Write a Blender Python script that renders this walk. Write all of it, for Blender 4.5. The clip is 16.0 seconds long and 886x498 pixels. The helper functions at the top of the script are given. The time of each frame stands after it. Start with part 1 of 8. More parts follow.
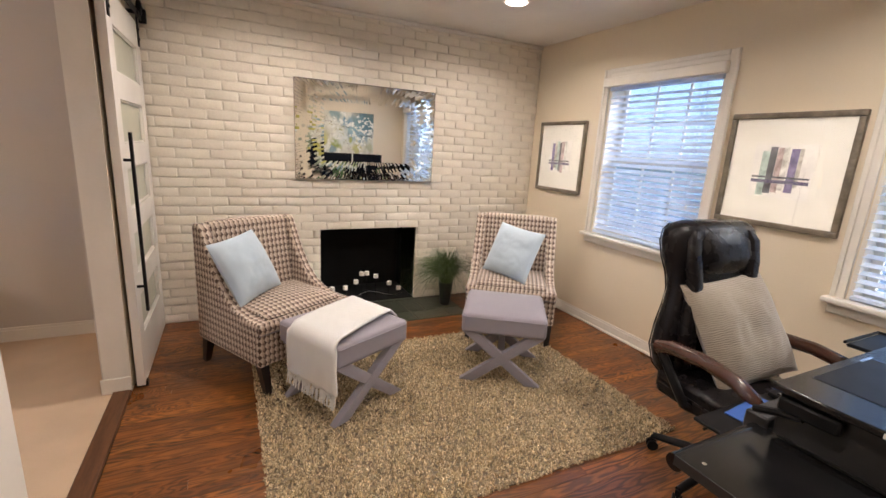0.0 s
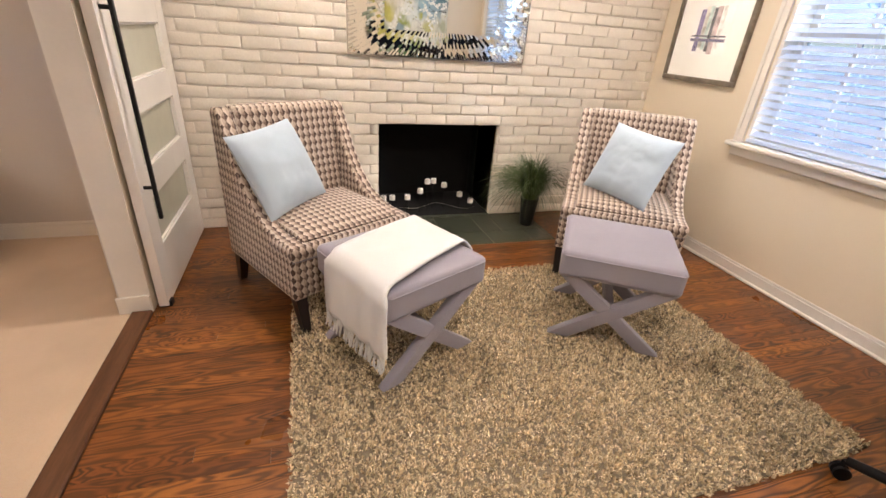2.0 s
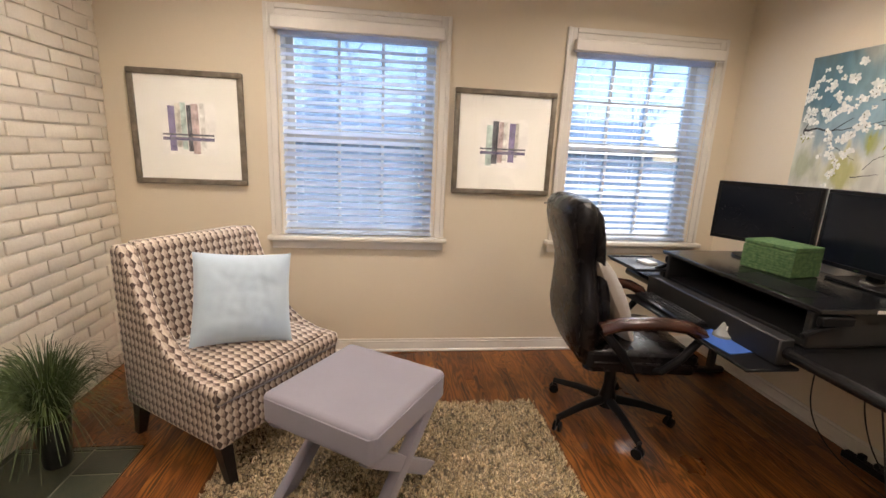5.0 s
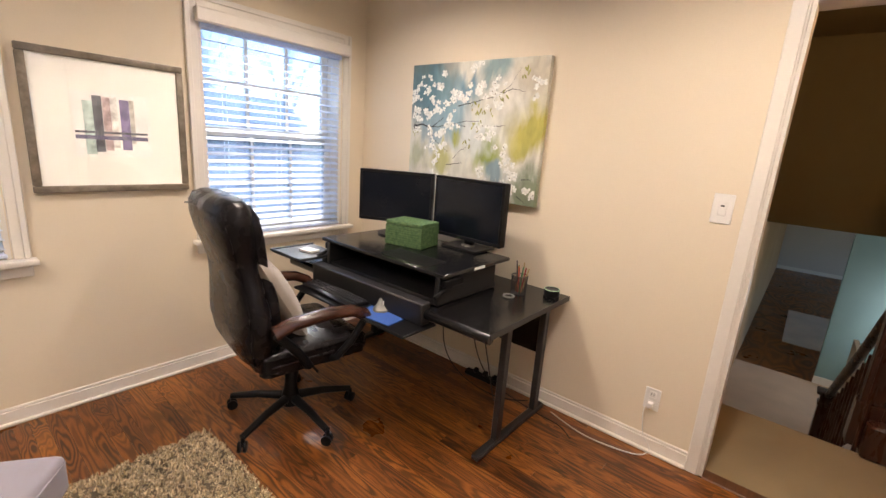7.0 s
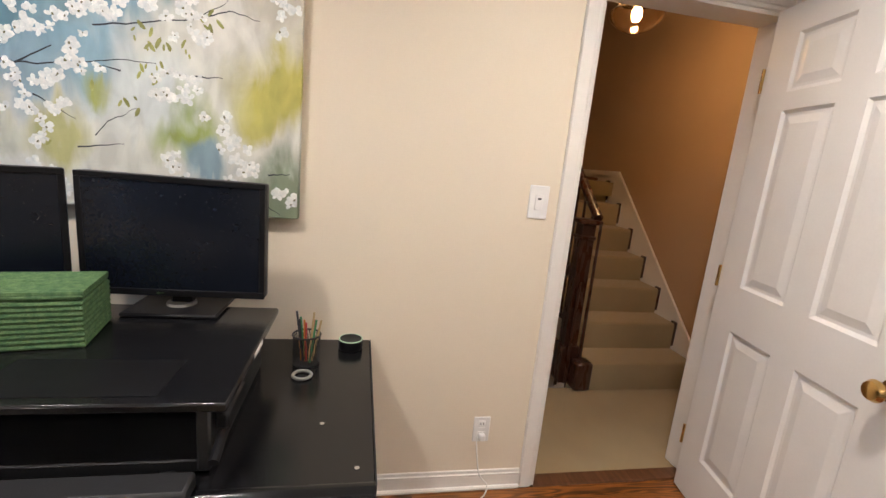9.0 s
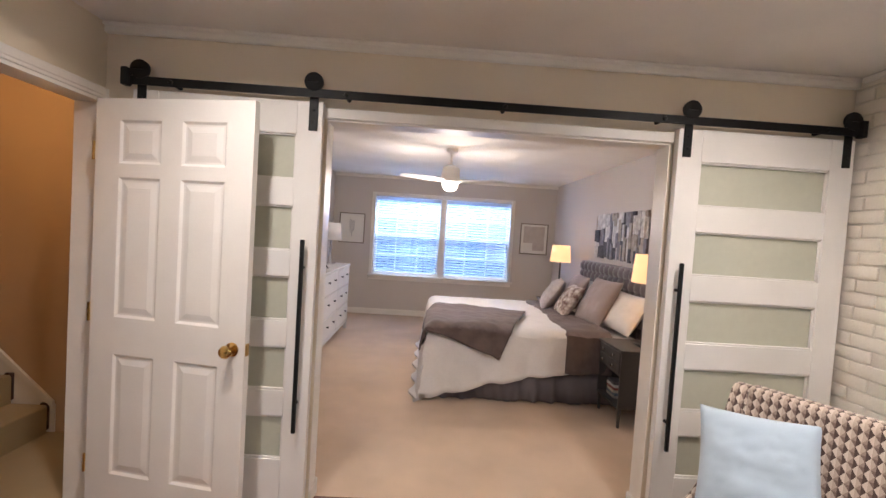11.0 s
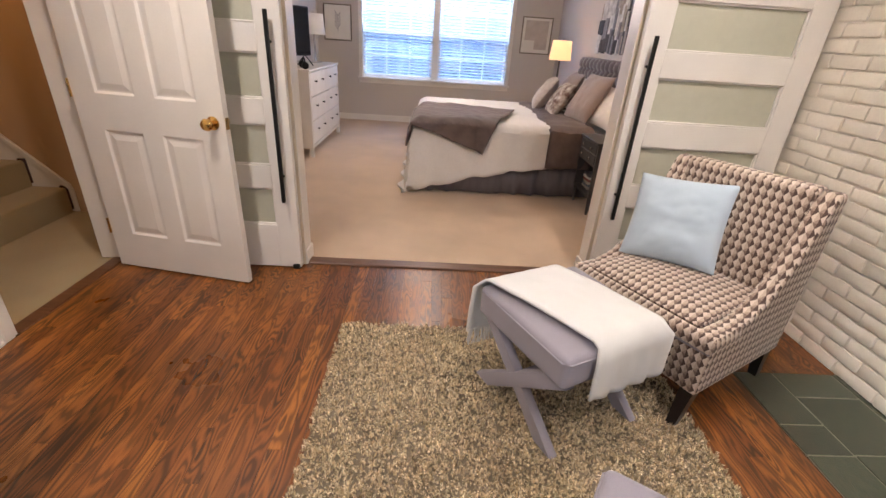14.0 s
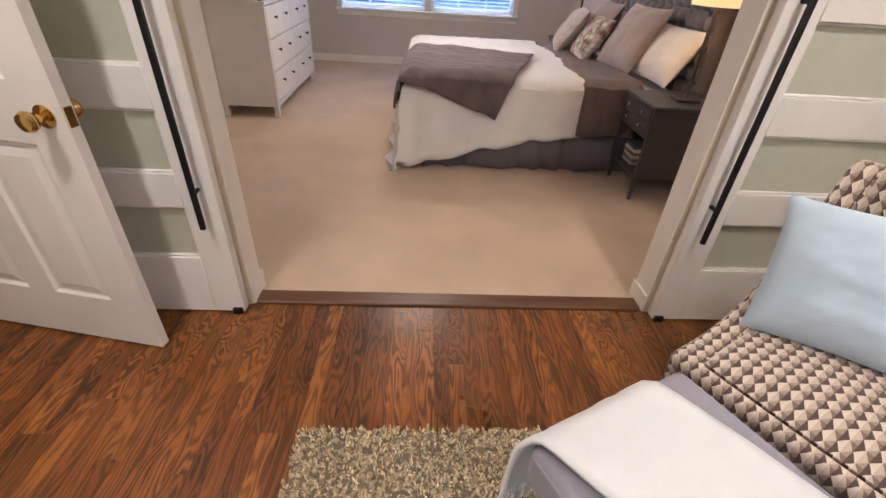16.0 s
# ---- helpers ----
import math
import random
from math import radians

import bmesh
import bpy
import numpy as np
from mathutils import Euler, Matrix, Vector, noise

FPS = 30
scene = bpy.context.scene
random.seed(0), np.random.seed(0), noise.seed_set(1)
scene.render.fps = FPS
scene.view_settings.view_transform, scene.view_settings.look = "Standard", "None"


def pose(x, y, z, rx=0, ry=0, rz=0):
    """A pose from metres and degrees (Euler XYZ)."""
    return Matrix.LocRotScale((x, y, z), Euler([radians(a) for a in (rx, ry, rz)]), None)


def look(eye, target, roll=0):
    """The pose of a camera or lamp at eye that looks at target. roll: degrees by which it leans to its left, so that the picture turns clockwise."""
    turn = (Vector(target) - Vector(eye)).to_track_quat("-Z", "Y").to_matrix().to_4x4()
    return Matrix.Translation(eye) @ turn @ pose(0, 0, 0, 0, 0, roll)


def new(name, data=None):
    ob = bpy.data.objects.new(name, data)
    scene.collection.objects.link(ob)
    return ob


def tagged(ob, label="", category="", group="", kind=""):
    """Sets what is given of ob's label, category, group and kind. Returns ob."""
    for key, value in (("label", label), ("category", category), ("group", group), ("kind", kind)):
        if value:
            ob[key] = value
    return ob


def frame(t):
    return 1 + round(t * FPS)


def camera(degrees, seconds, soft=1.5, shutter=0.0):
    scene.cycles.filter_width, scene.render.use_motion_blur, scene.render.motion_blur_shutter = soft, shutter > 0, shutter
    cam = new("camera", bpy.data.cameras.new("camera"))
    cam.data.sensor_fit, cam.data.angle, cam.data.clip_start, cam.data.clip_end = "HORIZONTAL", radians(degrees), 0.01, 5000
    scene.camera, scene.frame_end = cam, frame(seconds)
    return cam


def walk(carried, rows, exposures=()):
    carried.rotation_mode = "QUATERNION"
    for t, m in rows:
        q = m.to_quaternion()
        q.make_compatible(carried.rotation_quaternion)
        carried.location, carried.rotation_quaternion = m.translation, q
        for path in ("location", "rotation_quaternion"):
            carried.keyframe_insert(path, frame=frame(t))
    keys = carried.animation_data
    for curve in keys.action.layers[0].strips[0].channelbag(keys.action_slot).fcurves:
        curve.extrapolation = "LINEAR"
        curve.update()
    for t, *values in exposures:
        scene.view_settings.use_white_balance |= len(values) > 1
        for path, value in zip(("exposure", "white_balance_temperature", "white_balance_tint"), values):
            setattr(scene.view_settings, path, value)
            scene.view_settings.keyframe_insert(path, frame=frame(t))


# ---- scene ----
cam = camera(90.9, 16.0)
PATH = [
    (0, (0.476, 0.593, 1.436), (1.343, 2.338, 0.985), 3.3),
    (0.5, (0.46, 0.675, 1.392), (1.386, 2.33, 0.757), 4.2),
    (1, (0.495, 0.794, 1.346), (1.334, 2.43, 0.558), 4.5),
    (1.5, (0.635, 1.015, 1.288), (1.306, 2.693, 0.431), 5.3),
    (2, (0.674, 1.297, 1.278), (1.241, 2.999, 0.394), 4.3),
    (2.5, (0.653, 1.618, 1.295), (1.227, 3.316, 0.406), 3.0),
    (3, (0.647, 1.93, 1.298), (1.382, 3.571, 0.424), 4.2),
    (3.5, (0.529, 2.171, 1.313), (1.69, 3.536, 0.426), 2.4),
    (4, (0.472, 2.38, 1.325), (2.031, 3.305, 0.481), 3.0),
    (4.5, (0.48, 2.594, 1.366), (2.337, 3.062, 0.79), 2.1),
    (5, (0.492, 2.712, 1.365), (2.425, 2.463, 0.918), 2.6),
    (5.2, (0.487, 2.746, 1.357), (2.392, 2.272, 0.974), 2.3),
    (7.3, (0.665, 2.571, 1.444), (1.777, 0.972, 0.989), 4.8),
    (7.5, (0.732, 2.465, 1.426), (1.752, 0.799, 0.997), 4.9),
    (7.6, (0.767, 2.425, 1.414), (1.727, 0.721, 0.997), 5.0),
    (8, (0.934, 2.282, 1.403), (1.533, 0.415, 1.01), 6.5),
    (8.3, (1.162, 2.213, 1.387), (1.43, 0.268, 1.01), 3.8),
    (8.5, (1.295, 2.172, 1.389), (1.434, 0.22, 0.978), 3.7),
    (9, (1.557, 2.017, 1.377), (1.169, 0.095, 0.983), 5.4),
    (9.5, (1.728, 1.945, 1.415), (0.441, 0.454, 1.069), 4.7),
    (10, (1.922, 2.031, 1.463), (0.088, 1.298, 1.151), 4.0),
    (10.2, (1.981, 2.081, 1.475), (0.056, 1.617, 1.191), 4.0),
    (12.3, (2.453, 2.121, 1.519), (0.471, 2.392, 1.498), 2.6),
    (12.5, (2.467, 2.131, 1.502), (0.486, 2.392, 1.418), 2.6),
    (13, (2.48, 2.217, 1.438), (0.526, 2.437, 1.072), 3.5),
    (13.5, (2.47, 2.272, 1.383), (0.587, 2.408, 0.723), 3.9),
    (14, (2.405, 2.296, 1.347), (0.604, 2.379, 0.48), 3.9),
    (14.5, (2.153, 2.285, 1.321), (0.422, 2.386, 0.324), 3.9),
    (15, (1.899, 2.263, 1.338), (0.212, 2.4, 0.273), 3.0),
    (15.5, (1.656, 2.297, 1.329), (-0.005, 2.413, 0.22), 3.4),
    (16, (1.436, 2.276, 1.33), (-0.225, 2.387, 0.222), 3.7),
]
EXPOSURES = [(0.0, 1.38, 6600, 12), (0.5, 1.50, 6600, 12), (1.5, 1.68, 6800, 14), (2.5, 1.66, 6500, 12), (3.5, 1.38, 6150, 11), (4.5, 1.25, 6400, 12), (5.0, 1.28, 6900, 12),
             (7.5, 1.62, 6900, 15), (8.5, 1.55, 6600, 13), (9.5, 1.50, 5750, 9), (10.0, 1.46, 5850, 13), (12.5, 1.45, 6500, 13), (14.5, 1.48, 6500, 14), (16.0, 1.42, 6200, 12)]
walk(cam, [(t, look(eye, target, roll)) for t, eye, target, roll in PATH], EXPOSURES)

# ---- world, sun, lamps ----
world = bpy.data.worlds.new("sky")
scene.world = world
world.use_nodes = True
wn = world.node_tree.nodes
sky = wn.new("ShaderNodeTexSky")
sky.sky_type, sky.sun_disc = "NISHITA", False
sky.sun_elevation, sky.sun_rotation = radians(28), radians(150)
sky.air_density, sky.dust_density, sky.ozone_density = 1.3, 0.6, 4.0
world.node_tree.links.new(sky.outputs[0], wn["Background"].inputs[0])
wn["Background"].inputs[1].default_value = 0.15

CEIL = 2.44
WARM = (1.0, 0.89, 0.80)


def lamp(name, kind, m, power, colour, size=0.1, size_y=None, spread=None):
    data = bpy.data.lights.new(name, kind)
    data.energy, data.color = power, colour
    if kind == "AREA":
        data.shape, data.size = ("DISK", size) if size_y is None else ("RECTANGLE", size)
        if size_y is not None:
            data.size_y = size_y
        if spread:
            data.spread = radians(spread)
    elif kind == "SUN":
        data.angle = radians(size)
    else:
        data.shadow_soft_size = size
    ob = new(name, data)
    ob.matrix_world = m
    return ob


lamp("sun", "SUN", look((60, -40, 45), (0, 0, 0)), 1.4, (1, 0.97, 0.93), 12)
CANS = [(0.84, 3.42), (2.31, 3.37), (0.84, 1.30), (2.31, 1.30)]
for cx, cy in CANS:
    lamp("can_light_lamp", "AREA", look((cx, cy, CEIL - 0.012), (cx, cy, 0)), 6.5, WARM, 0.13, spread=156)
lamp("fan_lamp", "POINT", Matrix.Translation((-2.62, 2.29, 1.86)), 20, (1.0, 0.86, 0.74), 0.17)
lamp("hall_bulb_lamp", "POINT", Matrix.Translation((0.05, -0.48, 2.12)), 4.0, (1.0, 0.58, 0.25), 0.05)
lamp("bedside_lamp", "POINT", Matrix.Translation((-1.425, 3.985, 1.31)), 1.7, (1.0, 0.62, 0.28), 0.06)
lamp("bedside_lamp", "POINT", Matrix.Translation((-4.02, 4.0, 1.31)), 1.7, (1.0, 0.62, 0.28), 0.06)
# neutral fill added in the unlit table lamp's shade to brighten the lower room
lamp("lower_room_fill", "POINT", Matrix.Translation((-0.62, -4.50, -0.24)), 7, (0.95, 0.95, 1.0), 0.3)
# area lamps added out of view above the window heads to strengthen the sky light
for wy in (2.895, 1.11):
    lamp("window_daylight", "AREA", look((3.95, wy, 2.62), (1.3, wy, 0.2)), 9, (0.60, 0.78, 1.0), 1.0, 0.5)
lamp("window_daylight", "AREA", look((-6.25, 2.31, 2.75), (-3.2, 2.31, 0.2)), 175, (0.58, 0.74, 1.0), 2.6, 0.8)

# ---- materials ----


def mat(name, base, rough=0.6, metal=0.0, second=None, scale=6.0, fine=90.0, amount=0.5, bump=0.15, stretch=(1, 1, 1), rand=0.0,
        coat=0.0, fine_amount=0.12, sheen=0.0, island=False, bump_scale=None, spec=0.5):
    """A surface with variation at two scales, in object space."""
    m = bpy.data.materials.new(name)
    m.use_nodes = True
    n, l = m.node_tree.nodes, m.node_tree.links
    p = n["Principled BSDF"]
    p.inputs["Roughness"].default_value, p.inputs["Metallic"].default_value = rough, metal
    p.inputs["Coat Weight"].default_value = coat
    p.inputs["Sheen Weight"].default_value = sheen
    p.inputs["Specular IOR Level"].default_value = spec
    second = second or tuple(c * 0.85 for c in base)
    co = n.new("ShaderNodeTexCoord")
    mp = n.new("ShaderNodeMapping")
    mp.inputs["Scale"].default_value = stretch
    l.new(co.outputs["Object"], mp.inputs[0])
    vec = mp.outputs[0]
    oi = n.new("ShaderNodeObjectInfo")
    geo = n.new("ShaderNodeNewGeometry")
    rnd = geo.outputs["Random Per Island"] if island else oi.outputs["Random"]
    if rand or island:
        ad = n.new("ShaderNodeVectorMath")
        ad.operation = "MULTIPLY_ADD"
        ad.inputs[1].default_value = (37, 53, 71)
        l.new(rnd, ad.inputs[0])
        l.new(vec, ad.inputs[2])
        vec = ad.outputs[0]
    big, small = n.new("ShaderNodeTexNoise"), n.new("ShaderNodeTexNoise")
    big.inputs["Scale"].default_value, small.inputs["Scale"].default_value = scale, fine
    big.inputs["Detail"].default_value, small.inputs["Detail"].default_value = 4, 3
    l.new(vec, big.inputs["Vector"])
    l.new(vec, small.inputs["Vector"])
    ramp = n.new("ShaderNodeMapRange")
    ramp.inputs[1].default_value, ramp.inputs[2].default_value = 0.35, 0.68
    ramp.inputs[3].default_value, ramp.inputs[4].default_value = 0, amount
    l.new(big.outputs[0], ramp.inputs[0])
    mix = n.new("ShaderNodeMix")
    mix.data_type = "RGBA"
    mix.inputs[6].default_value, mix.inputs[7].default_value = (*base, 1), (*second, 1)
    l.new(ramp.outputs[0], mix.inputs[0])
    hsv = n.new("ShaderNodeHueSaturation")
    l.new(mix.outputs[2], hsv.inputs["Color"])
    val = n.new("ShaderNodeMath")
    val.operation = "MULTIPLY_ADD"
    val.inputs[1].default_value, val.inputs[2].default_value = 2 * fine_amount, 1 - fine_amount
    l.new(small.outputs[0], val.inputs[0])
    out = val.outputs[0]
    if rand:
        v2 = n.new("ShaderNodeMath")
        v2.operation = "MULTIPLY_ADD"
        v2.inputs[1].default_value, v2.inputs[2].default_value = 2 * rand, 1 - rand
        l.new(rnd, v2.inputs[0])
        v3 = n.new("ShaderNodeMath")
        v3.operation = "MULTIPLY"
        l.new(v2.outputs[0], v3.inputs[0])
        l.new(out, v3.inputs[1])
        out = v3.outputs[0]
    l.new(out, hsv.inputs["Value"])
    l.new(hsv.outputs[0], p.inputs["Base Color"])
    if bump:
        bp = n.new("ShaderNodeBump")
        bp.inputs["Strength"].default_value, bp.inputs["Distance"].default_value = bump, 0.003
        src = small
        if bump_scale:
            src = n.new("ShaderNodeTexNoise")
            src.inputs["Scale"].default_value = bump_scale
            src.inputs["Detail"].default_value = 4
            l.new(vec, src.inputs["Vector"])
        l.new(src.outputs[0], bp.inputs["Height"])
        l.new(bp.outputs[0], p.inputs["Normal"])
    rr = n.new("ShaderNodeMapRange")
    rr.inputs[3].default_value, rr.inputs[4].default_value = max(0, rough - 0.06), min(1, rough + 0.06)
    l.new(big.outputs[0], rr.inputs[0])
    l.new(rr.outputs[0], p.inputs["Roughness"])
    return m


def glow(name, colour, strength):
    m = bpy.data.materials.new(name)
    m.use_nodes = True
    p = m.node_tree.nodes["Principled BSDF"]
    p.inputs["Base Color"].default_value = (*colour, 1)
    p.inputs["Emission Color"].default_value = (*colour, 1)
    p.inputs["Emission Strength"].default_value = strength
    return m


def glass(name, colour, rough, transmission=1.0):
    m = bpy.data.materials.new(name)
    m.use_nodes = True
    p = m.node_tree.nodes["Principled BSDF"]
    p.inputs["Base Color"].default_value = (*colour, 1)
    p.inputs["Roughness"].default_value = rough
    p.inputs["Transmission Weight"].default_value = transmission
    p.inputs["IOR"].default_value = 1.45
    return m


def fabric_pattern(name):
    """Columns of cream and tan rhombi with dark brown half triangles, in the UV of the upholstery (metres)."""
    m = bpy.data.materials.new(name)
    m.use_nodes = True
    n, l = m.node_tree.nodes, m.node_tree.links
    p = n["Principled BSDF"]
    p.inputs["Roughness"].default_value, p.inputs["Sheen Weight"].default_value = 0.85, 0.2
    co = n.new("ShaderNodeTexCoord")
    wob = n.new("ShaderNodeTexNoise")
    wob.inputs["Scale"].default_value = 40
    l.new(co.outputs["UV"], wob.inputs["Vector"])
    mad = n.new("ShaderNodeVectorMath")
    mad.operation = "MULTIPLY_ADD"
    mad.inputs[1].default_value = (0.004, 0.004, 0)
    l.new(wob.outputs["Color"], mad.inputs[0])
    l.new(co.outputs["UV"], mad.inputs[2])
    sep = n.new("ShaderNodeSeparateXYZ")
    l.new(mad.outputs[0], sep.inputs[0])

    def op(kind, a, b=None):
        q = n.new("ShaderNodeMath")
        q.operation = kind
        for i, v in enumerate((a, b)):
            if v is None:
                continue
            if isinstance(v, (int, float)):
                q.inputs[i].default_value = v
            else:
                l.new(v, q.inputs[i])
        return q.outputs[0]

    fu = op("FRACT", op("DIVIDE", sep.outputs[0], 0.031))
    fv = op("FRACT", op("DIVIDE", sep.outputs[1], 0.040))
    du, dv = op("ABSOLUTE", op("SUBTRACT", fu, 0.5)), op("ABSOLUTE", op("SUBTRACT", fv, 0.5))
    inside = op("LESS_THAN", op("ADD", du, op("MULTIPLY", dv, 0.92)), 0.475)
    right = op("GREATER_THAN", fu, 0.5)
    upper = op("GREATER_THAN", fv, 0.5)

    def mix(f, a, b):
        q = n.new("ShaderNodeMix")
        q.data_type = "RGBA"
        l.new(f, q.inputs[0])
        for i, v in ((6, a), (7, b)):
            if isinstance(v, tuple):
                q.inputs[i].default_value = (*v, 1)
            else:
                l.new(v, q.inputs[i])
        return q.outputs[2]

    light = mix(right, (0.58, 0.49, 0.405), (0.455, 0.365, 0.29))
    dark = mix(right, (0.070, 0.041, 0.032), mix(upper, (0.29, 0.215, 0.17), (0.17, 0.115, 0.090)))
    weave = n.new("ShaderNodeTexNoise")
    weave.inputs["Scale"].default_value = 700
    l.new(co.outputs["UV"], weave.inputs["Vector"])
    hs = n.new("ShaderNodeHueSaturation")
    l.new(mix(inside, dark, light), hs.inputs["Color"])
    l.new(op("ADD", op("MULTIPLY", weave.outputs[0], 0.5), 0.75), hs.inputs["Value"])
    l.new(hs.outputs[0], p.inputs["Base Color"])
    bp = n.new("ShaderNodeBump")
    bp.inputs["Strength"].default_value, bp.inputs["Distance"].default_value = 0.35, 0.001
    l.new(weave.outputs[0], bp.inputs["Height"])
    l.new(bp.outputs[0], p.inputs["Normal"])
    return m


WALL = mat("wall_paint_cream", (0.76, 0.665, 0.515), 0.75, second=(0.73, 0.635, 0.49), scale=1.5, fine=220, fine_amount=0.03, bump=0.08)
BED_WALL = mat("wall_paint_greige", (0.58, 0.53, 0.48), 0.75, scale=1.5, fine=220, fine_amount=0.03, bump=0.08, second=(0.55, 0.50, 0.455))
HALL_WALL = mat("wall_paint_tan", (0.48, 0.325, 0.19), 0.75, scale=1.5, fine=220, fine_amount=0.03, bump=0.08)
OLIVE = mat("wall_paint_olive", (0.16, 0.145, 0.08), 0.75, scale=2, fine=220, fine_amount=0.03)
TEAL = mat("wall_paint_teal", (0.22, 0.36, 0.36), 0.7, scale=2, fine=220, fine_amount=0.03)
def translucent(m, share, colour=(0.85, 0.87, 0.90)):
    """Lets light through a thin sheet."""
    n, l = m.node_tree.nodes, m.node_tree.links
    t, x = n.new("ShaderNodeBsdfTranslucent"), n.new("ShaderNodeMixShader")
    t.inputs[0].default_value = (*colour, 1)
    x.inputs[0].default_value = share
    l.new(n["Principled BSDF"].outputs[0], x.inputs[1])
    l.new(t.outputs[0], x.inputs[2])
    l.new(x.outputs[0], n["Material Output"].inputs[0])


CEILING = mat("ceiling_paint", (0.77, 0.735, 0.69), 0.85, scale=2, fine=260, fine_amount=0.03, bump=0.1)
TRIM = mat("trim_paint_white", (0.80, 0.76, 0.69), 0.38, scale=3, fine=60, fine_amount=0.03, bump=0.03)
DOOR_WHITE = mat("door_paint_white", (0.80, 0.77, 0.72), 0.42, scale=3, fine=120, fine_amount=0.03, bump=0.04)
BRICK = mat("painted_brick", (0.78, 0.72, 0.62), 0.55, second=(0.70, 0.635, 0.535), scale=9, fine=70, amount=0.5, bump=0.55, rand=0.045, fine_amount=0.06)
MORTAR = mat("painted_mortar", (0.80, 0.745, 0.65), 0.7, scale=8, fine=90, bump=0.5)


def oak_boards(name):
    """Stained oak: arched grain, open pores and a tone of its own for each strip (object space: one board is a unit long and wide)."""
    m = bpy.data.materials.new(name)
    m.use_nodes = True
    n, l = m.node_tree.nodes, m.node_tree.links
    p = n["Principled BSDF"]
    co, oi, geo = n.new("ShaderNodeTexCoord"), n.new("ShaderNodeObjectInfo"), n.new("ShaderNodeNewGeometry")

    def node(kind, **sets):
        q = n.new(kind)
        for k, v in sets.items():
            q.inputs[k.replace("_", " ")].default_value = v
        return q

    def vec_op(kind, a, b, c=None):
        q = n.new("ShaderNodeVectorMath")
        q.operation = kind
        for i, v in enumerate((a, b, c)):
            if v is None:
                continue
            if isinstance(v, tuple):
                q.inputs[i].default_value = v
            else:
                l.new(v, q.inputs[i])
        return q.outputs[0]

    def op(kind, a, b, c=None):
        q = n.new("ShaderNodeMath")
        q.operation = kind
        for i, v in enumerate((a, b, c)):
            if v is None:
                continue
            if isinstance(v, (int, float)):
                q.inputs[i].default_value = v
            else:
                l.new(v, q.inputs[i])
        return q.outputs[0]

    def span(src, a, b, c, d):
        q = n.new("ShaderNodeMapRange")
        for i, v in enumerate((a, b, c, d)):
            q.inputs[i + 1].default_value = v
        l.new(src, q.inputs[0])
        return q.outputs[0]

    metres = vec_op("MULTIPLY", co.outputs["Object"], (1.1, 0.0575, 1.0))
    shift = vec_op("MULTIPLY_ADD", oi.outputs["Random"], (17.0, 23.0, 5.0), metres)
    # arches: a slow noise, long with the board, cut into rings
    slow = node("ShaderNodeTexNoise", Scale=1.0, Detail=2.0)
    l.new(vec_op("MULTIPLY", shift, (1.5, 11.0, 1.0)), slow.inputs["Vector"])
    rings = op("FRACT", op("MULTIPLY", slow.outputs[0], 15.0), 0)
    line = span(op("ABSOLUTE", op("SUBTRACT", rings, 0.5), 0), 0.10, 0.42, 1.0, 0.0)
    pores = node("ShaderNodeTexNoise", Scale=1.0, Detail=3.0)
    l.new(vec_op("MULTIPLY", shift, (22.0, 750.0, 1.0)), pores.inputs["Vector"])
    pore = span(pores.outputs[0], 0.48, 0.72, 0.0, 1.0)
    dark = op("MAXIMUM", op("MULTIPLY", line, span(slow.outputs[0], 0.35, 0.6, 0.95, 0.55)), op("MULTIPLY", pore, 0.5))
    blot = node("ShaderNodeTexNoise", Scale=2.6, Detail=4.0)
    l.new(geo.outputs["Position"], blot.inputs["Vector"])
    mix = n.new("ShaderNodeMix")
    mix.data_type = "RGBA"
    mix.inputs[6].default_value, mix.inputs[7].default_value = (0.300, 0.102, 0.023, 1), (0.042, 0.013, 0.005, 1)
    l.new(dark, mix.inputs[0])
    hs = n.new("ShaderNodeHueSaturation")
    l.new(mix.outputs[2], hs.inputs["Color"])
    l.new(op("MULTIPLY", span(oi.outputs["Random"], 0, 1, 0.58, 1.36), span(blot.outputs[0], 0.35, 0.68, 0.72, 1.10)), hs.inputs["Value"])
    l.new(span(oi.outputs["Random"], 0, 1, 0.496, 0.506), hs.inputs["Hue"])
    l.new(hs.outputs[0], p.inputs["Base Color"])
    l.new(span(blot.outputs[0], 0.3, 0.7, 0.26, 0.42), p.inputs["Roughness"])
    bp = node("ShaderNodeBump", Strength=0.12, Distance=0.001)
    l.new(op("SUBTRACT", 1.0, dark), bp.inputs["Height"])
    l.new(bp.outputs[0], p.inputs["Normal"])
    return m


OAK = oak_boards("stained_oak")
OAK_DARK = mat("dark_oak_threshold", (0.13, 0.055, 0.024), 0.4, second=(0.07, 0.028, 0.012), scale=6, fine=40, stretch=(8, 0.8, 8), amount=0.8, bump=0.1, fine_amount=0.25)
SUBFLOOR = mat("subfloor_dark", (0.035, 0.015, 0.007), 0.8)
CARPET = mat("bedroom_carpet", (0.63, 0.47, 0.325), 0.95, second=(0.49, 0.36, 0.245), scale=2.2, fine=330, amount=0.8, bump=0.9, fine_amount=0.16, sheen=0.25)
STAIR_CARPET = mat("stair_carpet", (0.34, 0.255, 0.13), 0.95, second=(0.25, 0.185, 0.095), scale=3, fine=330, bump=0.9, fine_amount=0.16, sheen=0.2)
SLATE = mat("green_slate", (0.042, 0.054, 0.036), 0.34, second=(0.072, 0.070, 0.046), scale=7, fine=60, amount=0.8, bump=0.5, rand=0.25, fine_amount=0.15)
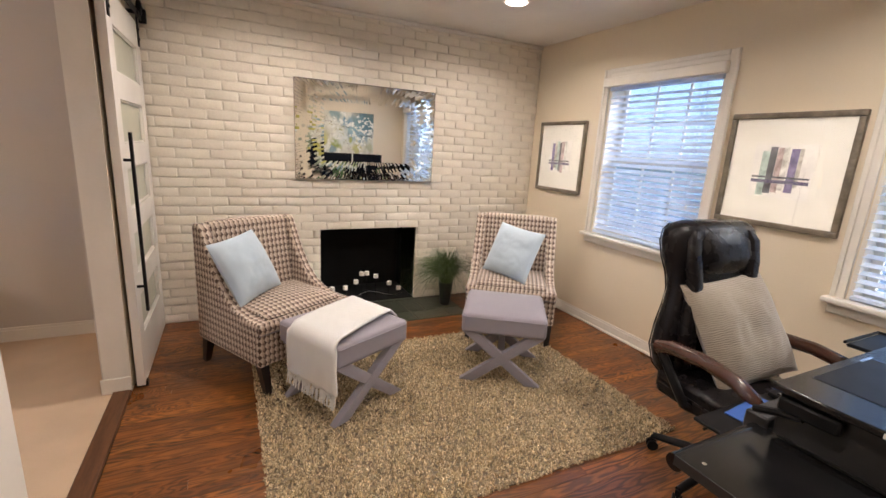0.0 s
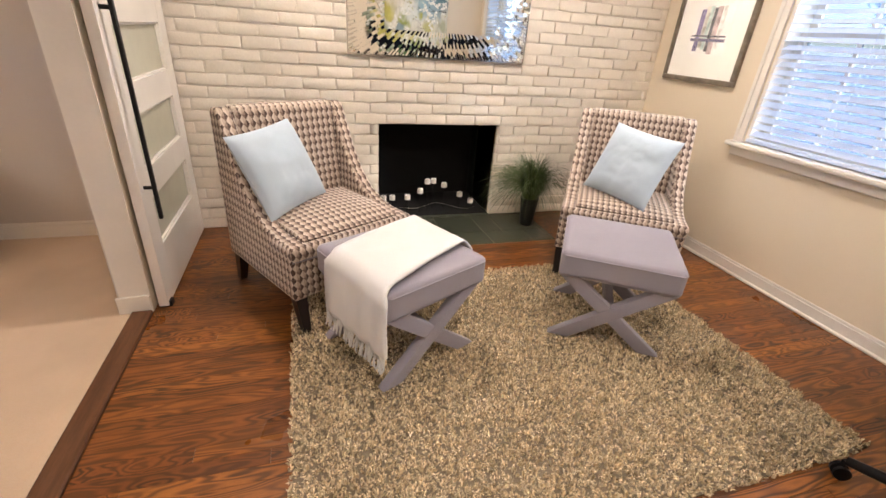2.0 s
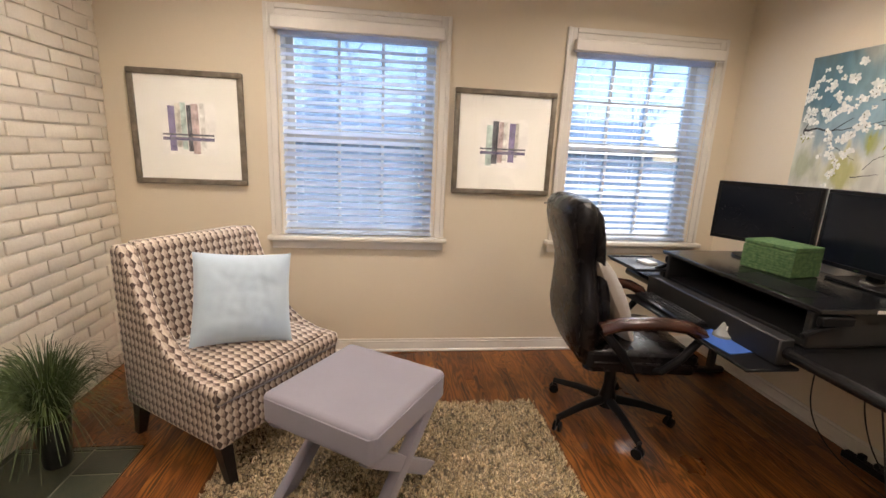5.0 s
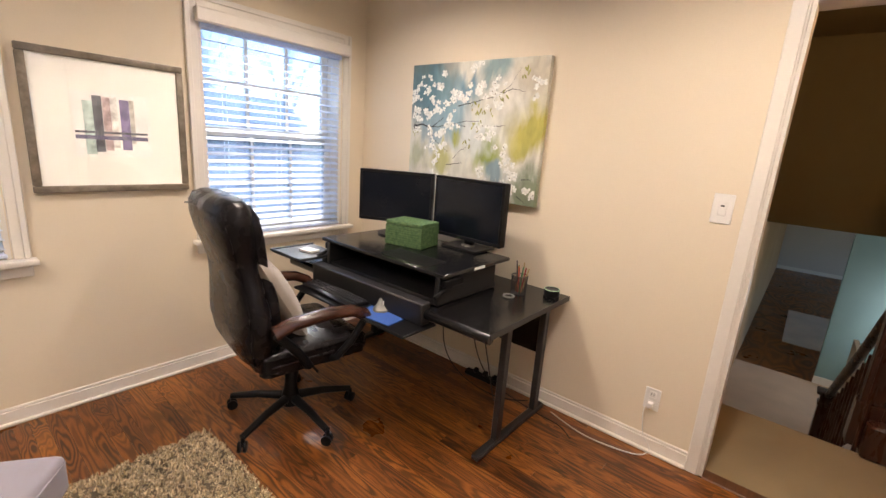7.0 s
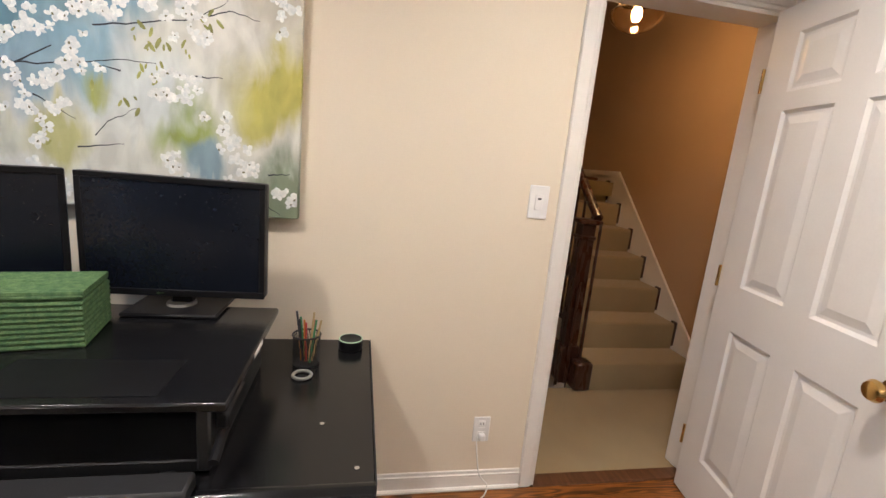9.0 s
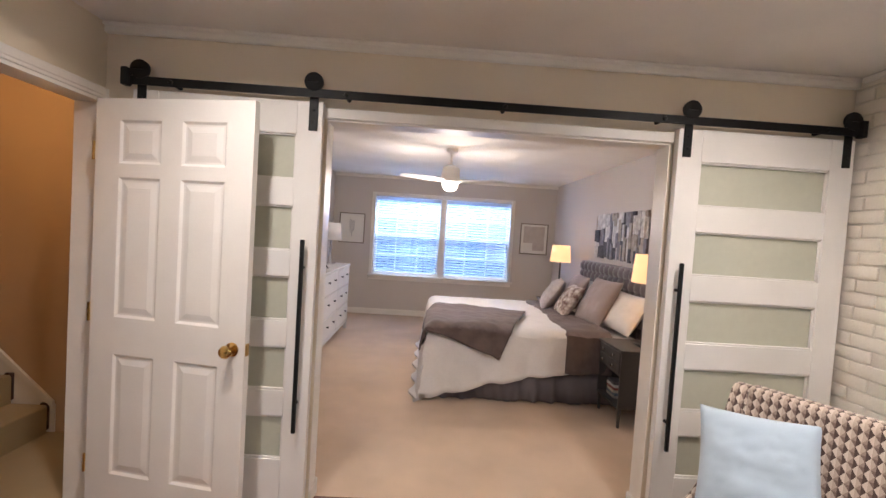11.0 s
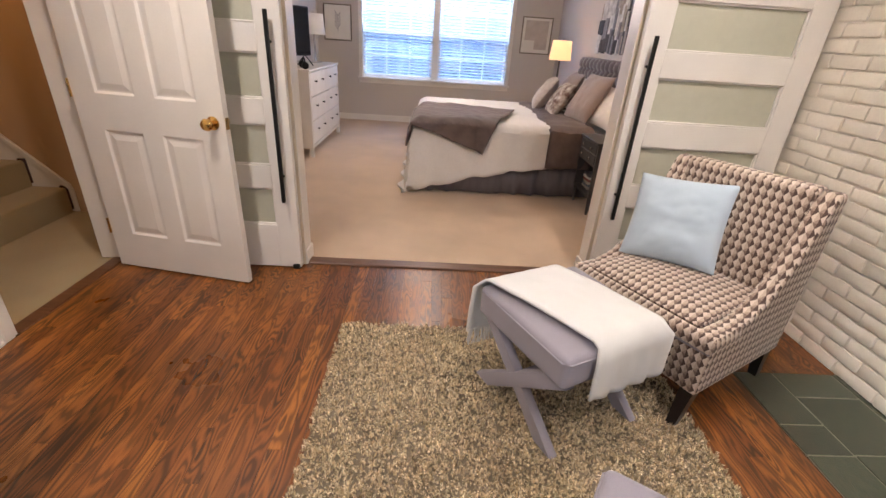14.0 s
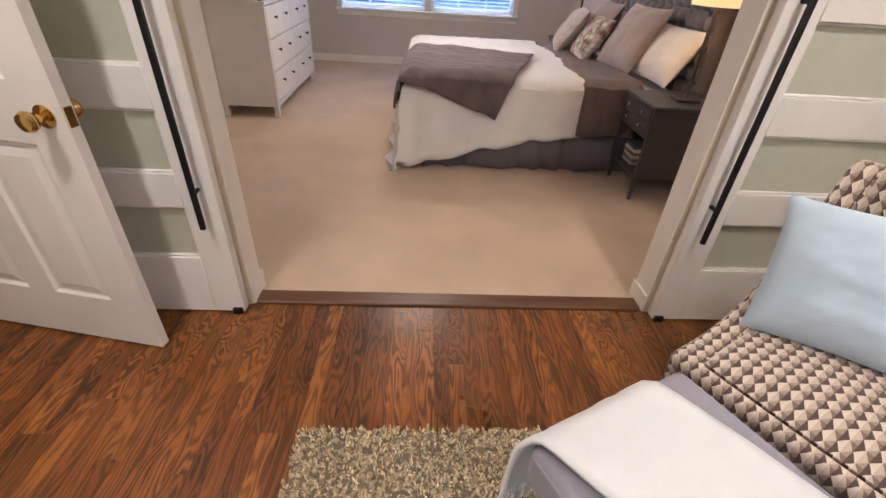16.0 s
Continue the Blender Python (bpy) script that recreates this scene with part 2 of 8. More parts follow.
GROUT = mat("hearth_grout", (0.27, 0.26, 0.21), 0.85)
SOOT = mat("soot_black", (0.006, 0.006, 0.006), 0.9, bump=0.4, fine=50)
UPHOLSTERY = fabric_pattern("rhombus_upholstery")
DARK_LEG = mat("espresso_wood", (0.014, 0.009, 0.008), 0.32, scale=9, fine=60)
LILAC = mat("grey_lilac_linen", (0.28, 0.26, 0.30), 0.85, second=(0.25, 0.235, 0.275), scale=6, fine=520, fine_amount=0.10, bump=0.35, sheen=0.2)
PIPING = mat("grey_piping", (0.24, 0.22, 0.24), 0.8)
THROW = mat("white_throw_knit", (0.68, 0.68, 0.665), 0.92, second=(0.62, 0.62, 0.605), scale=8, fine=420, fine_amount=0.08, bump=0.6, sheen=0.3)
AQUA = mat("pale_aqua_velvet", (0.43, 0.525, 0.605), 0.8, second=(0.385, 0.475, 0.56), scale=7, fine=300, fine_amount=0.06, bump=0.3, sheen=0.35)
LEATHER = mat("black_leather", (0.007, 0.006, 0.007), 0.27, spec=0.20, second=(0.011, 0.009, 0.009), scale=14, fine=330, bump=0.22)
BLACK_PLASTIC = mat("black_plastic", (0.008, 0.008, 0.009), 0.38, spec=0.14, scale=10, fine=300, bump=0.1)
WALNUT = mat("walnut_arm", (0.06, 0.022, 0.014), 0.25, second=(0.03, 0.012, 0.008), scale=7, fine=50, stretch=(6, 1, 6), amount=0.8, coat=0.4)
CORD = mat("taupe_corduroy", (0.29, 0.245, 0.195), 0.9, second=(0.22, 0.185, 0.15), scale=10, fine=300, bump=0.5, sheen=0.4)
BLACK_METAL = mat("black_iron", (0.009, 0.009, 0.009), 0.5, spec=0.25, scale=12, fine=160, bump=0.1)
BRASS = mat("polished_brass", (0.72, 0.47, 0.17), 0.16, metal=1.0, scale=10, fine=80, fine_amount=0.04, bump=0)
CHROME = mat("chrome", (0.72, 0.72, 0.72), 0.14, metal=1.0, scale=10, fine=80, fine_amount=0.04, bump=0)
FROSTED = mat("frosted_glass_panel", (0.52, 0.52, 0.42), 0.32, second=(0.46, 0.465, 0.37), scale=2.5, fine=25, fine_amount=0.06, bump=0.06)
MIRROR = bpy.data.materials.new("mirror_silver")
MIRROR.use_nodes = True
MIRROR.node_tree.nodes["Principled BSDF"].inputs["Metallic"].default_value = 1
MIRROR.node_tree.nodes["Principled BSDF"].inputs["Roughness"].default_value = 0.015
MIRROR.node_tree.nodes["Principled BSDF"].inputs["Base Color"].default_value = (0.86, 0.87, 0.86, 1)
FRAME_WOOD = mat("silvered_wood_frame", (0.25, 0.215, 0.165), 0.45, second=(0.14, 0.115, 0.085), scale=20, fine=90, amount=0.9, metal=0.25, bump=0.4, fine_amount=0.25)
MAT_BOARD = mat("mat_board", (0.80, 0.77, 0.70), 0.8, scale=3, fine=200, fine_amount=0.02, bump=0.03)
PAPER = mat("print_paper", (0.82, 0.79, 0.74), 0.75, second=(0.62, 0.60, 0.57), scale=12, fine=80, amount=0.5)
BLIND = mat("white_blind_slat", (0.78, 0.79, 0.80), 0.45, scale=6, fine=90, fine_amount=0.03, bump=0.05)
translucent(BLIND, 0.5, (0.74, 0.84, 1.0))
for wave_mat in (CORD,):
    wt, wc, wb = (wave_mat.node_tree.nodes.new(k) for k in ("ShaderNodeTexWave", "ShaderNodeTexCoord", "ShaderNodeBump"))
    wt.bands_direction = "Z"
    wt.inputs["Scale"].default_value, wt.inputs["Distortion"].default_value = 34, 5.0
    wb.inputs["Strength"].default_value, wb.inputs["Distance"].default_value = 0.55, 0.004
    wave_mat.node_tree.links.new(wc.outputs["Object"], wt.inputs["Vector"])
    wave_mat.node_tree.links.new(wt.outputs[1], wb.inputs["Height"])
    wave_mat.node_tree.links.new(wb.outputs[0], wave_mat.node_tree.nodes["Principled BSDF"].inputs["Normal"])
# tint and translucent share put the bluish glare of the windows into the panes
PANE = glass("window_glass", (0.62, 0.74, 0.88), 0.0)
translucent(PANE, 0.40, (0.27, 0.375, 0.56))
PANE_BED = glass("hazed_bedroom_glass", (0.58, 0.70, 0.84), 0.0)
translucent(PANE_BED, 0.30, (0.16, 0.22, 0.33))
PICTURE_GLASS = glass("picture_glass", (0.97, 0.98, 0.98), 0.0)
DESK = mat("black_laminate", (0.007, 0.007, 0.008), 0.16, spec=0.42, second=(0.011, 0.011, 0.011), scale=5, fine=240, bump=0.12, fine_amount=0.3)
SCREEN = mat("dark_screen", (0.006, 0.008, 0.013), 0.2, spec=0.3, scale=5, fine=100, bump=0)
STEEL_BLACK = mat("black_powder_coat", (0.016, 0.016, 0.017), 0.45, scale=9, fine=300, bump=0.15)
GREEN_ROPE = mat("green_woven_seagrass", (0.040, 0.105, 0.036), 0.75, second=(0.12, 0.20, 0.075), scale=60, fine=240, amount=0.9, bump=0.8, fine_amount=0.25)
BLUE_PAD = mat("blue_mouse_pad", (0.025, 0.09, 0.34), 0.7, scale=9, fine=300, bump=0.2)
GREY_PLASTIC = mat("grey_plastic", (0.20, 0.20, 0.18), 0.4, scale=10, fine=200)
WHITE_PLASTIC = mat("white_plastic", (0.82, 0.80, 0.76), 0.35, scale=5, fine=150, fine_amount=0.02, bump=0)
POT = mat("dark_ceramic_pot", (0.016, 0.017, 0.016), 0.3, scale=8, fine=90)
GRASS_BLADE = mat("grass_blade", (0.040, 0.075, 0.020), 0.55, second=(0.10, 0.13, 0.04), scale=9, fine=60, amount=0.8, rand=0.35, island=True)
WAX = mat("white_wax", (0.85, 0.81, 0.73), 0.5, scale=8, fine=60, fine_amount=0.03)
RUG_PILE = mat("shag_pile", (0.42, 0.31, 0.165), 0.95, second=(0.95, 0.82, 0.58), scale=34, fine=200, amount=1.0, bump=0, rand=0.42, island=True, sheen=0.15)
RUG_BACK = mat("rug_backing", (0.16, 0.125, 0.085), 0.95, second=(0.22, 0.175, 0.12), scale=60, fine=200, bump=0.8)
DARK_STAIR = mat("dark_mahogany", (0.055, 0.018, 0.010), 0.28, second=(0.025, 0.009, 0.006), scale=8, fine=40, stretch=(5, 5, 1), amount=0.8, coat=0.3)

# ---- building helpers ----


def add_box(bm, x0, x1, y0, y1, z0, z1, bevel=0.0, seg=1, m=None):
    made = bmesh.ops.create_cube(bm, size=1)["verts"]
    mm = Matrix.Translation(((x0 + x1) / 2, (y0 + y1) / 2, (z0 + z1) / 2)) @ Matrix.Diagonal((abs(x1 - x0), abs(y1 - y0), abs(z1 - z0), 1))
    bmesh.ops.transform(bm, matrix=mm, verts=made)
    if bevel:
        edges = list({e for v in made for e in v.link_edges})
        made = list({v for f in bmesh.ops.bevel(bm, geom=edges, offset=bevel, segments=seg, profile=0.5, affect="EDGES")["faces"] for v in f.verts} | {v for v in made if v.is_valid})
    if m is not None:
        bmesh.ops.transform(bm, matrix=m, verts=made)
    return made


def box(*a, **k):
    bm = bmesh.new()
    add_box(bm, *a, **k)
    return bm


def add_lathe(bm, profile, m=None, n=16):
    """A solid turned round z from (radius, height) pairs."""
    rings = []
    for r, z in profile:
        rings.append([bm.verts.new((r * math.cos(2 * math.pi * i / n), r * math.sin(2 * math.pi * i / n), z)) for i in range(n)])
    for a, b in zip(rings, rings[1:]):
        for i in range(n):
            bm.faces.new((a[i], a[(i + 1) % n], b[(i + 1) % n], b[i]))
    bm.faces.new(rings[0][::-1])
    bm.faces.new(rings[-1])
    if m is not None:
        bmesh.ops.transform(bm, matrix=m, verts=[v for r in rings for v in r])


def lathe(profile, m=None, n=16):
    bm = bmesh.new()
    add_lathe(bm, profile, m, n)
    return bm


def add_tube(bm, pts, r, n=8, taper=None):
    pts = [Vector(p) for p in pts]
    rings = []
    up = Vector((0.13, 0.21, 0.97))
    for i, p in enumerate(pts):
        d = (pts[min(i + 1, len(pts) - 1)] - pts[max(i - 1, 0)]).normalized()
        a = d.cross(up)
        a = (a if a.length > 0.05 else d.cross(Vector((1, 0, 0)))).normalized()
        b = d.cross(a)
        rr = r if taper is None else r + (taper - r) * i / (len(pts) - 1)
        rings.append([bm.verts.new(p + rr * (math.cos(2 * math.pi * k / n) * a + math.sin(2 * math.pi * k / n) * b)) for k in range(n)])
    for a, b in zip(rings, rings[1:]):
        for k in range(n):
            bm.faces.new((a[k], a[(k + 1) % n], b[(k + 1) % n], b[k]))
    bm.faces.new(rings[0][::-1])
    bm.faces.new(rings[-1])


def tube(pts, r, n=8, taper=None):
    bm = bmesh.new()
    add_tube(bm, pts, r, n, taper)
    return bm


def extrude_profile(pts, x0, x1, bevel=0.0, seg=2):
    """A solid from a (y, z) outline, between x0 and x1."""
    bm = bmesh.new()
    a = [bm.verts.new((x0, y, z)) for y, z in pts]
    b = [bm.verts.new((x1, y, z)) for y, z in pts]
    bm.faces.new(a)
    bm.faces.new(b[::-1])
    for i in range(len(pts)):
        j = (i + 1) % len(pts)
        bm.faces.new((a[j], a[i], b[i], b[j]))
    bmesh.ops.recalc_face_normals(bm, faces=bm.faces)
    if bevel:
        bmesh.ops.bevel(bm, geom=[e for e in bm.edges if e.calc_face_angle(0) > 0.5], offset=bevel, segments=seg, profile=0.5, affect="EDGES")
    return bm


def mesh_of(name, bm, material, smooth=True):
    bmesh.ops.recalc_face_normals(bm, faces=bm.faces)
    me = bpy.data.meshes.new(name)
    bm.to_mesh(me)
    bm.free()
    me.materials.append(material)
    if smooth:
        me.polygons.foreach_set("use_smooth", [True] * len(me.polygons))
        me.set_sharp_from_angle(angle=radians(38))
    return me


def part(name, bm, material, parent=None, label="", smooth=True, kind=""):
    ob = new(name, mesh_of(name, bm, material, smooth))
    if parent is not None:
        ob.parent = parent
    return tagged(ob, label=label, kind=kind)


def piece(name, me, parent, m):
    ob = new(name, me)
    ob.parent = parent
    ob.matrix_basis = m
    return ob


def thing(name, m, label, category, group="", kind=""):
    ob = new(name)
    ob.empty_display_size = 0.1
    ob.matrix_world = m
    return tagged(ob, label, category, group, kind)


def structure(name, bm, material, label="", smooth=False):
    return part(name, bm, material, None, label, smooth, "structure")


def wall_with_holes(axis, at0, at1, lo, hi, z0, z1, holes):
    """A wall between at0 and at1 along the other axis, from lo to hi, with rectangular holes (lo, hi, z0, z1)."""
    bm = bmesh.new()
    cuts = sorted({lo, hi, *[h[0] for h in holes], *[h[1] for h in holes]})
    for a, b in zip(cuts, cuts[1:]):
        inside = sorted([(h[2], h[3]) for h in holes if h[0] <= a + 1e-6 and h[1] >= b - 1e-6])
        z = z0
        for h0, h1 in inside + [(z1, z1)]:
            if h0 > z + 1e-6:
                if axis == "x":
                    add_box(bm, at0, at1, a, b, z, h0)
                else:
                    add_box(bm, a, b, at0, at1, z, h0)
            z = max(z, h1)
    bmesh.ops.remove_doubles(bm, verts=bm.verts, dist=1e-5)
    return bm


def uv_by_side(ob, rot=False):
    """UV in metres from the side that each face turns to."""
    me = ob.data
    uv = me.uv_layers.new(name="UVMap")
    for poly in me.polygons:
        nx, ny, nz = (abs(c) for c in poly.normal)
        for li in poly.loop_indices:
            x, y, z = me.vertices[me.loops[li].vertex_index].co
            if nx >= max(ny, nz):
                uv.data[li].uv = (y + 3, z + 3)
            elif nz > ny:
                uv.data[li].uv = (x + 3, y + 3)
            else:
                uv.data[li].uv = (x + 3, z + 3)


def pillow(w, h, t, seed, pull=0.055, n=34):
    """A cushion in the xz plane, its bottom edge at z 0, faces towards y."""
    bm = bmesh.new()
    rng = random.Random(seed)
    off = Vector((rng.random() * 50, rng.random() * 50, 0))
    sides = []
    for s in (1, -1):
        grid = []
        for j in range(n + 1):
            row = []
            for i in range(n + 1):
                u, v = 2 * i / n - 1, 2 * j / n - 1
                edge = max(0.0, (1 - abs(u) ** 2.6) * (1 - abs(v) ** 2.6))
                th = t / 2 * edge ** 0.55
                k = 1 - pull * (1 - abs(u) ** 2) * abs(v) ** 2
                k2 = 1 - pull * (1 - abs(v) ** 2) * abs(u) ** 2
                wr = noise.noise(Vector((u * 2.3, v * 2.3, s)) + off) * 0.013 * edge + noise.noise(Vector((u * 6, v * 6, s)) + off) * 0.005 * edge + (0.5 - abs(noise.noise(Vector((u * 3.4 + v * 2, v * 9 - u * 3, s)) + off))) * 0.016 * edge * max(0.0, abs(u * v))
                row.append(bm.verts.new((u * w / 2 * k2, s * th + s * wr, (v * k + 1) * h / 2)))
            grid.append(row)
        for j in range(n):
            for i in range(n):
                bm.faces.new((grid[j][i], grid[j][i + 1], grid[j + 1][i + 1], grid[j + 1][i]))
        sides.append(grid)
    bmesh.ops.remove_doubles(bm, verts=bm.verts, dist=1e-4)
    return bm


# ---- large structure ----
LX, RX, DY, BY = -0.075, 3.275, 0.43, 4.31   # wall faces of the study
WIN = [(2.425, 3.365, 0.80, 2.05), (0.64, 1.585, 0.80, 2.05)]

# walls
structure("wall_east", wall_with_holes("x", RX, RX + 0.20, DY - 0.12, BY + 0.4, -0.4, 2.6, WIN), WALL, "cream painted wall with two windows")
structure("wall_south", wall_with_holes("y", DY - 0.12, DY, -0.20, RX, -0.4, 2.6, [(-0.060, 0.745, -0.4, 2.06)]), WALL, "cream painted wall with a doorway")
structure("wall_west", wall_with_holes("x", -0.20, LX, DY, BY, -0.4, 2.6, [(1.545, 3.335, -0.4, 2.045)]), WALL, "cream painted wall with a wide opening to the bedroom")
structure("ceiling", box(LX - 0.125, RX, DY - 0.12, BY + 0.03, CEIL, CEIL + 0.1), CEILING, "white painted ceiling")
wall_n = structure("wall_north", wall_with_holes("y", BY + 0.0075, BY + 0.03, -0.20, RX, -0.02, CEIL, [(1.15, 2.04, -0.02, 0.70)]), MORTAR, "white painted brick wall with a fireplace")
structure("wall_north_backing", wall_with_holes("y", BY + 0.03, BY + 0.4, -0.20, RX, -0.4, 2.6, [(1.15, 2.04, -0.4, 0.715)]), MORTAR)

# bedroom shell
BX0, BY0, BY1, BC = -5.42, 0.42, 4.29, 2.42
structure("wall_bedroom_west", wall_with_holes("x", BX0 - 0.2, BX0, BY0 - 0.12, BY1 + 0.12, -0.1, 2.6, [(1.13, 3.50, 0.70, 2.07)]), BED_WALL, "greige painted bedroom wall with a double window")
structure("wall_bedroom_south", box(BX0, -0.20, BY0 - 0.12, BY0, -0.1, 2.6), BED_WALL, "greige painted bedroom wall")
structure("wall_bedroom_north", box(BX0, -0.20, BY1, BY1 + 0.12, -0.1, 2.6), BED_WALL, "greige painted bedroom wall")
structure("ceiling_bedroom", box(BX0, -0.20, BY0, BY1, BC, BC + 0.1), CEILING, "white bedroom ceiling")
structure("floor_bedroom", box(BX0, -0.155, BY0, BY1, -0.1, 0.002), CARPET, "beige cut pile bedroom carpet")
bm = bmesh.new()
add_box(bm, -0.207, -0.20, BY0, 1.545, 0.09, BC)
add_box(bm, -0.207, -0.20, 3.335, BY1, 0.09, BC)
add_box(bm, -0.207, -0.20, 1.545, 3.335, 2.045, BC)
structure("wall_bedroom_east_lining", bm, BED_WALL)

# stairwell shell
HX0, HX1 = -0.76, 0.98
structure("wall_hall_west", box(HX0 - 0.12, HX0, -2.9, DY - 0.12, -1.5, 4.2), HALL_WALL, "tan painted stairwell wall")
structure("wall_hall_east", box(HX1, HX1 + 0.12, -13.2, DY - 0.12, -1.5, 4.2), HALL_WALL, "tan painted stairwell wall")
structure("wall_hall_return", box(HX0 - 0.12, -0.20, DY - 0.12, DY - 0.002, -0.3, 2.6), HALL_WALL)
structure("ceiling_hall", box(HX0, HX1, -0.75, DY - 0.12, CEIL + 0.06, CEIL + 0.2), CEILING)
structure("ceiling_stairs_down", box(0.02, HX1, -2.22, -0.75, CEIL + 0.06, CEIL + 0.2), OLIVE)
structure("trim_landing_post", box(HX0 + 0.001, HX0 + 0.075, -2.40, -2.382, 1.43, 3.9, bevel=0.004), TRIM, "white casing in the landing corner")
structure("wall_hall_soffit", box(HX0, HX1, -0.87, -0.75, CEIL + 0.2, 4.2), HALL_WALL)
structure("ceiling_hall_upper", box(HX0, HX1, -3.6, -0.75, 3.9, 4.0), CEILING)
structure("wall_landing_north", box(HX0, 0.02, -2.52, -2.40, 1.33, 4.2), HALL_WALL)
structure("wall_stair_olive", box(0.02, HX1, -2.34, -2.22, 0.975, 4.2), OLIVE, "dark olive painted wall over the stairs down")
structure("floor_landing", box(HX0, 0.02, -2.40, -1.72, 1.2, 1.325), STAIR_CARPET)
structure("floor_hall", box(HX0, HX1, -0.40, DY - 0.06, -0.2, -0.002), STAIR_CARPET, "tan stair hall carpet")
structure("floor_lower_carpet", box(-2.6, HX1, -4.80, -0.4, -1.45, -1.33), CARPET, "pale carpet on the lower floor")
structure("floor_lower_wood", box(-2.6, HX1, -13.1, -4.80, -1.45, -1.335), OAK, "oak floor of a lower room")
structure("wall_lower_teal", box(-2.6, 0.09, -4.92, -4.80, -1.33, 1.0), TEAL, "blue-green painted lower wall")
structure("wall_lower_far", box(-2.6, HX1, -13.1, -12.98, -1.33, 1.2), BED_WALL)
# its three openings are added, unseen, to let sky light into the lower room
structure("wall_lower_side", wall_with_holes("x", -2.72, -2.6, -13.1, -0.4, -1.45, 1.2, [(-11.5, -9.3, -0.7, 0.7), (-8.6, -5.6, -0.7, 0.7), (-4.4, -2.7, -0.7, 0.7)]), BED_WALL)
structure("ceiling_lower", box(-2.6, HX1, -13.1, -2.34, 0.98, 1.1), CEILING)
structure("trim_lower", box(-2.6, 0.098, -4.80, -4.786, -1.33, -1.23), TRIM)
structure("trim_lower_far", box(-2.6, HX1, -12.98, -12.965, -1.33, -1.23), TRIM)

# trim of the study
def molding(name, x0, x1, y0, y1, h=0.09, d=0.014, side="y+"):
    bm = bmesh.new()
    if side == "y+":
        add_box(bm, x0, x1, y0, y0 + d, 0, h * 0.8)
        add_box(bm, x0, x1, y0, y0 + d * 0.6, h * 0.8, h, 0.003)
        add_box(bm, x0, x1, y0, y0 + d + 0.012, 0, 0.018, 0.005)
    elif side == "x-":
        add_box(bm, x0 - d, x0, y0, y1, 0, h * 0.8)
        add_box(bm, x0 - d * 0.6, x0, y0, y1, h * 0.8, h, 0.003)
        add_box(bm, x0 - d - 0.012, x0, y0, y1, 0, 0.018, 0.005)
    elif side == "x+":
        add_box(bm, x0, x0 + d, y0, y1, 0, h * 0.8)
        add_box(bm, x0, x0 + d * 0.6, y0, y1, h * 0.8, h, 0.003)
    else:
        add_box(bm, x0, x1, y0 - d, y0, 0, h * 0.8)
        add_box(bm, x0, x1, y0 - d * 0.6, y0, h * 0.8, h, 0.003)
    return structure(name, bm, TRIM, "white painted baseboard")


molding("baseboard_1", RX, RX, DY, BY, side="x-")
molding("baseboard_2", 0.803, RX - 0.014, DY, DY)
molding("baseboard_3", BX0, BX0, BY0, BY1, 0.10, side="x+")
molding("baseboard_4", BX0 + 0.014, -0.21, BY0, BY0, 0.10)
molding("baseboard_5", BX0 + 0.014, -0.21, BY1, BY1, 0.10, side="y-")
# jamb feet in the wide opening
for k, (ya, yb) in enumerate(((1.545, 1.559), (3.321, 3.335))):
    structure("baseboard_%d" % (6 + k), box(-0.215, LX - 0.002, ya, yb, 0, 0.09, bevel=0.003), TRIM, "white painted baseboard on the jamb")
# casing of the wide opening
bm = bmesh.new()
add_box(bm, -0.20, LX, 1.545, 1.5485, 0.09, 2.045)
add_box(bm, -0.20, LX, 3.3315, 3.335, 0.09, 2.045)
add_box(bm, -0.20, LX + 0.004, 1.545, 3.335, 2.035, 2.0445)
structure("trim_opening_lining", bm, TRIM, "white painted lining of the wide opening")
bm = bmesh.new()
add_box(bm, LX, LX + 0.018, 1.53, 3.35, 2.045, 2.10, 0.004)
structure("trim_opening_head", bm, TRIM, "white head trim over the wide opening")
# crown and casing lines
bm = bmesh.new()
add_box(bm, LX, LX + 0.03, DY, BY, CEIL - 0.05, CEIL, 0.006)
add_box(bm, LX, LX + 0.045, DY, BY, CEIL - 0.018, CEIL, 0.004)
structure("trim_crown", bm, TRIM, "white crown trim under the ceiling")
structure("trim_crown_bedroom", box(BX0, BX0 + 0.04, BY0, BY1, BC - 0.05, BC, bevel=0.006), TRIM)
structure("trim_crown_brick", box(LX + 0.045, RX, BY - 0.022, BY + 0.02, CEIL - 0.03, CEIL, bevel=0.006), TRIM)

# stair doorway: jambs, casing
bm = bmesh.new()
add_box(bm, -0.059, -0.045, DY - 0.13, DY + 0.006, 0, 2.043)
add_box(bm, 0.728, 0.744, DY - 0.13, DY + 0.006, 0, 2.043)
add_box(bm, -0.059, 0.744, DY - 0.13, DY + 0.006, 2.043, 2.059)
structure("door_frame_1", bm, TRIM, "white painted door jambs")
bm = bmesh.new()
for xa, xb in ((LX + 0.001, -0.050), (0.742, 0.802)):
    add_box(bm, xa, xb, DY, DY + 0.014, 0, 2.115, 0.003)
    add_box(bm, xa + 0.008 if xa > 0.5 else xa, xb if xa > 0.5 else xb - 0.006, DY + 0.010, DY + 0.020, 0, 2.115, 0.004)
add_box(bm, -0.050, 0.742, DY, DY + 0.014, 2.06, 2.115, 0.003)
add_box(bm, -0.050, 0.742, DY + 0.010, DY + 0.020, 2.075, 2.115, 0.004)
structure("trim_door_casing", bm, TRIM, "white moulded door casing")
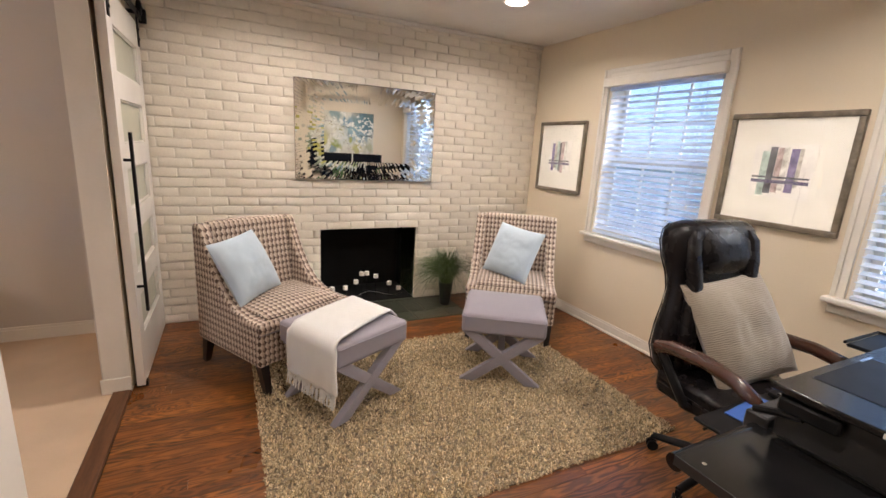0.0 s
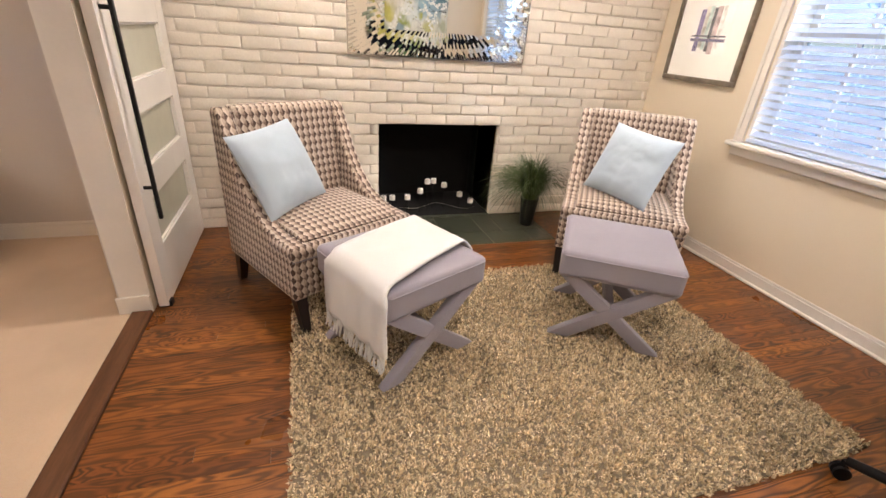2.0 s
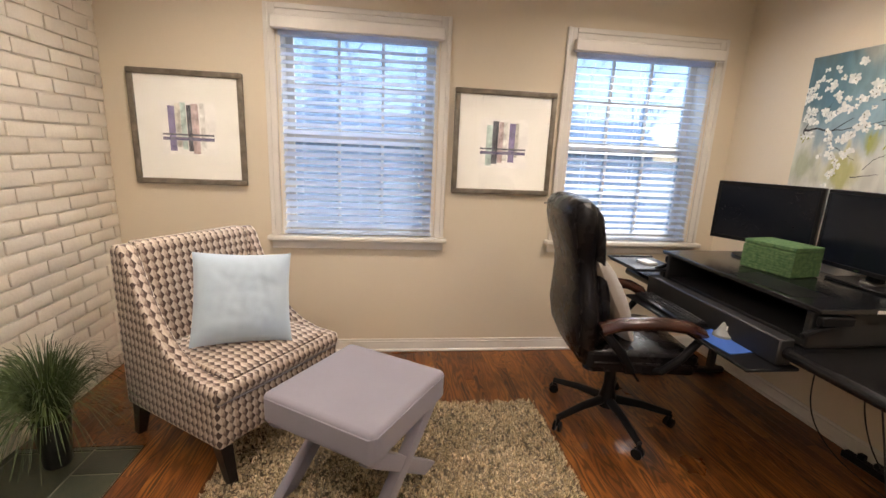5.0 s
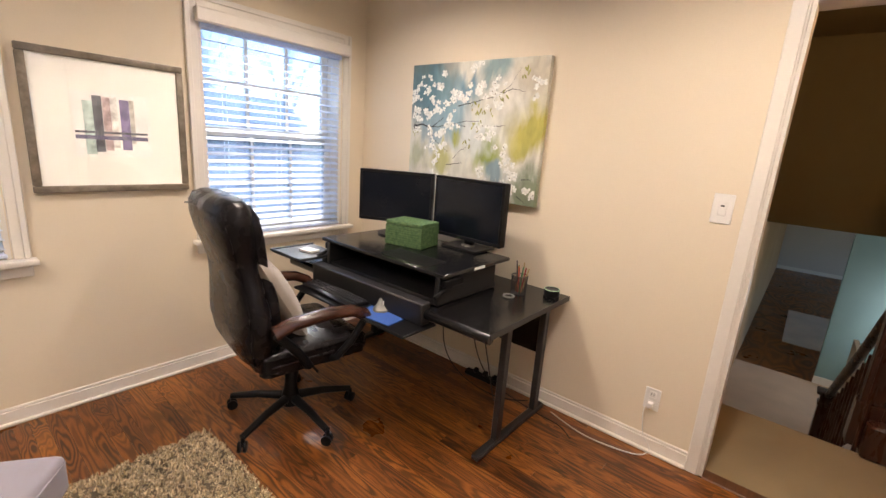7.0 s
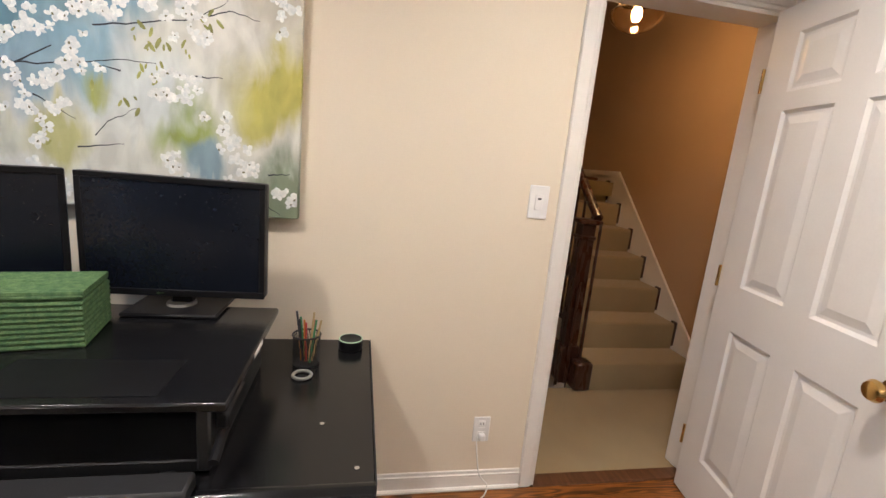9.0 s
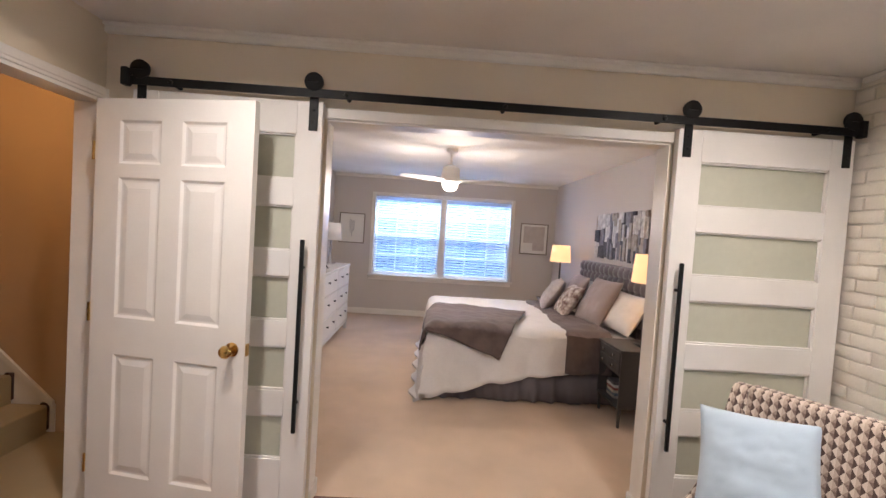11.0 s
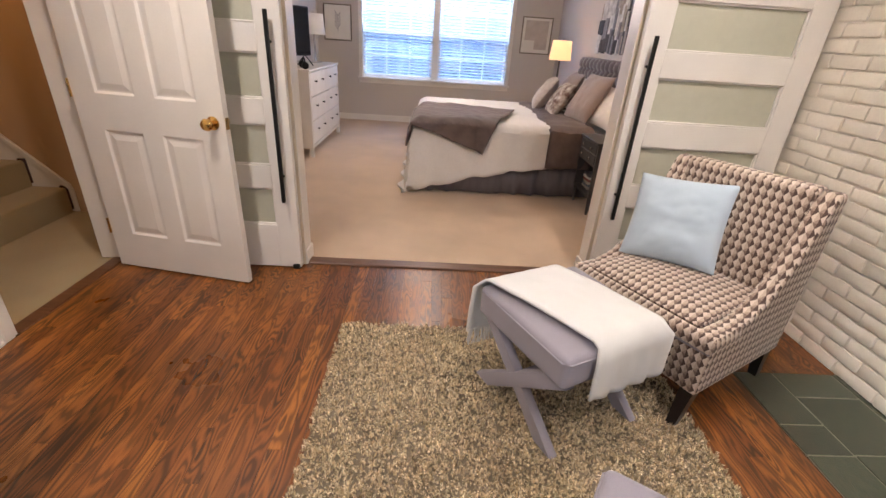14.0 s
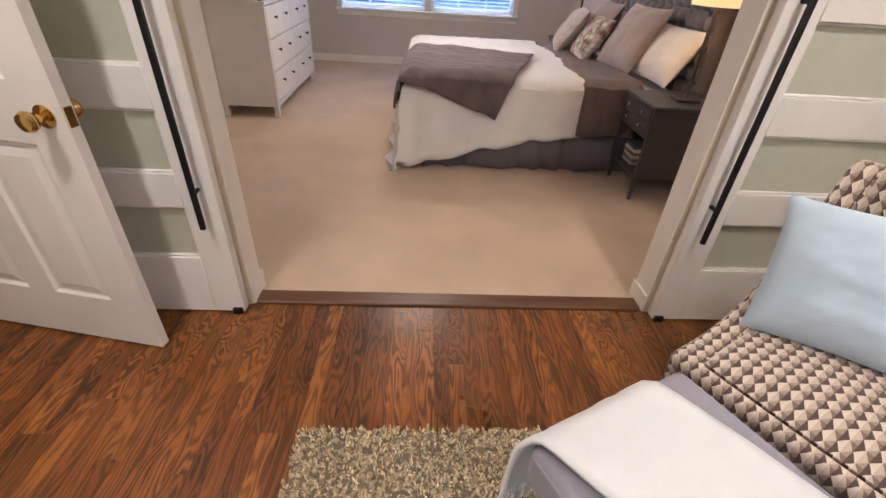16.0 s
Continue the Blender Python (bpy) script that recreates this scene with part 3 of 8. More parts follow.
for k, (xa, xb) in enumerate(((-0.120, -0.058), (0.742, 0.802))):
    structure("trim_door_casing_hall_%d" % (k + 1), box(xa, xb, DY - 0.136, DY - 0.12, 0, 2.115, bevel=0.004), TRIM)

# thresholds
structure("threshold_1", box(-0.165, -0.078, 1.55, 3.33, -0.02, 0.012, bevel=0.005), OAK_DARK, "dark oak threshold board under the wide opening")
structure("threshold_2", box(-0.045, 0.728, DY - 0.055, DY + 0.02, -0.02, 0.008, bevel=0.004), OAK_DARK, "dark oak threshold board at the stair doorway")


# windows with blinds
def window(name, ya, yb, z0, z1):
    w = thing(name, Matrix(), "white double-hung sash window with casing", "window", kind="structure")
    x = RX
    for nm, b in (("casing_side", (x - 0.016, x, ya - 0.065, ya - 0.004, z0 - 0.0, z1 + 0.07)), ("casing_side", (x - 0.016, x, yb + 0.004, yb + 0.065, z0, z1 + 0.07)),
                  ("casing_head", (x - 0.016, x, ya - 0.004, yb + 0.004, z1 + 0.004, z1 + 0.07))):
        part(nm, box(*b, bevel=0.004), TRIM, w)
        bb = list(b)
        bb[0], bb[1] = x - 0.024, x - 0.014
        if nm == "casing_head":
            bb[4] += 0.035
        elif b[2] < ya - 0.05:
            bb[3] -= 0.035
        else:
            bb[2] += 0.035
        part("back_band", box(*bb, bevel=0.004), TRIM, w)
    part("window_sill", box(x - 0.062, x + 0.08, ya - 0.085, yb + 0.085, z0 - 0.028, z0, bevel=0.008, seg=2), TRIM, w)
    part("apron", box(x - 0.018, x - 0.002, ya - 0.065, yb + 0.065, z0 - 0.085, z0 - 0.030, bevel=0.004), TRIM, w)
    bm = bmesh.new()
    for a, b in ((ya, ya + 0.02), (yb - 0.02, yb)):
        add_box(bm, x + 0.002, x + 0.198, a, b, z0, z1)
    add_box(bm, x + 0.002, x + 0.198, ya + 0.02, yb - 0.02, z1 - 0.02, z1)
    part("jamb_lining", bm, TRIM, w)
    mid = (z0 + z1) / 2 - 0.01
    for nm, xs, za, zb in (("lower_sash", x + 0.10, z0 + 0.002, mid + 0.02), ("upper_sash", x + 0.14, mid - 0.02, z1 - 0.02)):
        bm = bmesh.new()
        a, b = ya + 0.021, yb - 0.021
        add_box(bm, xs, xs + 0.035, a, a + 0.045, za, zb, 0.003)
        add_box(bm, xs, xs + 0.035, b - 0.045, b, za, zb, 0.003)
        add_box(bm, xs, xs + 0.035, a + 0.045, b - 0.045, za, za + 0.055, 0.003)
        add_box(bm, xs, xs + 0.035, a + 0.045, b - 0.045, zb - 0.04, zb, 0.003)
        for i in (1, 2):
            yy = a + 0.045 + (b - a - 0.09) * i / 3
            add_box(bm, xs + 0.006, xs + 0.028, yy - 0.009, yy + 0.009, za + 0.055, zb - 0.04)
        zz = (za + zb) / 2
        add_box(bm, xs + 0.007, xs + 0.027, a + 0.045, b - 0.045, zz - 0.009, zz + 0.009)
        s = part(nm, bm, TRIM, w)
        g = part("pane", box(xs + 0.014, xs + 0.018, a + 0.04, b - 0.04, za + 0.05, zb - 0.035), PANE, s, "window glass with a bluish glare haze mixed in")
        g.visible_shadow = False
    return w


def blind(ya, yb, z0, z1, tilt, group):
    b = thing("window_blind", Matrix.Translation((RX + 0.012, 0, 0)), "white two-inch slatted blind lowered over the window", "blind", group)
    part("valance", box(-0.078, -0.030, ya - 0.030, yb + 0.030, z1 - 0.036, z1 + 0.034, bevel=0.006), TRIM, b)
    part("head_rail", box(-0.028, 0.030, ya + 0.004, yb - 0.004, z1 - 0.060, z1 - 0.010, bevel=0.003), BLIND, b)
    pitch = 0.0435
    top = z1 - 0.09
    n = int((top - z0 - 0.03) / pitch)
    bm = bmesh.new()
    add_box(bm, -0.025, 0.025, ya + 0.006, yb - 0.006, -0.0014, 0.0014)
    me = mesh_of("slat", bm, BLIND, False)
    for i in range(n):
        piece("slat", me, b, pose(-0.012 + 0.02, 0, top - (i + 0.5) * pitch, 0, tilt, 0))
    part("bottom_rail", box(-0.02, 0.032, ya + 0.004, yb - 0.004, z0 + 0.004, z0 + 0.024, bevel=0.004), BLIND, b)
    for f in (0.14, 0.5, 0.86):
        yy = ya + (yb - ya) * f
        part("ladder_cord", tube([(-0.019, yy, z0 + 0.02), (-0.019, yy, top)], 0.0012, 5), BLIND, b)
        part("ladder_cord", tube([(0.034, yy, z0 + 0.02), (0.034, yy, top)], 0.0012, 5), BLIND, b)
    part("tilt_cord", tube([(-0.03, ya + 0.09, z1 - 0.1), (-0.03, ya + 0.095, z0 + 0.35)], 0.0015, 5), BLIND, b)
    part("tassel", lathe([(0.002, 0), (0.006, 0.005), (0.005, 0.025), (0.002, 0.03)], Matrix.Translation((-0.03, ya + 0.095, z0 + 0.32)), 8), WHITE_PLASTIC, b)
    return b


for k, (ya, yb, z0, z1) in enumerate(WIN):
    window("window_%d" % (k + 1), ya, yb, z0, z1)
    blind(ya + 0.008, yb - 0.008, z0 + 0.003, z1 - 0.035, (-30, -16)[k], "blinds on the study windows")

# recessed ceiling lights
LENS = glow("can_lens", (1.0, 0.90, 0.76), 5)
for cx, cy in CANS[:2]:
    c = thing("recessed_light", Matrix.Translation((cx, cy, CEIL)), "white round recessed ceiling light, switched on", "ceiling light", "recessed lights")
    bm = bmesh.new()
    n = 32
    rings = [[bm.verts.new((r * math.cos(2 * math.pi * i / n), r * math.sin(2 * math.pi * i / n), z)) for i in range(n)] for r, z in ((0.095, 0), (0.092, -0.006), (0.078, -0.008), (0.074, -0.003))]
    for a, b in zip(rings, rings[1:]):
        for i in range(n):
            bm.faces.new((a[i], a[(i + 1) % n], b[(i + 1) % n], b[i]))
    part("trim_ring", bm, WHITE_PLASTIC, c)
    part("lens", lathe([(0.073, -0.006), (0.074, -0.003)], None, 32), LENS, c)


# ---- barn doors, rail ----
def barn_door(y0, y1, handle_y, label):
    d = thing("barn_door", Matrix.Translation((-0.055, y0, 0.012)), label, "sliding door", "sliding barn doors")
    w, h, t = y1 - y0, 2.10, 0.042
    st = 0.125
    part("stile", box(0, t, 0, st, 0, h, bevel=0.002), DOOR_WHITE, d)
    part("stile", box(0, t, w - st, w, 0, h, bevel=0.002), DOOR_WHITE, d)
    zs = [(1.948, 1.722), (1.589, 1.362), (1.231, 1.005), (0.873, 0.647), (0.514, 0.288)]
    edges = [h] + [v - 0.012 for z in zs for v in z] + [0]
    for a, b in zip(edges[0::2], edges[1::2]):
        part("rail", box(0.0005, t - 0.0005, st, w - st, b, a, bevel=0.002), DOOR_WHITE, d)
    for za, zb in zs:
        za, zb = za - 0.012, zb - 0.012
        part("glass_panel", box(0.012, 0.020, st, w - st, zb, za), FROSTED, d, "frosted glass panel")
        bm = bmesh.new()
        for b in ((st, w - st, za - 0.010, za), (st, w - st, zb, zb + 0.010), (st, st + 0.010, zb + 0.010, za - 0.010), (w - st - 0.010, w - st, zb + 0.010, za - 0.010)):
            add_box(bm, 0.020, 0.034, b[0], b[1], b[2], b[3], 0.003)
        part("glazing_bead", bm, DOOR_WHITE, d)
    hy = handle_y - y0
    g = part("pull_handle", box(t + 0.032, t + 0.048, hy - 0.010, hy + 0.010, 0.435, 1.412, bevel=0.003), BLACK_METAL, d, "long black bar handle")
    for z in (0.58, 1.27):
        part("standoff", tube([(t, hy, z), (t + 0.036, hy, z)], 0.008, 10), BLACK_METAL, g)
    for y in (0.022 + 0.023, w - 0.022 - 0.023):
        s = part("hanger_strap", box(t, t + 0.006, y - 0.022, y + 0.022, 1.955, 2.195, bevel=0.002), BLACK_METAL, d, "black iron hanger strap")
        bm = bmesh.new()
        add_box(bm, t + 0.001, t + 0.042, y - 0.022, y + 0.022, 2.185, 2.192)
        add_lathe(bm, [(0.040, -0.012), (0.046, -0.008), (0.046, 0.008), (0.040, 0.012)], pose(t + 0.021, y, 2.19, 0, 90, 0), 20)
        part("roller", bm, BLACK_METAL, s)
        for z in (2.0, 2.06):
            part("bolt", lathe([(0.009, 0), (0.009, 0.004), (0.006, 0.006)], pose(t + 0.006, y, z, 0, 90, 0), 8), BLACK_METAL, s)
    part("floor_guide", box(-0.004, t + 0.012, (w - 0.05 if handle_y > (y0 + y1) / 2 else 0.01), (w - 0.01 if handle_y > (y0 + y1) / 2 else 0.05), -0.010, 0.02, bevel=0.002), BLACK_METAL, d)
    return d


barn_door(0.605, 1.535, 1.478, "white barn door with five frosted glass panels beside the opening")
barn_door(3.345, 4.275, 3.362 + 0.03, "white barn door with five frosted glass panels beside the brick wall")
rail = thing("barn_door_rail", Matrix.Translation((0.008, 0, 2.148)), "black flat steel sliding door rail under the ceiling", "door rail")
part("bar", box(-0.005, 0.004, 0.575, 4.285, -0.021, 0.021, bevel=0.002), BLACK_METAL, rail)
for y in (0.80, 1.65, 2.44, 3.25, 4.10):
    part("spacer_bolt", lathe([(0.012, -0.085), (0.012, 0.006), (0.008, 0.012)], pose(0, y, 0, 0, 90, 0), 10), BLACK_METAL, rail)
for y in (0.590, 4.27):
    part("end_stop", box(-0.012, 0.030, y - 0.016, y + 0.016, -0.03, 0.055, bevel=0.004), BLACK_METAL, rail)


# ---- six-panel door, open ----
def panel_door():
    ang = math.degrees(math.atan2(1.292 - 0.478, 0.2035 - 0.045))
    d = thing("door_1", pose(0.045, 0.478, 0.012, 0, 0, ang), "white six-panel door standing open", "door")
    w, h, t = 0.829, 2.028, 0.035
    # the seen face is y 0, its back is y +t
    cols = [(0.133, 0.357), (0.466, 0.693)]
    rows = [(1.722, 1.927), (0.985, 1.657), (0.212, 0.805)]
    bm = wall_with_holes("y", 0.0, t, 0, w, 0, h, [(a, b, c, e) for a, b in cols for c, e in rows])
    part("slab", bm, DOOR_WHITE, d, smooth=False)
    for a, b in cols:
        for c, e in rows:
            bm = bmesh.new()
            def quad(lv):
                return [bm.verts.new(p) for p in lv]
            def ring(i, y):
                return [(a + i, y, c + i), (b - i, y, c + i), (b - i, y, e - i), (a + i, y, e - i)]
            for sgn, y0 in ((1, 0.0), (-1, t)):
                rr = [quad(ring(i, y0 + sgn * y)) for i, y in ((0, 0), (0.012, 0.008), (0.022, 0.008), (0.050, 0.002), (0.052, 0.002))]
                for p, q in zip(rr, rr[1:]):
                    for k in range(4):
                        bm.faces.new((p[k], p[(k + 1) % 4], q[(k + 1) % 4], q[k]))
                bm.faces.new(rr[-1])
            part("raised_panel", bm, DOOR_WHITE, d, smooth=False)
    for sgn, y0 in ((-1, 0.0), (1, t)):
        part("door_knob", lathe([(0.033, 0), (0.033, 0.004), (0.012, 0.010), (0.011, 0.030), (0.026, 0.040), (0.030, 0.052), (0.024, 0.064), (0.008, 0.068)],
                                pose(0.766, y0, 0.893, 90 if sgn < 0 else -90, 0, 0), 24), BRASS, d, "polished brass round knob")
    part("latch_plate", box(w, w + 0.002, 0.005, 0.030, 0.865, 0.922), BRASS, d, "brass latch plate")
    for z in (0.25, 1.0, 1.78):
        part("hinge", lathe([(0.006, -0.045), (0.006, 0.045)], Matrix.Translation((-0.006, -0.004, z)), 10), BRASS, d)
    return d


panel_door()


# ---- lounge corner ----
def rounded(bm, r, seg=3):
    bmesh.ops.bevel(bm, geom=[e for e in bm.edges if e.calc_face_angle(0) > 0.5], offset=r, segments=seg, profile=0.5, affect="EDGES")
    return bm


def slipper_chair(m, label):
    """Local: x across, y from the front (0) to the back, z up; m puts the front middle on the floor."""
    c = thing("slipper_chair", m, label, "chair", "slipper chairs by the fireplace")
    W = 0.674
    side = [(0.0, 0.17), (0.0, 0.405), (0.03, 0.425), (0.12, 0.435), (0.22, 0.455), (0.31, 0.50), (0.39, 0.575), (0.46, 0.68), (0.52, 0.80), (0.56, 0.885), (0.585, 0.912),
            (0.635, 0.912), (0.655, 0.895), (0.655, 0.17)]
    bm = extrude_profile([(y, z) for y, z in side], -W / 2, -W / 2 + 0.075, 0.016, 3)
    o = part("side_arm", bm, UPHOLSTERY, c)
    uv_by_side(o)
    o = part("side_arm", extrude_profile(side, W / 2 - 0.075, W / 2, 0.016, 3), UPHOLSTERY, c)
    uv_by_side(o)
    back = [(0.475, 0.40), (0.515, 0.62), (0.560, 0.905), (0.585, 0.918), (0.640, 0.918), (0.662, 0.895), (0.662, 0.17), (0.475, 0.17)]
    o = part("backrest", extrude_profile(back, -W / 2 + 0.070, W / 2 - 0.070, 0.012, 3), UPHOLSTERY, c)
    uv_by_side(o)
    bm = box(-W / 2 + 0.005, W / 2 - 0.005, 0.004, 0.60, 0.172, 0.36)
    rounded(bm, 0.012)
    o = part("seat_base", bm, UPHOLSTERY, c)
    uv_by_side(o)
    bm = box(-W / 2 - 0.004, W / 2 + 0.004, -0.012, 0.20, 0.365, 0.435)
    rounded(bm, 0.022)
    o = part("seat_front", bm, UPHOLSTERY, c)
    uv_by_side(o)
    bm = box(-W / 2 + 0.073, W / 2 - 0.073, 0.02, 0.53, 0.345, 0.462)
    bmesh.ops.subdivide_edges(bm, edges=bm.edges, cuts=5, use_grid_fill=True)
    for v in bm.verts:
        if v.co.z > 0.45:
            u, w = v.co.x / (W / 2 - 0.073), (v.co.y - 0.275) / 0.255
            v.co.z += 0.022 * (1 - u * u) * (1 - w * w) - 0.016 * max(0, 1 - (v.co.y - 0.02) / 0.09)
    rounded(bm, 0.012, 2)
    o = part("seat", bm, UPHOLSTERY, c)
    uv_by_side(o)
    for x in (-W / 2, W / 2):
        pts = [(x * 0.985, 0.005, 0.365), (x * 0.5, -0.010, 0.367), (0, -0.011, 0.367)]
        part("piping", tube(pts, 0.0045, 6), PIPING, c)
    for x, y, dx, dy in ((-W / 2 + 0.036, 0.036, 0, -0.045), (W / 2 - 0.036, 0.036, 0, -0.045), (-W / 2 + 0.036, 0.60, 0, 0.045), (W / 2 - 0.036, 0.60, 0, 0.045)):
        bm = bmesh.new()
        a = [bm.verts.new((x + dx + sx * 0.017, y + dy + sy * 0.017, 0)) for sx, sy in ((-1, -1), (1, -1), (1, 1), (-1, 1))]
        b = [bm.verts.new((x + sx * 0.027, y + sy * 0.027, 0.173)) for sx, sy in ((-1, -1), (1, -1), (1, 1), (-1, 1))]
        bm.faces.new(a[::-1])
        bm.faces.new(b)
        for i in range(4):
            bm.faces.new((a[i], a[(i + 1) % 4], b[(i + 1) % 4], b[i]))
        part("leg", bm, DARK_LEG, c, "dark tapered wooden leg")
    return c


# local -y is the chair's front
CH1 = pose(0.873, 3.181, 0, 0, 0, 30)
CH2 = pose(2.338, 3.158, 0.0, 0, 0, -35)
slipper_chair(CH1, "brown and cream rhombus-patterned slipper chair beside the barn door")
slipper_chair(CH2, "brown and cream rhombus-patterned slipper chair near the window")


def cushion(m, label, material, w=0.43, t=0.13, seed=1, group="aqua cushions", name="throw_pillow"):
    o = part(name, pillow(w, w, t, seed), material)
    o.matrix_world = m
    return tagged(o, label, "cushion", group)


cushion(pose(0.630, 3.402, 0.474, -28, -4, 51), "pale aqua square cushion leaning on the patterned chair", AQUA, 0.41, 0.15, 3)
cushion(pose(2.385, 3.350, 0.474, -25, 5, -69.8), "pale aqua square cushion leaning on the patterned chair", AQUA, 0.42, 0.15, 8)


def x_ottoman(m, label):
    """Local: centre of the seat over the origin; the crossed legs stand at y -0.20 and +0.20."""
    o = thing("x_bench_ottoman", m, label, "ottoman", "upholstered ottomans")
    bm = box(-0.255, 0.255, -0.25, 0.25, 0.325, 0.452)
    bmesh.ops.subdivide_edges(bm, edges=bm.edges, cuts=6, use_grid_fill=True)
    for v in bm.verts:
        u, w = v.co.x / 0.255, v.co.y / 0.25
        if v.co.z > 0.44:
            v.co.z += 0.014 * (1 - u * u) * (1 - w * w)
    rounded(bm, 0.024, 3)
    s = part("seat", bm, LILAC, o)
    bm = bmesh.new()
    z, a, b = 0.432, 0.2555, 0.2505
    add_tube(bm, [(-a + 0.02, -b, z), (a - 0.02, -b, z), (a, -b + 0.02, z), (a, b - 0.02, z), (a - 0.02, b, z), (-a + 0.02, b, z), (-a, b - 0.02, z), (-a, -b + 0.02, z), (-a + 0.02, -b, z)], 0.0028, 6)
    part("seam", bm, LILAC, s)
    for y in (-0.205, 0.205):
        for sgn in (1, -1):
            ang = math.degrees(math.atan2(0.325, 0.40)) * sgn
            y0 = y - 0.019 if sgn > 0 else y - 0.017
            bm = bmesh.new()
            w = 0.030
            ln = 0.23
            # a slanted bar cut flat at floor and seat
            cx, s0 = 0.0, sgn
            dx = 0.205
            xo = w / math.sin(math.atan2(0.325, 2 * dx))
            q = [(-s0 * dx - xo, 0.0), (-s0 * dx + xo, 0.0), (s0 * dx + xo, 0.327), (s0 * dx - xo, 0.327)]
            f = [bm.verts.new((p, y - 0.023 + (0.0 if sgn > 0 else 0.003), h)) for p, h in q]
            g = [bm.verts.new((p, y + 0.023 - (0.0 if sgn > 0 else 0.003), h)) for p, h in q]
            bm.faces.new(f)
            bm.faces.new(g[::-1])
            for i in range(4):
                bm.faces.new((f[(i + 1) % 4], f[i], g[i], g[(i + 1) % 4]))
            bmesh.ops.recalc_face_normals(bm, faces=bm.faces)
            bmesh.ops.bevel(bm, geom=list(bm.edges), offset=0.006, segments=2, profile=0.5, affect="EDGES")
            part("leg", bm, LILAC, o, "crossed leg wrapped in grey linen")
    part("stretcher", box(-0.022, 0.022, -0.19, 0.19, 0.142, 0.184, bevel=0.006), LILAC, o)
    return o


OT1 = pose(1.018, 2.862, 0.022, 0, 0, 26.5)
OT2 = pose(2.055, 2.815, 0.022, 0, 0, -34.0)
x_ottoman(OT1, "grey-lilac linen ottoman with crossed legs under a white throw")
x_ottoman(OT2, "grey-lilac linen ottoman with crossed legs on the shag rug")


def throw():
    """A folded throw across the ottoman, hanging down both sides."""
    t = thing("throw_blanket", OT1, "white knitted throw with fringe draped over the ottoman", "blanket")
    n, k = 46, 16
    top, half, r = 0.474, 0.262, 0.03
    left, right = 0.235, 0.17
    bm = bmesh.new()
    total = left + right + 2 * half
    grid = []
    for i in range(n + 1):
        s = total * i / n
        if s < left:
            x, z = -half - 0.006, top - r - (left - s)
            z = top - 0.03 - (left - s) * 0.98
        elif s > left + 2 * half:
            x, z = half + 0.006, top - 0.03 - (s - left - 2 * half)
        else:
            x = -half + (s - left)
            u = abs(x) / half
            z = top + 0.006 * (1 - u * u) - 0.03 * max(0, (u - 0.86) / 0.14) ** 2
        row = []
        for j in range(k + 1):
            v = j / k
            y = -0.185 + 0.27 * x + (0.345 - 0.06 * x) * v
            over = max(0.0, left - s) + max(0.0, s - left - 2 * half)
            y += 0.03 * math.sin(s * 5.0) * 0.3 + (v - 0.5) * 0.04 * (over > 0)
            wave = 0.012 * math.sin(v * 13 + s * 3) * min(1.0, over * 8) + 0.004 * noise.noise(Vector((s * 9, v * 5, 2.0)))
            sx = -1 if s < left + half else 1
            row.append(bm.verts.new((x + sx * (abs(wave) + 0.02 * over) if over > 0 else x, y, z + (0.003 * noise.noise(Vector((s * 12, v * 9, 0))) + 0.002))))
        grid.append(row)
    for i in range(n):
        for j in range(k):
            bm.faces.new((grid[i][j], grid[i][j + 1], grid[i + 1][j + 1], grid[i + 1][j]))
    cl = part("cloth", bm, THROW, t)
    md = cl.modifiers.new("thickness", "SOLIDIFY")
    md.thickness, md.offset = 0.009, 1
    rng = random.Random(4)
    bm = bmesh.new()
    for s_edge, sx in ((0, -1),):
        for j in range(0, 34):
            f = j / 33 * k
            a, b = int(f), min(k, int(f) + 1)
            p = Vector((0, 0, 0))
            y = (-0.262 if sx < 0 else -0.115) + (0.385 if sx < 0 else 0.345) * j / 33
            x = sx * (half + 0.012 + 0.008 * rng.random())
            z = top - 0.03 - (left * 0.98 if sx < 0 else right) + 0.008
            pts = [(x, y, z)]
            for q in range(3):
                pts.append((x + sx * 0.004 * q + rng.uniform(-0.004, 0.004), y + rng.uniform(-0.006, 0.006), z - 0.028 * (q + 1)))
            add_tube(bm, pts, 0.0058, 5, 0.0036)
    part("fringe", bm, THROW, t, "twisted white tassel fringe")


throw()

# shag rug
RUGB = (0.552, 2.610, 1.895, 3.418)


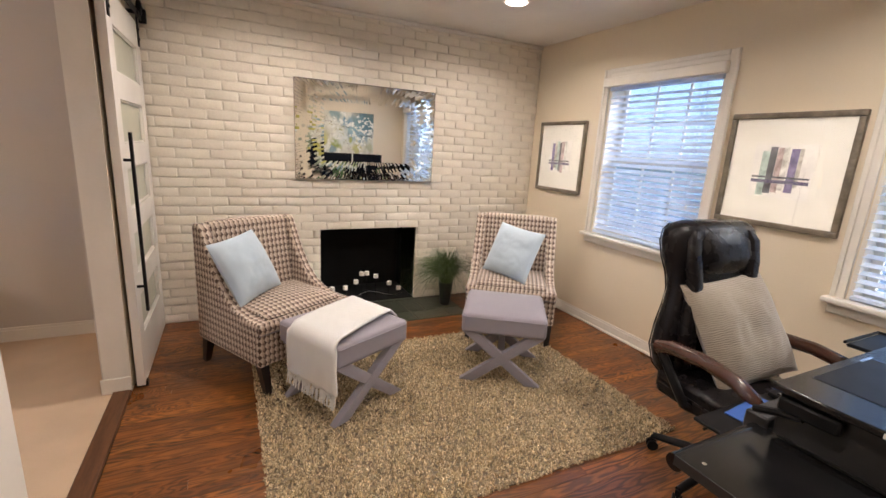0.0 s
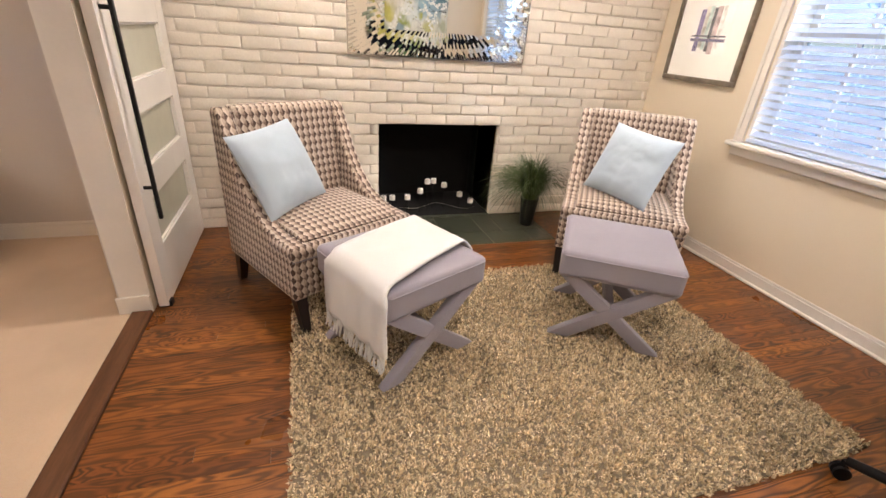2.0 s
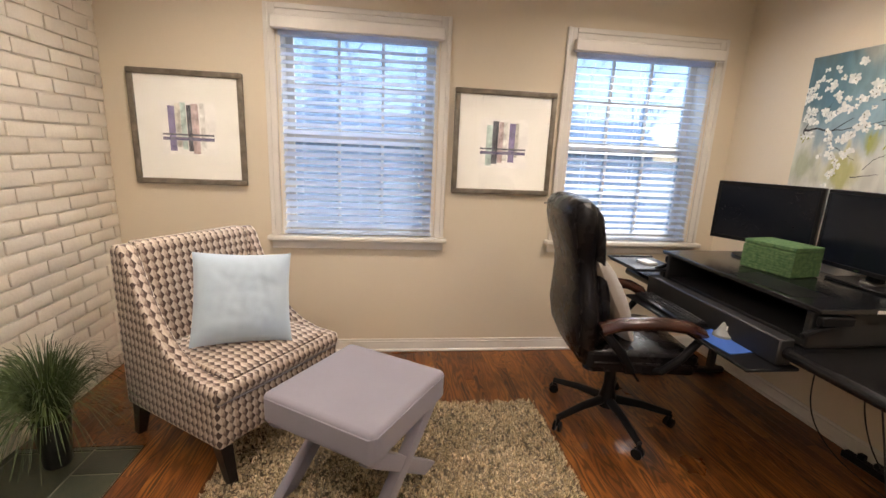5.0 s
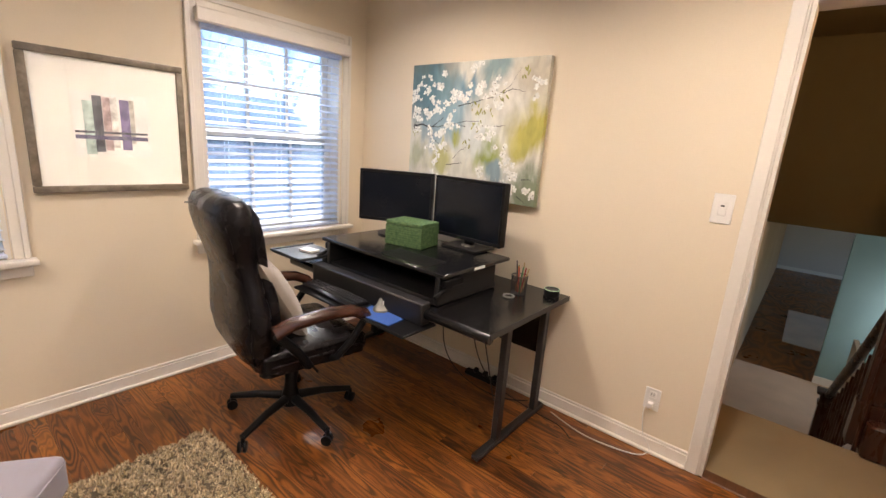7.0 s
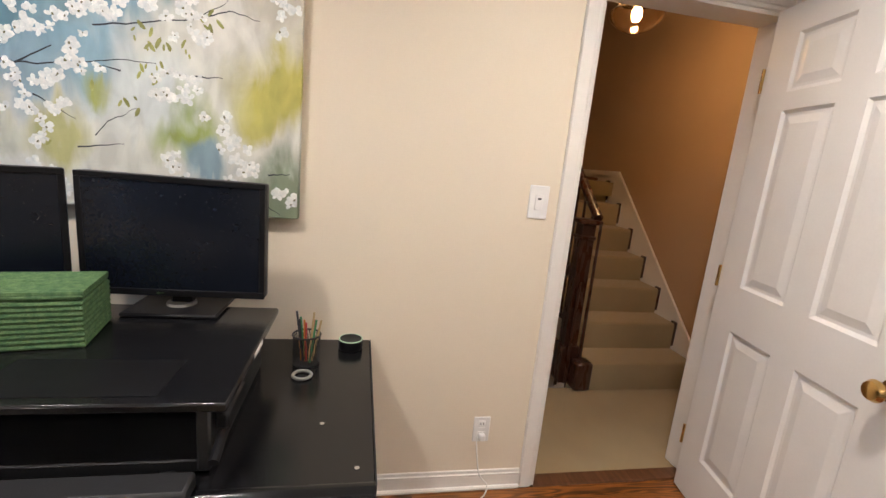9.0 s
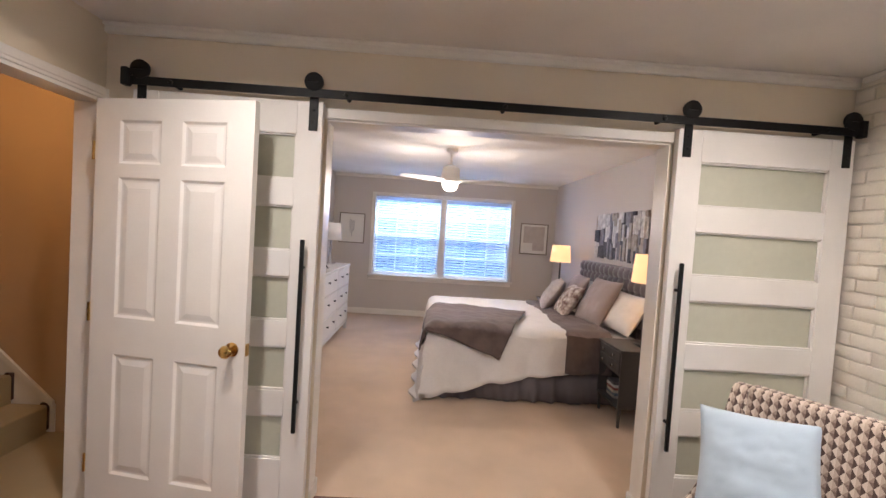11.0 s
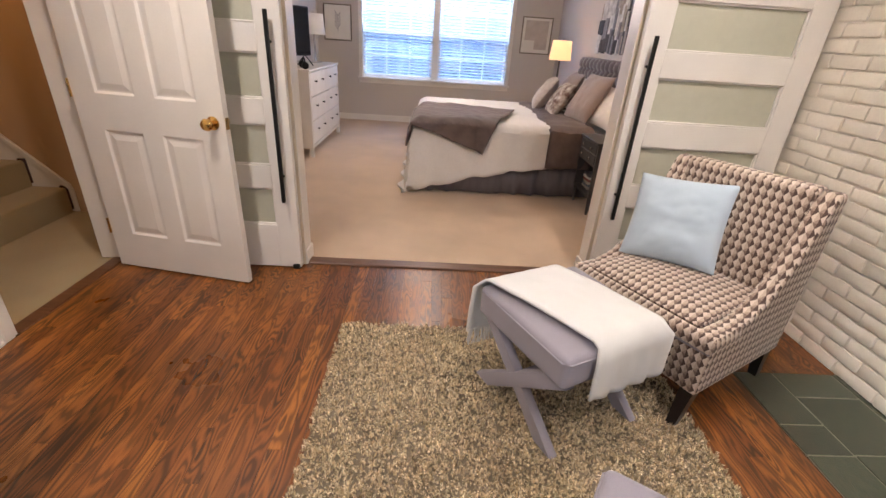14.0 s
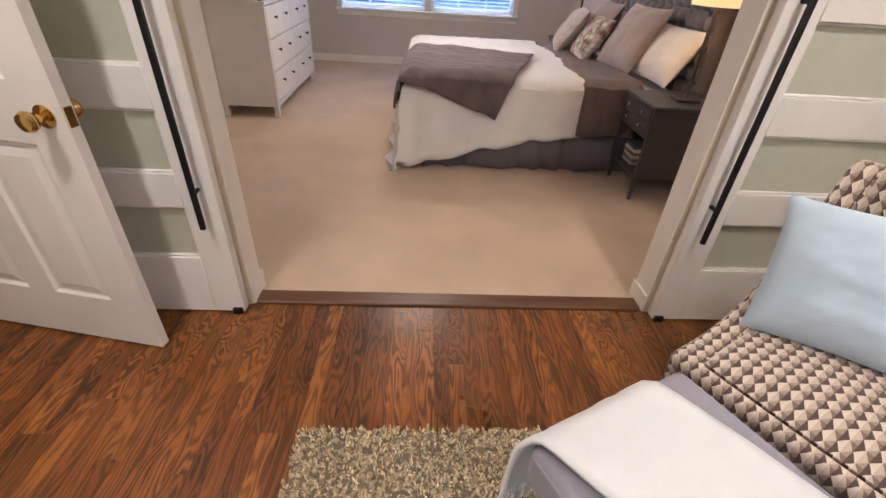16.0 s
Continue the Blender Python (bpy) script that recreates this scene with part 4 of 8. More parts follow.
def shag_rug():
    x0, x1, y0, y1 = RUGB
    r = thing("shag_rug", Matrix.Translation((0, 0, 0)), "beige and brown mottled shag rug on the oak floor", "rug")
    part("backing", box(x0 + 0.01, x1 - 0.01, y0 + 0.01, y1 - 0.01, 0.001, 0.008), RUG_BACK, r)
    rs = np.random.RandomState(7)
    # clumps of strands that lean one way, with dark gaps between the clumps
    clumps, per = 36000, 3
    cnt = clumps * per
    qx, qy = rs.uniform(x0, x1, clumps), rs.uniform(y0, y1, clumps)
    qa, qh = rs.uniform(0, 2 * np.pi, clumps), rs.uniform(0.75, 1.2, clumps)
    cx = np.clip(np.repeat(qx, per) + rs.normal(0, 0.0026, cnt), x0, x1)
    cy = np.clip(np.repeat(qy, per) + rs.normal(0, 0.0026, cnt), y0, y1)
    ang = np.repeat(qa, per) + rs.normal(0, 0.45, cnt)
    lean = rs.uniform(0.003, 0.015, cnt)
    # tufts of about two centimetres stand high or lie low together
    lot = np.sin(np.floor(cx / 0.017 + 0.4 * np.sin(cy * 60)) * 127.1 + np.floor(cy / 0.017 + 0.4 * np.sin(cx * 55)) * 311.7) * 43758.5453
    lot = lot - np.floor(lot)
    h = rs.uniform(0.013, 0.026, cnt) * np.repeat(qh, per) * (0.36 + 0.88 * lot)
    w = rs.uniform(0.0020, 0.0042, cnt)
    dx, dy = np.cos(ang), np.sin(ang)
    tw = rs.uniform(0, np.pi, cnt)
    px, py = np.cos(tw), np.sin(tw)
    v = np.empty((cnt, 5, 3))
    for i, (f, lz, ww) in enumerate(((0, 0, -1), (0, 0, 1), (0.35, 0.70, 1), (0.35, 0.70, -1), (1, 0.95, 0))):
        v[:, i, 0] = cx + dx * lean * f + px * w * ww
        v[:, i, 1] = cy + dy * lean * f + py * w * ww
        v[:, i, 2] = 0.004 + h * lz
    base = (np.arange(cnt) * 5)[:, None]
    faces = np.concatenate([base + np.array([[0, 1, 2, 3]])]).tolist() + (base + np.array([[3, 2, 4]])).tolist()
    me = bpy.data.meshes.new("pile")
    me.from_pydata(v.reshape(-1, 3).tolist(), [], faces)
    me.materials.append(RUG_PILE)
    o = new("pile", me)
    o.parent = r
    tagged(o, "dense beige and brown shag pile", kind="stuff")


shag_rug()


# fireplace: firebox, hearth, candle holder
fb = thing("firebox", Matrix.Translation((0, 0, 0)), "black sooty firebox in the brick wall", "fireplace", kind="structure")
for nm, b in (("side_panel", (1.10, 1.15, BY + 0.035, BY + 0.62, -0.02, 0.75)), ("side_panel", (2.04, 2.09, BY + 0.035, BY + 0.62, -0.02, 0.75)), ("back_panel", (1.15, 2.04, BY + 0.56, BY + 0.62, -0.02, 0.75)),
              ("lintel", (1.15, 2.04, BY + 0.05, BY + 0.56, 0.705, 0.75)), ("fire_floor", (1.15, 2.04, BY + 0.03, BY + 0.56, -0.05, 0.004))):
    part(nm, box(*b), SOOT, fb, smooth=False)

cand = thing("candle_holder", Matrix.Translation((1.58, BY + 0.14, 0.004)), "black wire candle holder with nine small white candles in the firebox", "candle holder")
xs = [-0.36, -0.29, -0.185, -0.09, -0.025, 0.035, 0.125, 0.235, 0.335]
zs = [0.075, 0.075, 0.10, 0.155, 0.215, 0.205, 0.17, 0.115, 0.055]
wave = [(-0.42 + 0.80 * i / 30, 0.05 * math.sin(i * 0.42), 0.012 + 0.03 * math.sin(math.pi * i / 30) ** 2) for i in range(31)]
part("wire_base", tube(wave, 0.004, 8), CHROME, cand, "curved silver wire")
for x, z in zip(xs, zs):
    y = 0.05 * math.sin((x + 0.42) / 0.80 * 30 * 0.42)
    part("stem", tube([(x, y, 0.004), (x, y, z)], 0.003, 6), BLACK_METAL, cand)
    part("cup", lathe([(0.004, z - 0.004), (0.024, z), (0.025, z + 0.006)], Matrix.Translation((x, y, 0)), 14), BLACK_METAL, cand)
    cnd = part("candle", lathe([(0.0225, z + 0.004), (0.0225, z + 0.038), (0.019, z + 0.042)], Matrix.Translation((x, y, 0)), 18), WAX, cand, "short white wax candle")
    part("wick", tube([(x, y, z + 0.04), (x + 0.001, y, z + 0.049)], 0.0012, 5), SOOT, cnd)


def grass_plant():
    p = thing("potted_grass", Matrix.Translation((2.255, 4.075, 0.004)), "potted green grass plant in a dark pot on the slate hearth", "plant")
    part("pot", lathe([(0.045, 0), (0.05, 0.01), (0.056, 0.10), (0.066, 0.20), (0.070, 0.215), (0.064, 0.217), (0.058, 0.205)], None, 28), POT, p, "tall dark tapered pot")
    part("soil", lathe([(0.058, 0.195), (0.058, 0.204)], None, 20), SOOT, p)
    rng = random.Random(11)
    bm = bmesh.new()
    for i in range(980):
        a = rng.uniform(0, 2 * math.pi)
        reach = rng.uniform(0.06, 0.33) ** 0.9
        height = rng.uniform(0.27, 0.40) - 0.30 * reach
        droop = rng.uniform(0.05, 0.24) * (reach / 0.3) ** 1.5
        r0 = rng.uniform(0, 0.050)
        w = rng.uniform(0.0020, 0.0044)
        prev = None
        b0 = Vector((r0 * math.cos(a), r0 * math.sin(a), 0.20))
        side = Vector((-math.sin(a), math.cos(a), 0))
        a2 = a + rng.uniform(-0.5, 0.5)
        for k in range(6):
            f = k / 5
            q = b0 + Vector((math.cos(a2), math.sin(a2), 0)) * reach * f ** 1.4 + Vector((0, 0, height * (1 - (1 - f) ** 1.6) - droop * f ** 3))
            if 4.075 + q.y > BY - 0.012:
                q.y = BY - 0.012 - 4.075
            ww = w * (1 - 0.85 * f)
            cur = (bm.verts.new(q + side * ww), bm.verts.new(q - side * ww + Vector((0, 0, 0.001))))
            if prev:
                bm.faces.new((prev[0], prev[1], cur[1], cur[0]))
            prev = cur
    me = bpy.data.meshes.new("grass_blades")
    bm.to_mesh(me)
    bm.free()
    me.materials.append(GRASS_BLADE)
    o = new("grass_blades", me)
    o.parent = p
    tagged(o, "thin arching green blades", kind="stuff")


grass_plant()


# sunburst mirror
def sunburst_mirror():
    x0, x1, z0, z1 = 0.957, 2.147, 1.130, 1.90
    w, h = x1 - x0, z1 - z0
    m = thing("wall_mirror", Matrix.Translation((x0 + w / 2, BY - 0.004, z0 + h / 2)), "rectangular wall mirror in a sunburst frame of mirror strips", "mirror")
    part("backing", box(-w / 2, w / 2, -0.016, 0.0, -h / 2, h / 2, bevel=0.002), CHROME, m)
    iw, ih = w / 2 - 0.225, h / 2 - 0.150
    part("mirror_glass", box(-iw, iw, -0.024, -0.017, -ih, ih), MIRROR, m, "flat mirror glass")
    rng = random.Random(5)
    bm = bmesh.new()
    # radiating bevelled strips laid like shingles between the glass and the rim
    nray = 168
    for i in range(nray):
        a = 2 * math.pi * (i + 0.5) / nray
        c, s = math.cos(a), math.sin(a)
        r_in = min(iw / abs(c) if abs(c) > 1e-6 else 9, ih / abs(s) if abs(s) > 1e-6 else 9)
        r_out = min((w / 2 - 0.002) / abs(c) if abs(c) > 1e-6 else 9, (h / 2 - 0.002) / abs(s) if abs(s) > 1e-6 else 9)
        r = r_in - (0.0 if i % 2 else 0.032) - rng.uniform(0.0, 0.006)
        course = 0
        while r < r_out - 0.012:
            ln = rng.uniform(0.058, 0.070)
            e = min(r + ln, r_out)
            course += 1
            tilt = (0.00028 if (i + course) % 2 else -0.00028) * rng.uniform(0.5, 1.2)
            wd0, wd1 = r * math.pi / nray * 0.99, e * math.pi / nray * 0.99
            y0 = -0.0225 - rng.uniform(0, 0.0008)
            y1 = y0 - rng.uniform(0.0004, 0.0016)
            q = [(r, -wd0, y0 - tilt), (e, -wd1, y1 - tilt), (e, wd1, y1 + tilt), (r, wd0, y0 + tilt)]
            r = e
            ok = all(abs(c * rr - s * t) < w / 2 and abs(s * rr + c * t) < h / 2 for rr, t, y in q)
            if not ok:
                q = [(rr, t * 0.5, y) for rr, t, y in q]
                q = [(min(rr, r_out * 0.995), t, y) for rr, t, y in q]
            f = [bm.verts.new((max(-w / 2, min(w / 2, c * rr - s * t)), y, max(-h / 2, min(h / 2, s * rr + c * t)))) for rr, t, y in q]
            b = [bm.verts.new((v.co.x, -0.016, v.co.z)) for v in f]
            bm.faces.new(f)
            for k in range(4):
                bm.faces.new((f[k], b[k], b[(k + 1) % 4], f[(k + 1) % 4]))
    o = part("mirror_strips", bm, MIRROR, m, "radiating mirror strips", smooth=False, kind="stuff")
    for nm, b in (("rim", (-w / 2, w / 2, -h / 2 - 0.004, -h / 2)), ("rim", (-w / 2, w / 2, h / 2, h / 2 + 0.004)), ("rim", (-w / 2 - 0.004, -w / 2, -h / 2, h / 2)), ("rim", (w / 2, w / 2 + 0.004, -h / 2, h / 2))):
        part(nm, box(b[0], b[1], -0.020, 0, b[2], b[3]), CHROME, m)


sunburst_mirror()


# framed prints on the window wall
def framed_print(y0, y1, z0, z1, seed, label):
    w, h = y1 - y0, z1 - z0
    # local x runs along -y of the room, the face looks to -x
    f = thing("framed_print", Matrix.Translation((RX, (y0 + y1) / 2, (z0 + z1) / 2)) @ Matrix.Rotation(radians(-90), 4, "Z"), label, "picture", "framed prints in the study")
    fw = 0.032
    part("backing", box(-w / 2 + 0.005, w / 2 - 0.005, -0.012, -0.001, -h / 2 + 0.005, h / 2 - 0.005), BLACK_METAL, f)
    for b in ((-w / 2, w / 2, h / 2 - fw, h / 2), (-w / 2, w / 2, -h / 2, -h / 2 + fw), (-w / 2, -w / 2 + fw, -h / 2 + fw, h / 2 - fw), (w / 2 - fw, w / 2, -h / 2 + fw, h / 2 - fw)):
        part("frame_rail", box(b[0], b[1], -0.030, -0.002, b[2], b[3], bevel=0.006, seg=2), FRAME_WOOD, f)
    part("mat_board", box(-w / 2 + fw - 0.002, w / 2 - fw + 0.002, -0.016, -0.0125, -h / 2 + fw - 0.002, h / 2 - fw + 0.002), MAT_BOARD, f)
    pw, ph = w * 0.245, h * 0.235
    dz = 0.0
    part("print_sheet", box(-pw, pw, -0.0185, -0.0165, dz - ph, dz + ph), PAPER, f, "abstract watercolour print")
    rng = random.Random(seed)
    cols = [(0.10, 0.08, 0.16), (0.30, 0.28, 0.24), (0.24, 0.30, 0.27), (0.05, 0.05, 0.06), (0.27, 0.20, 0.19), (0.42, 0.40, 0.36)]
    x = -pw * 0.72
    for k in range(6):
        ww = rng.uniform(0.018, 0.040)
        c = cols[(k + seed) % 6]
        mt = mat("print_ink", c, 0.8, second=tuple(min(1, q * 2.4 + 0.08) for q in c), scale=25, fine=160, amount=0.8, bump=0)
        part("brush_stroke", box(x, x + ww, -0.0192 - 0.0002 * k, -0.0186, -ph * rng.uniform(0.55, 0.95), ph * rng.uniform(0.7, 0.98)), mt, f)
        x += ww + rng.uniform(-0.002, 0.010)
    for k, (hh, zz) in enumerate(((0.010, -0.040), (0.018, -0.068), (0.005, -0.056))):
        mt = mat("print_ink", cols[3 if k == 0 else 0], 0.8, second=(0.22, 0.22, 0.26), scale=30, fine=160, amount=0.7, bump=0)
        part("brush_stroke", box(-pw * 0.95, pw * 0.9, -0.0206 - 0.0002 * k, -0.0186, zz, zz + hh), mt, f)
    g = part("glazing", box(-w / 2 + fw - 0.002, w / 2 - fw + 0.002, -0.0235, -0.0225, -h / 2 + fw - 0.002, h / 2 - fw + 0.002), PICTURE_GLASS, f, "clear picture glass")
    g.visible_shadow = False


framed_print(3.556, 4.172, 1.095, 1.733, 0, "abstract print in a silvered wood frame beside the brick wall")
framed_print(1.680, 2.322, 1.095, 1.733, 2, "abstract print in a silvered wood frame between the windows")


# ---- desk side ----
def loft(sections, n=20, power=2.6):
    """A closed body through (x, y, z, half width, half depth) sections, stacked along z."""
    bm = bmesh.new()
    rings = []
    for x, y, z, a, b in sections:
        ring = []
        for i in range(n):
            t = 2 * math.pi * i / n
            c, s = math.cos(t), math.sin(t)
            ring.append(bm.verts.new((x + a * math.copysign(abs(c) ** (2 / power), c), y + b * math.copysign(abs(s) ** (2 / power), s), z)))
        rings.append(ring)
    for p, q in zip(rings, rings[1:]):
        for i in range(n):
            bm.faces.new((p[i], p[(i + 1) % n], q[(i + 1) % n], q[i]))
    bm.faces.new(rings[0][::-1])
    bm.faces.new(rings[-1])
    return bm


def office_chair():
    c = thing("office_chair", pose(2.452, 1.545, 0, 0, 0, -7), "black leather executive chair with dark wooden arms", "chair")
    # star base
    part("base_hub", lathe([(0.045, 0.075), (0.045, 0.13), (0.034, 0.16), (0.028, 0.20), (0.028, 0.36)], None, 20), BLACK_PLASTIC, c)
    caster = None
    for k in range(5):
        a = radians(72 * k + 43)
        leg = part("base_leg", tube([(0.03 * math.cos(a), 0.03 * math.sin(a), 0.115), (0.17 * math.cos(a), 0.17 * math.sin(a), 0.105), (0.320 * math.cos(a), 0.320 * math.sin(a), 0.075)], 0.024, 10, 0.016), BLACK_PLASTIC, c)
        bm = bmesh.new()
        for s in (-0.013, 0.013):
            add_lathe(bm, [(0.018, -0.008), (0.026, -0.006), (0.026, 0.006), (0.018, 0.008)], Matrix.Translation((0.320 * math.cos(a), 0.320 * math.sin(a), 0.0265)) @ Matrix.Rotation(a + 0.6, 4, "Z") @ Matrix.Translation((0, s, 0)) @ Matrix.Rotation(radians(90), 4, "X"), 16)
        add_box(bm, 0.320 * math.cos(a) - 0.008, 0.320 * math.cos(a) + 0.008, 0.320 * math.sin(a) - 0.008, 0.320 * math.sin(a) + 0.008, 0.03, 0.075)
        part("caster", bm, BLACK_PLASTIC, leg)
    part("tilt_box", box(-0.09, 0.09, -0.12, 0.12, 0.345, 0.395, bevel=0.012, seg=2), BLACK_PLASTIC, c)
    part("height_lever", tube([(-0.05, -0.02, 0.36), (-0.20, -0.03, 0.355), (-0.235, -0.03, 0.35)], 0.006, 8), BLACK_PLASTIC, c)
    # seat
    bm = box(-0.265, 0.265, -0.285, 0.235, 0.385, 0.505)
    bmesh.ops.subdivide_edges(bm, edges=bm.edges, cuts=5, use_grid_fill=True)
    for v in bm.verts:
        u, w = v.co.x / 0.265, (v.co.y + 0.025) / 0.26
        if v.co.z > 0.49:
            v.co.z += 0.02 * (1 - u * u) * (1 - w * w) - 0.03 * max(0, -w - 0.6) ** 1.5
        if v.co.z < 0.40:
            v.co.x *= 0.9
            v.co.y *= 0.92
    rounded(bm, 0.03, 3)
    part("seat", bm, LEATHER, c, "padded black leather seat")
    part("seat_piping", tube([(-0.268, 0.2, 0.452), (-0.268, -0.27, 0.45), (-0.24, -0.29, 0.448), (0.24, -0.29, 0.448), (0.268, -0.27, 0.45), (0.268, 0.2, 0.452)], 0.006, 6), LEATHER, c)
    # back shell
    prof = [(0.40, 0.190, 0.12, 0.026), (0.44, 0.205, 0.19, 0.045), (0.51, 0.218, 0.245, 0.060), (0.60, 0.224, 0.268, 0.066), (0.70, 0.228, 0.258, 0.062), (0.79, 0.238, 0.232, 0.056), (0.87, 0.250, 0.212, 0.054),
            (0.94, 0.263, 0.214, 0.060), (1.01, 0.276, 0.232, 0.068), (1.08, 0.286, 0.240, 0.072), (1.13, 0.292, 0.232, 0.068), (1.16, 0.295, 0.208, 0.056), (1.178, 0.296, 0.165, 0.034)]
    back = part("backrest", loft([(0, y + b * 0.2, z, a * 1.08, b * 1.2) for z, y, a, b in prof], 32, 3.0), LEATHER, c, "tall waisted padded leather backrest")
    for s in (-1, 1):
        part("seam", tube([(s * a * 1.04, y + b * 0.88, z) for z, y, a, b in prof[1:-1]], 0.0035, 6), LEATHER, back)
    part("seam", tube([(x, 0.292 + 0.094, 1.128 - 0.4 * x * x) for x in (-0.19, -0.12, -0.04, 0.04, 0.12, 0.19)], 0.004, 6), LEATHER, back)
    part("headrest_pad", loft([(0, 0.222, 0.945, 0.10, 0.014), (0, 0.212, 0.975, 0.140, 0.030), (0, 0.212, 1.04, 0.148, 0.036), (0, 0.222, 1.10, 0.140, 0.032), (0, 0.238, 1.145, 0.10, 0.014)], 24, 3), LEATHER, c)
    for s in (-1, 1):
        part("side_bolster", loft([(s * 0.175, 0.170, 0.49, 0.03, 0.02), (s * 0.198, 0.160, 0.58, 0.046, 0.036), (s * 0.188, 0.172, 0.74, 0.044, 0.034), (s * 0.160, 0.195, 0.88, 0.036, 0.028), (s * 0.178, 0.215, 1.00, 0.040, 0.030), (s * 0.178, 0.230, 1.10, 0.034, 0.024), (s * 0.160, 0.245, 1.145, 0.02, 0.012)], 18, 2.4), LEATHER, c)
    for za, zb in ((0.50, 0.625), (0.63, 0.755), (0.76, 0.895)):
        mid, yy = (za + zb) / 2, 0.170 + 0.055 * (za - 0.5) / 0.3
        part("back_cushion", loft([(0, yy + 0.012, za, 0.12, 0.012), (0, yy, za + 0.02, 0.150, 0.030), (0, yy - 0.004, mid, 0.154, 0.038), (0, yy + 0.004, zb - 0.02, 0.146, 0.030), (0, yy + 0.018, zb, 0.11, 0.012)], 22, 3), LEATHER, c)
    # arms
    for s in (-1, 1):
        path = [(s * 0.305, 0.20, 0.625), (s * 0.308, 0.12, 0.655), (s * 0.312, -0.05, 0.668), (s * 0.312, -0.17, 0.655), (s * 0.308, -0.235, 0.625), (s * 0.302, -0.255, 0.60)]
        bm = bmesh.new()
        add_tube(bm, path, 0.032, 14, 0.026)
        for v in bm.verts:
            v.co.z = v.co.z if v.co.z > 0.635 else v.co.z
        arm = part("armrest", bm, WALNUT, c, "curved dark walnut armrest")
        part("arm_bracket", tube([(s * 0.305, 0.19, 0.62), (s * 0.305, 0.10, 0.52), (s * 0.29, 0.04, 0.43), (s * 0.20, 0.02, 0.385)], 0.020, 10), BLACK_PLASTIC, arm)
        part("arm_bracket", tube([(s * 0.302, -0.245, 0.60), (s * 0.302, -0.17, 0.50), (s * 0.29, -0.10, 0.43), (s * 0.20, -0.06, 0.385)], 0.018, 10), BLACK_PLASTIC, arm)
    return c


office_chair()
cushion(pose(2.452, 1.545, 0, 0, 0, -7) @ pose(0.075, -0.015, 0.512, -30, -7, 2), "taupe corduroy square cushion on the leather office chair", CORD, 0.49, 0.16, 12, "", "corduroy_pillow")


def desk():
    d = thing("desk", Matrix.Translation((0, 0, 0)), "black laminate desk with black steel legs", "desk")
    x0, x1, y0, y1, z = 1.490, 2.985, 0.452, 1.232, 0.690
    part("desktop", box(x0, x1, y0, y1 - 0.03, z - 0.026, z, bevel=0.003), DESK, d)
    part("front_edge", tube([(x0, y1 - 0.03, z - 0.022), (x1, y1 - 0.03, z - 0.022)], 0.024, 14), DESK, d, "rounded black front edge")
    part("side_edge", box(x0 - 0.003, x0 - 0.0005, y0, y1 - 0.03, z - 0.027, z + 0.001), STEEL_BLACK, d)
    for x in (x0 + 0.05, x1 - 0.09):
        for ya in (y0 + 0.10, y1 - 0.30):
            part("leg", box(x, x + 0.035, ya, ya + 0.045, 0.03, z - 0.03, bevel=0.004), STEEL_BLACK, d)
        part("foot", box(x - 0.003, x + 0.038, y0 + 0.03, y1 - 0.10, 0.0, 0.032, bevel=0.006), STEEL_BLACK, d)
        part("bracket", box(x, x + 0.035, y0 + 0.04, y1 - 0.12, z - 0.06, z - 0.028), STEEL_BLACK, d)
    part("modesty_panel", box(x0 + 0.09, x1 - 0.09, y0 + 0.06, y0 + 0.075, 0.34, z - 0.03), DESK, d)
    for x, y in ((1.53, 1.15), (2.93, 1.15), (1.62, 0.98)):
        part("screw_cap", lathe([(0.006, z), (0.006, z + 0.001)], Matrix.Translation((x, y, 0)), 10), CHROME, d)


desk()


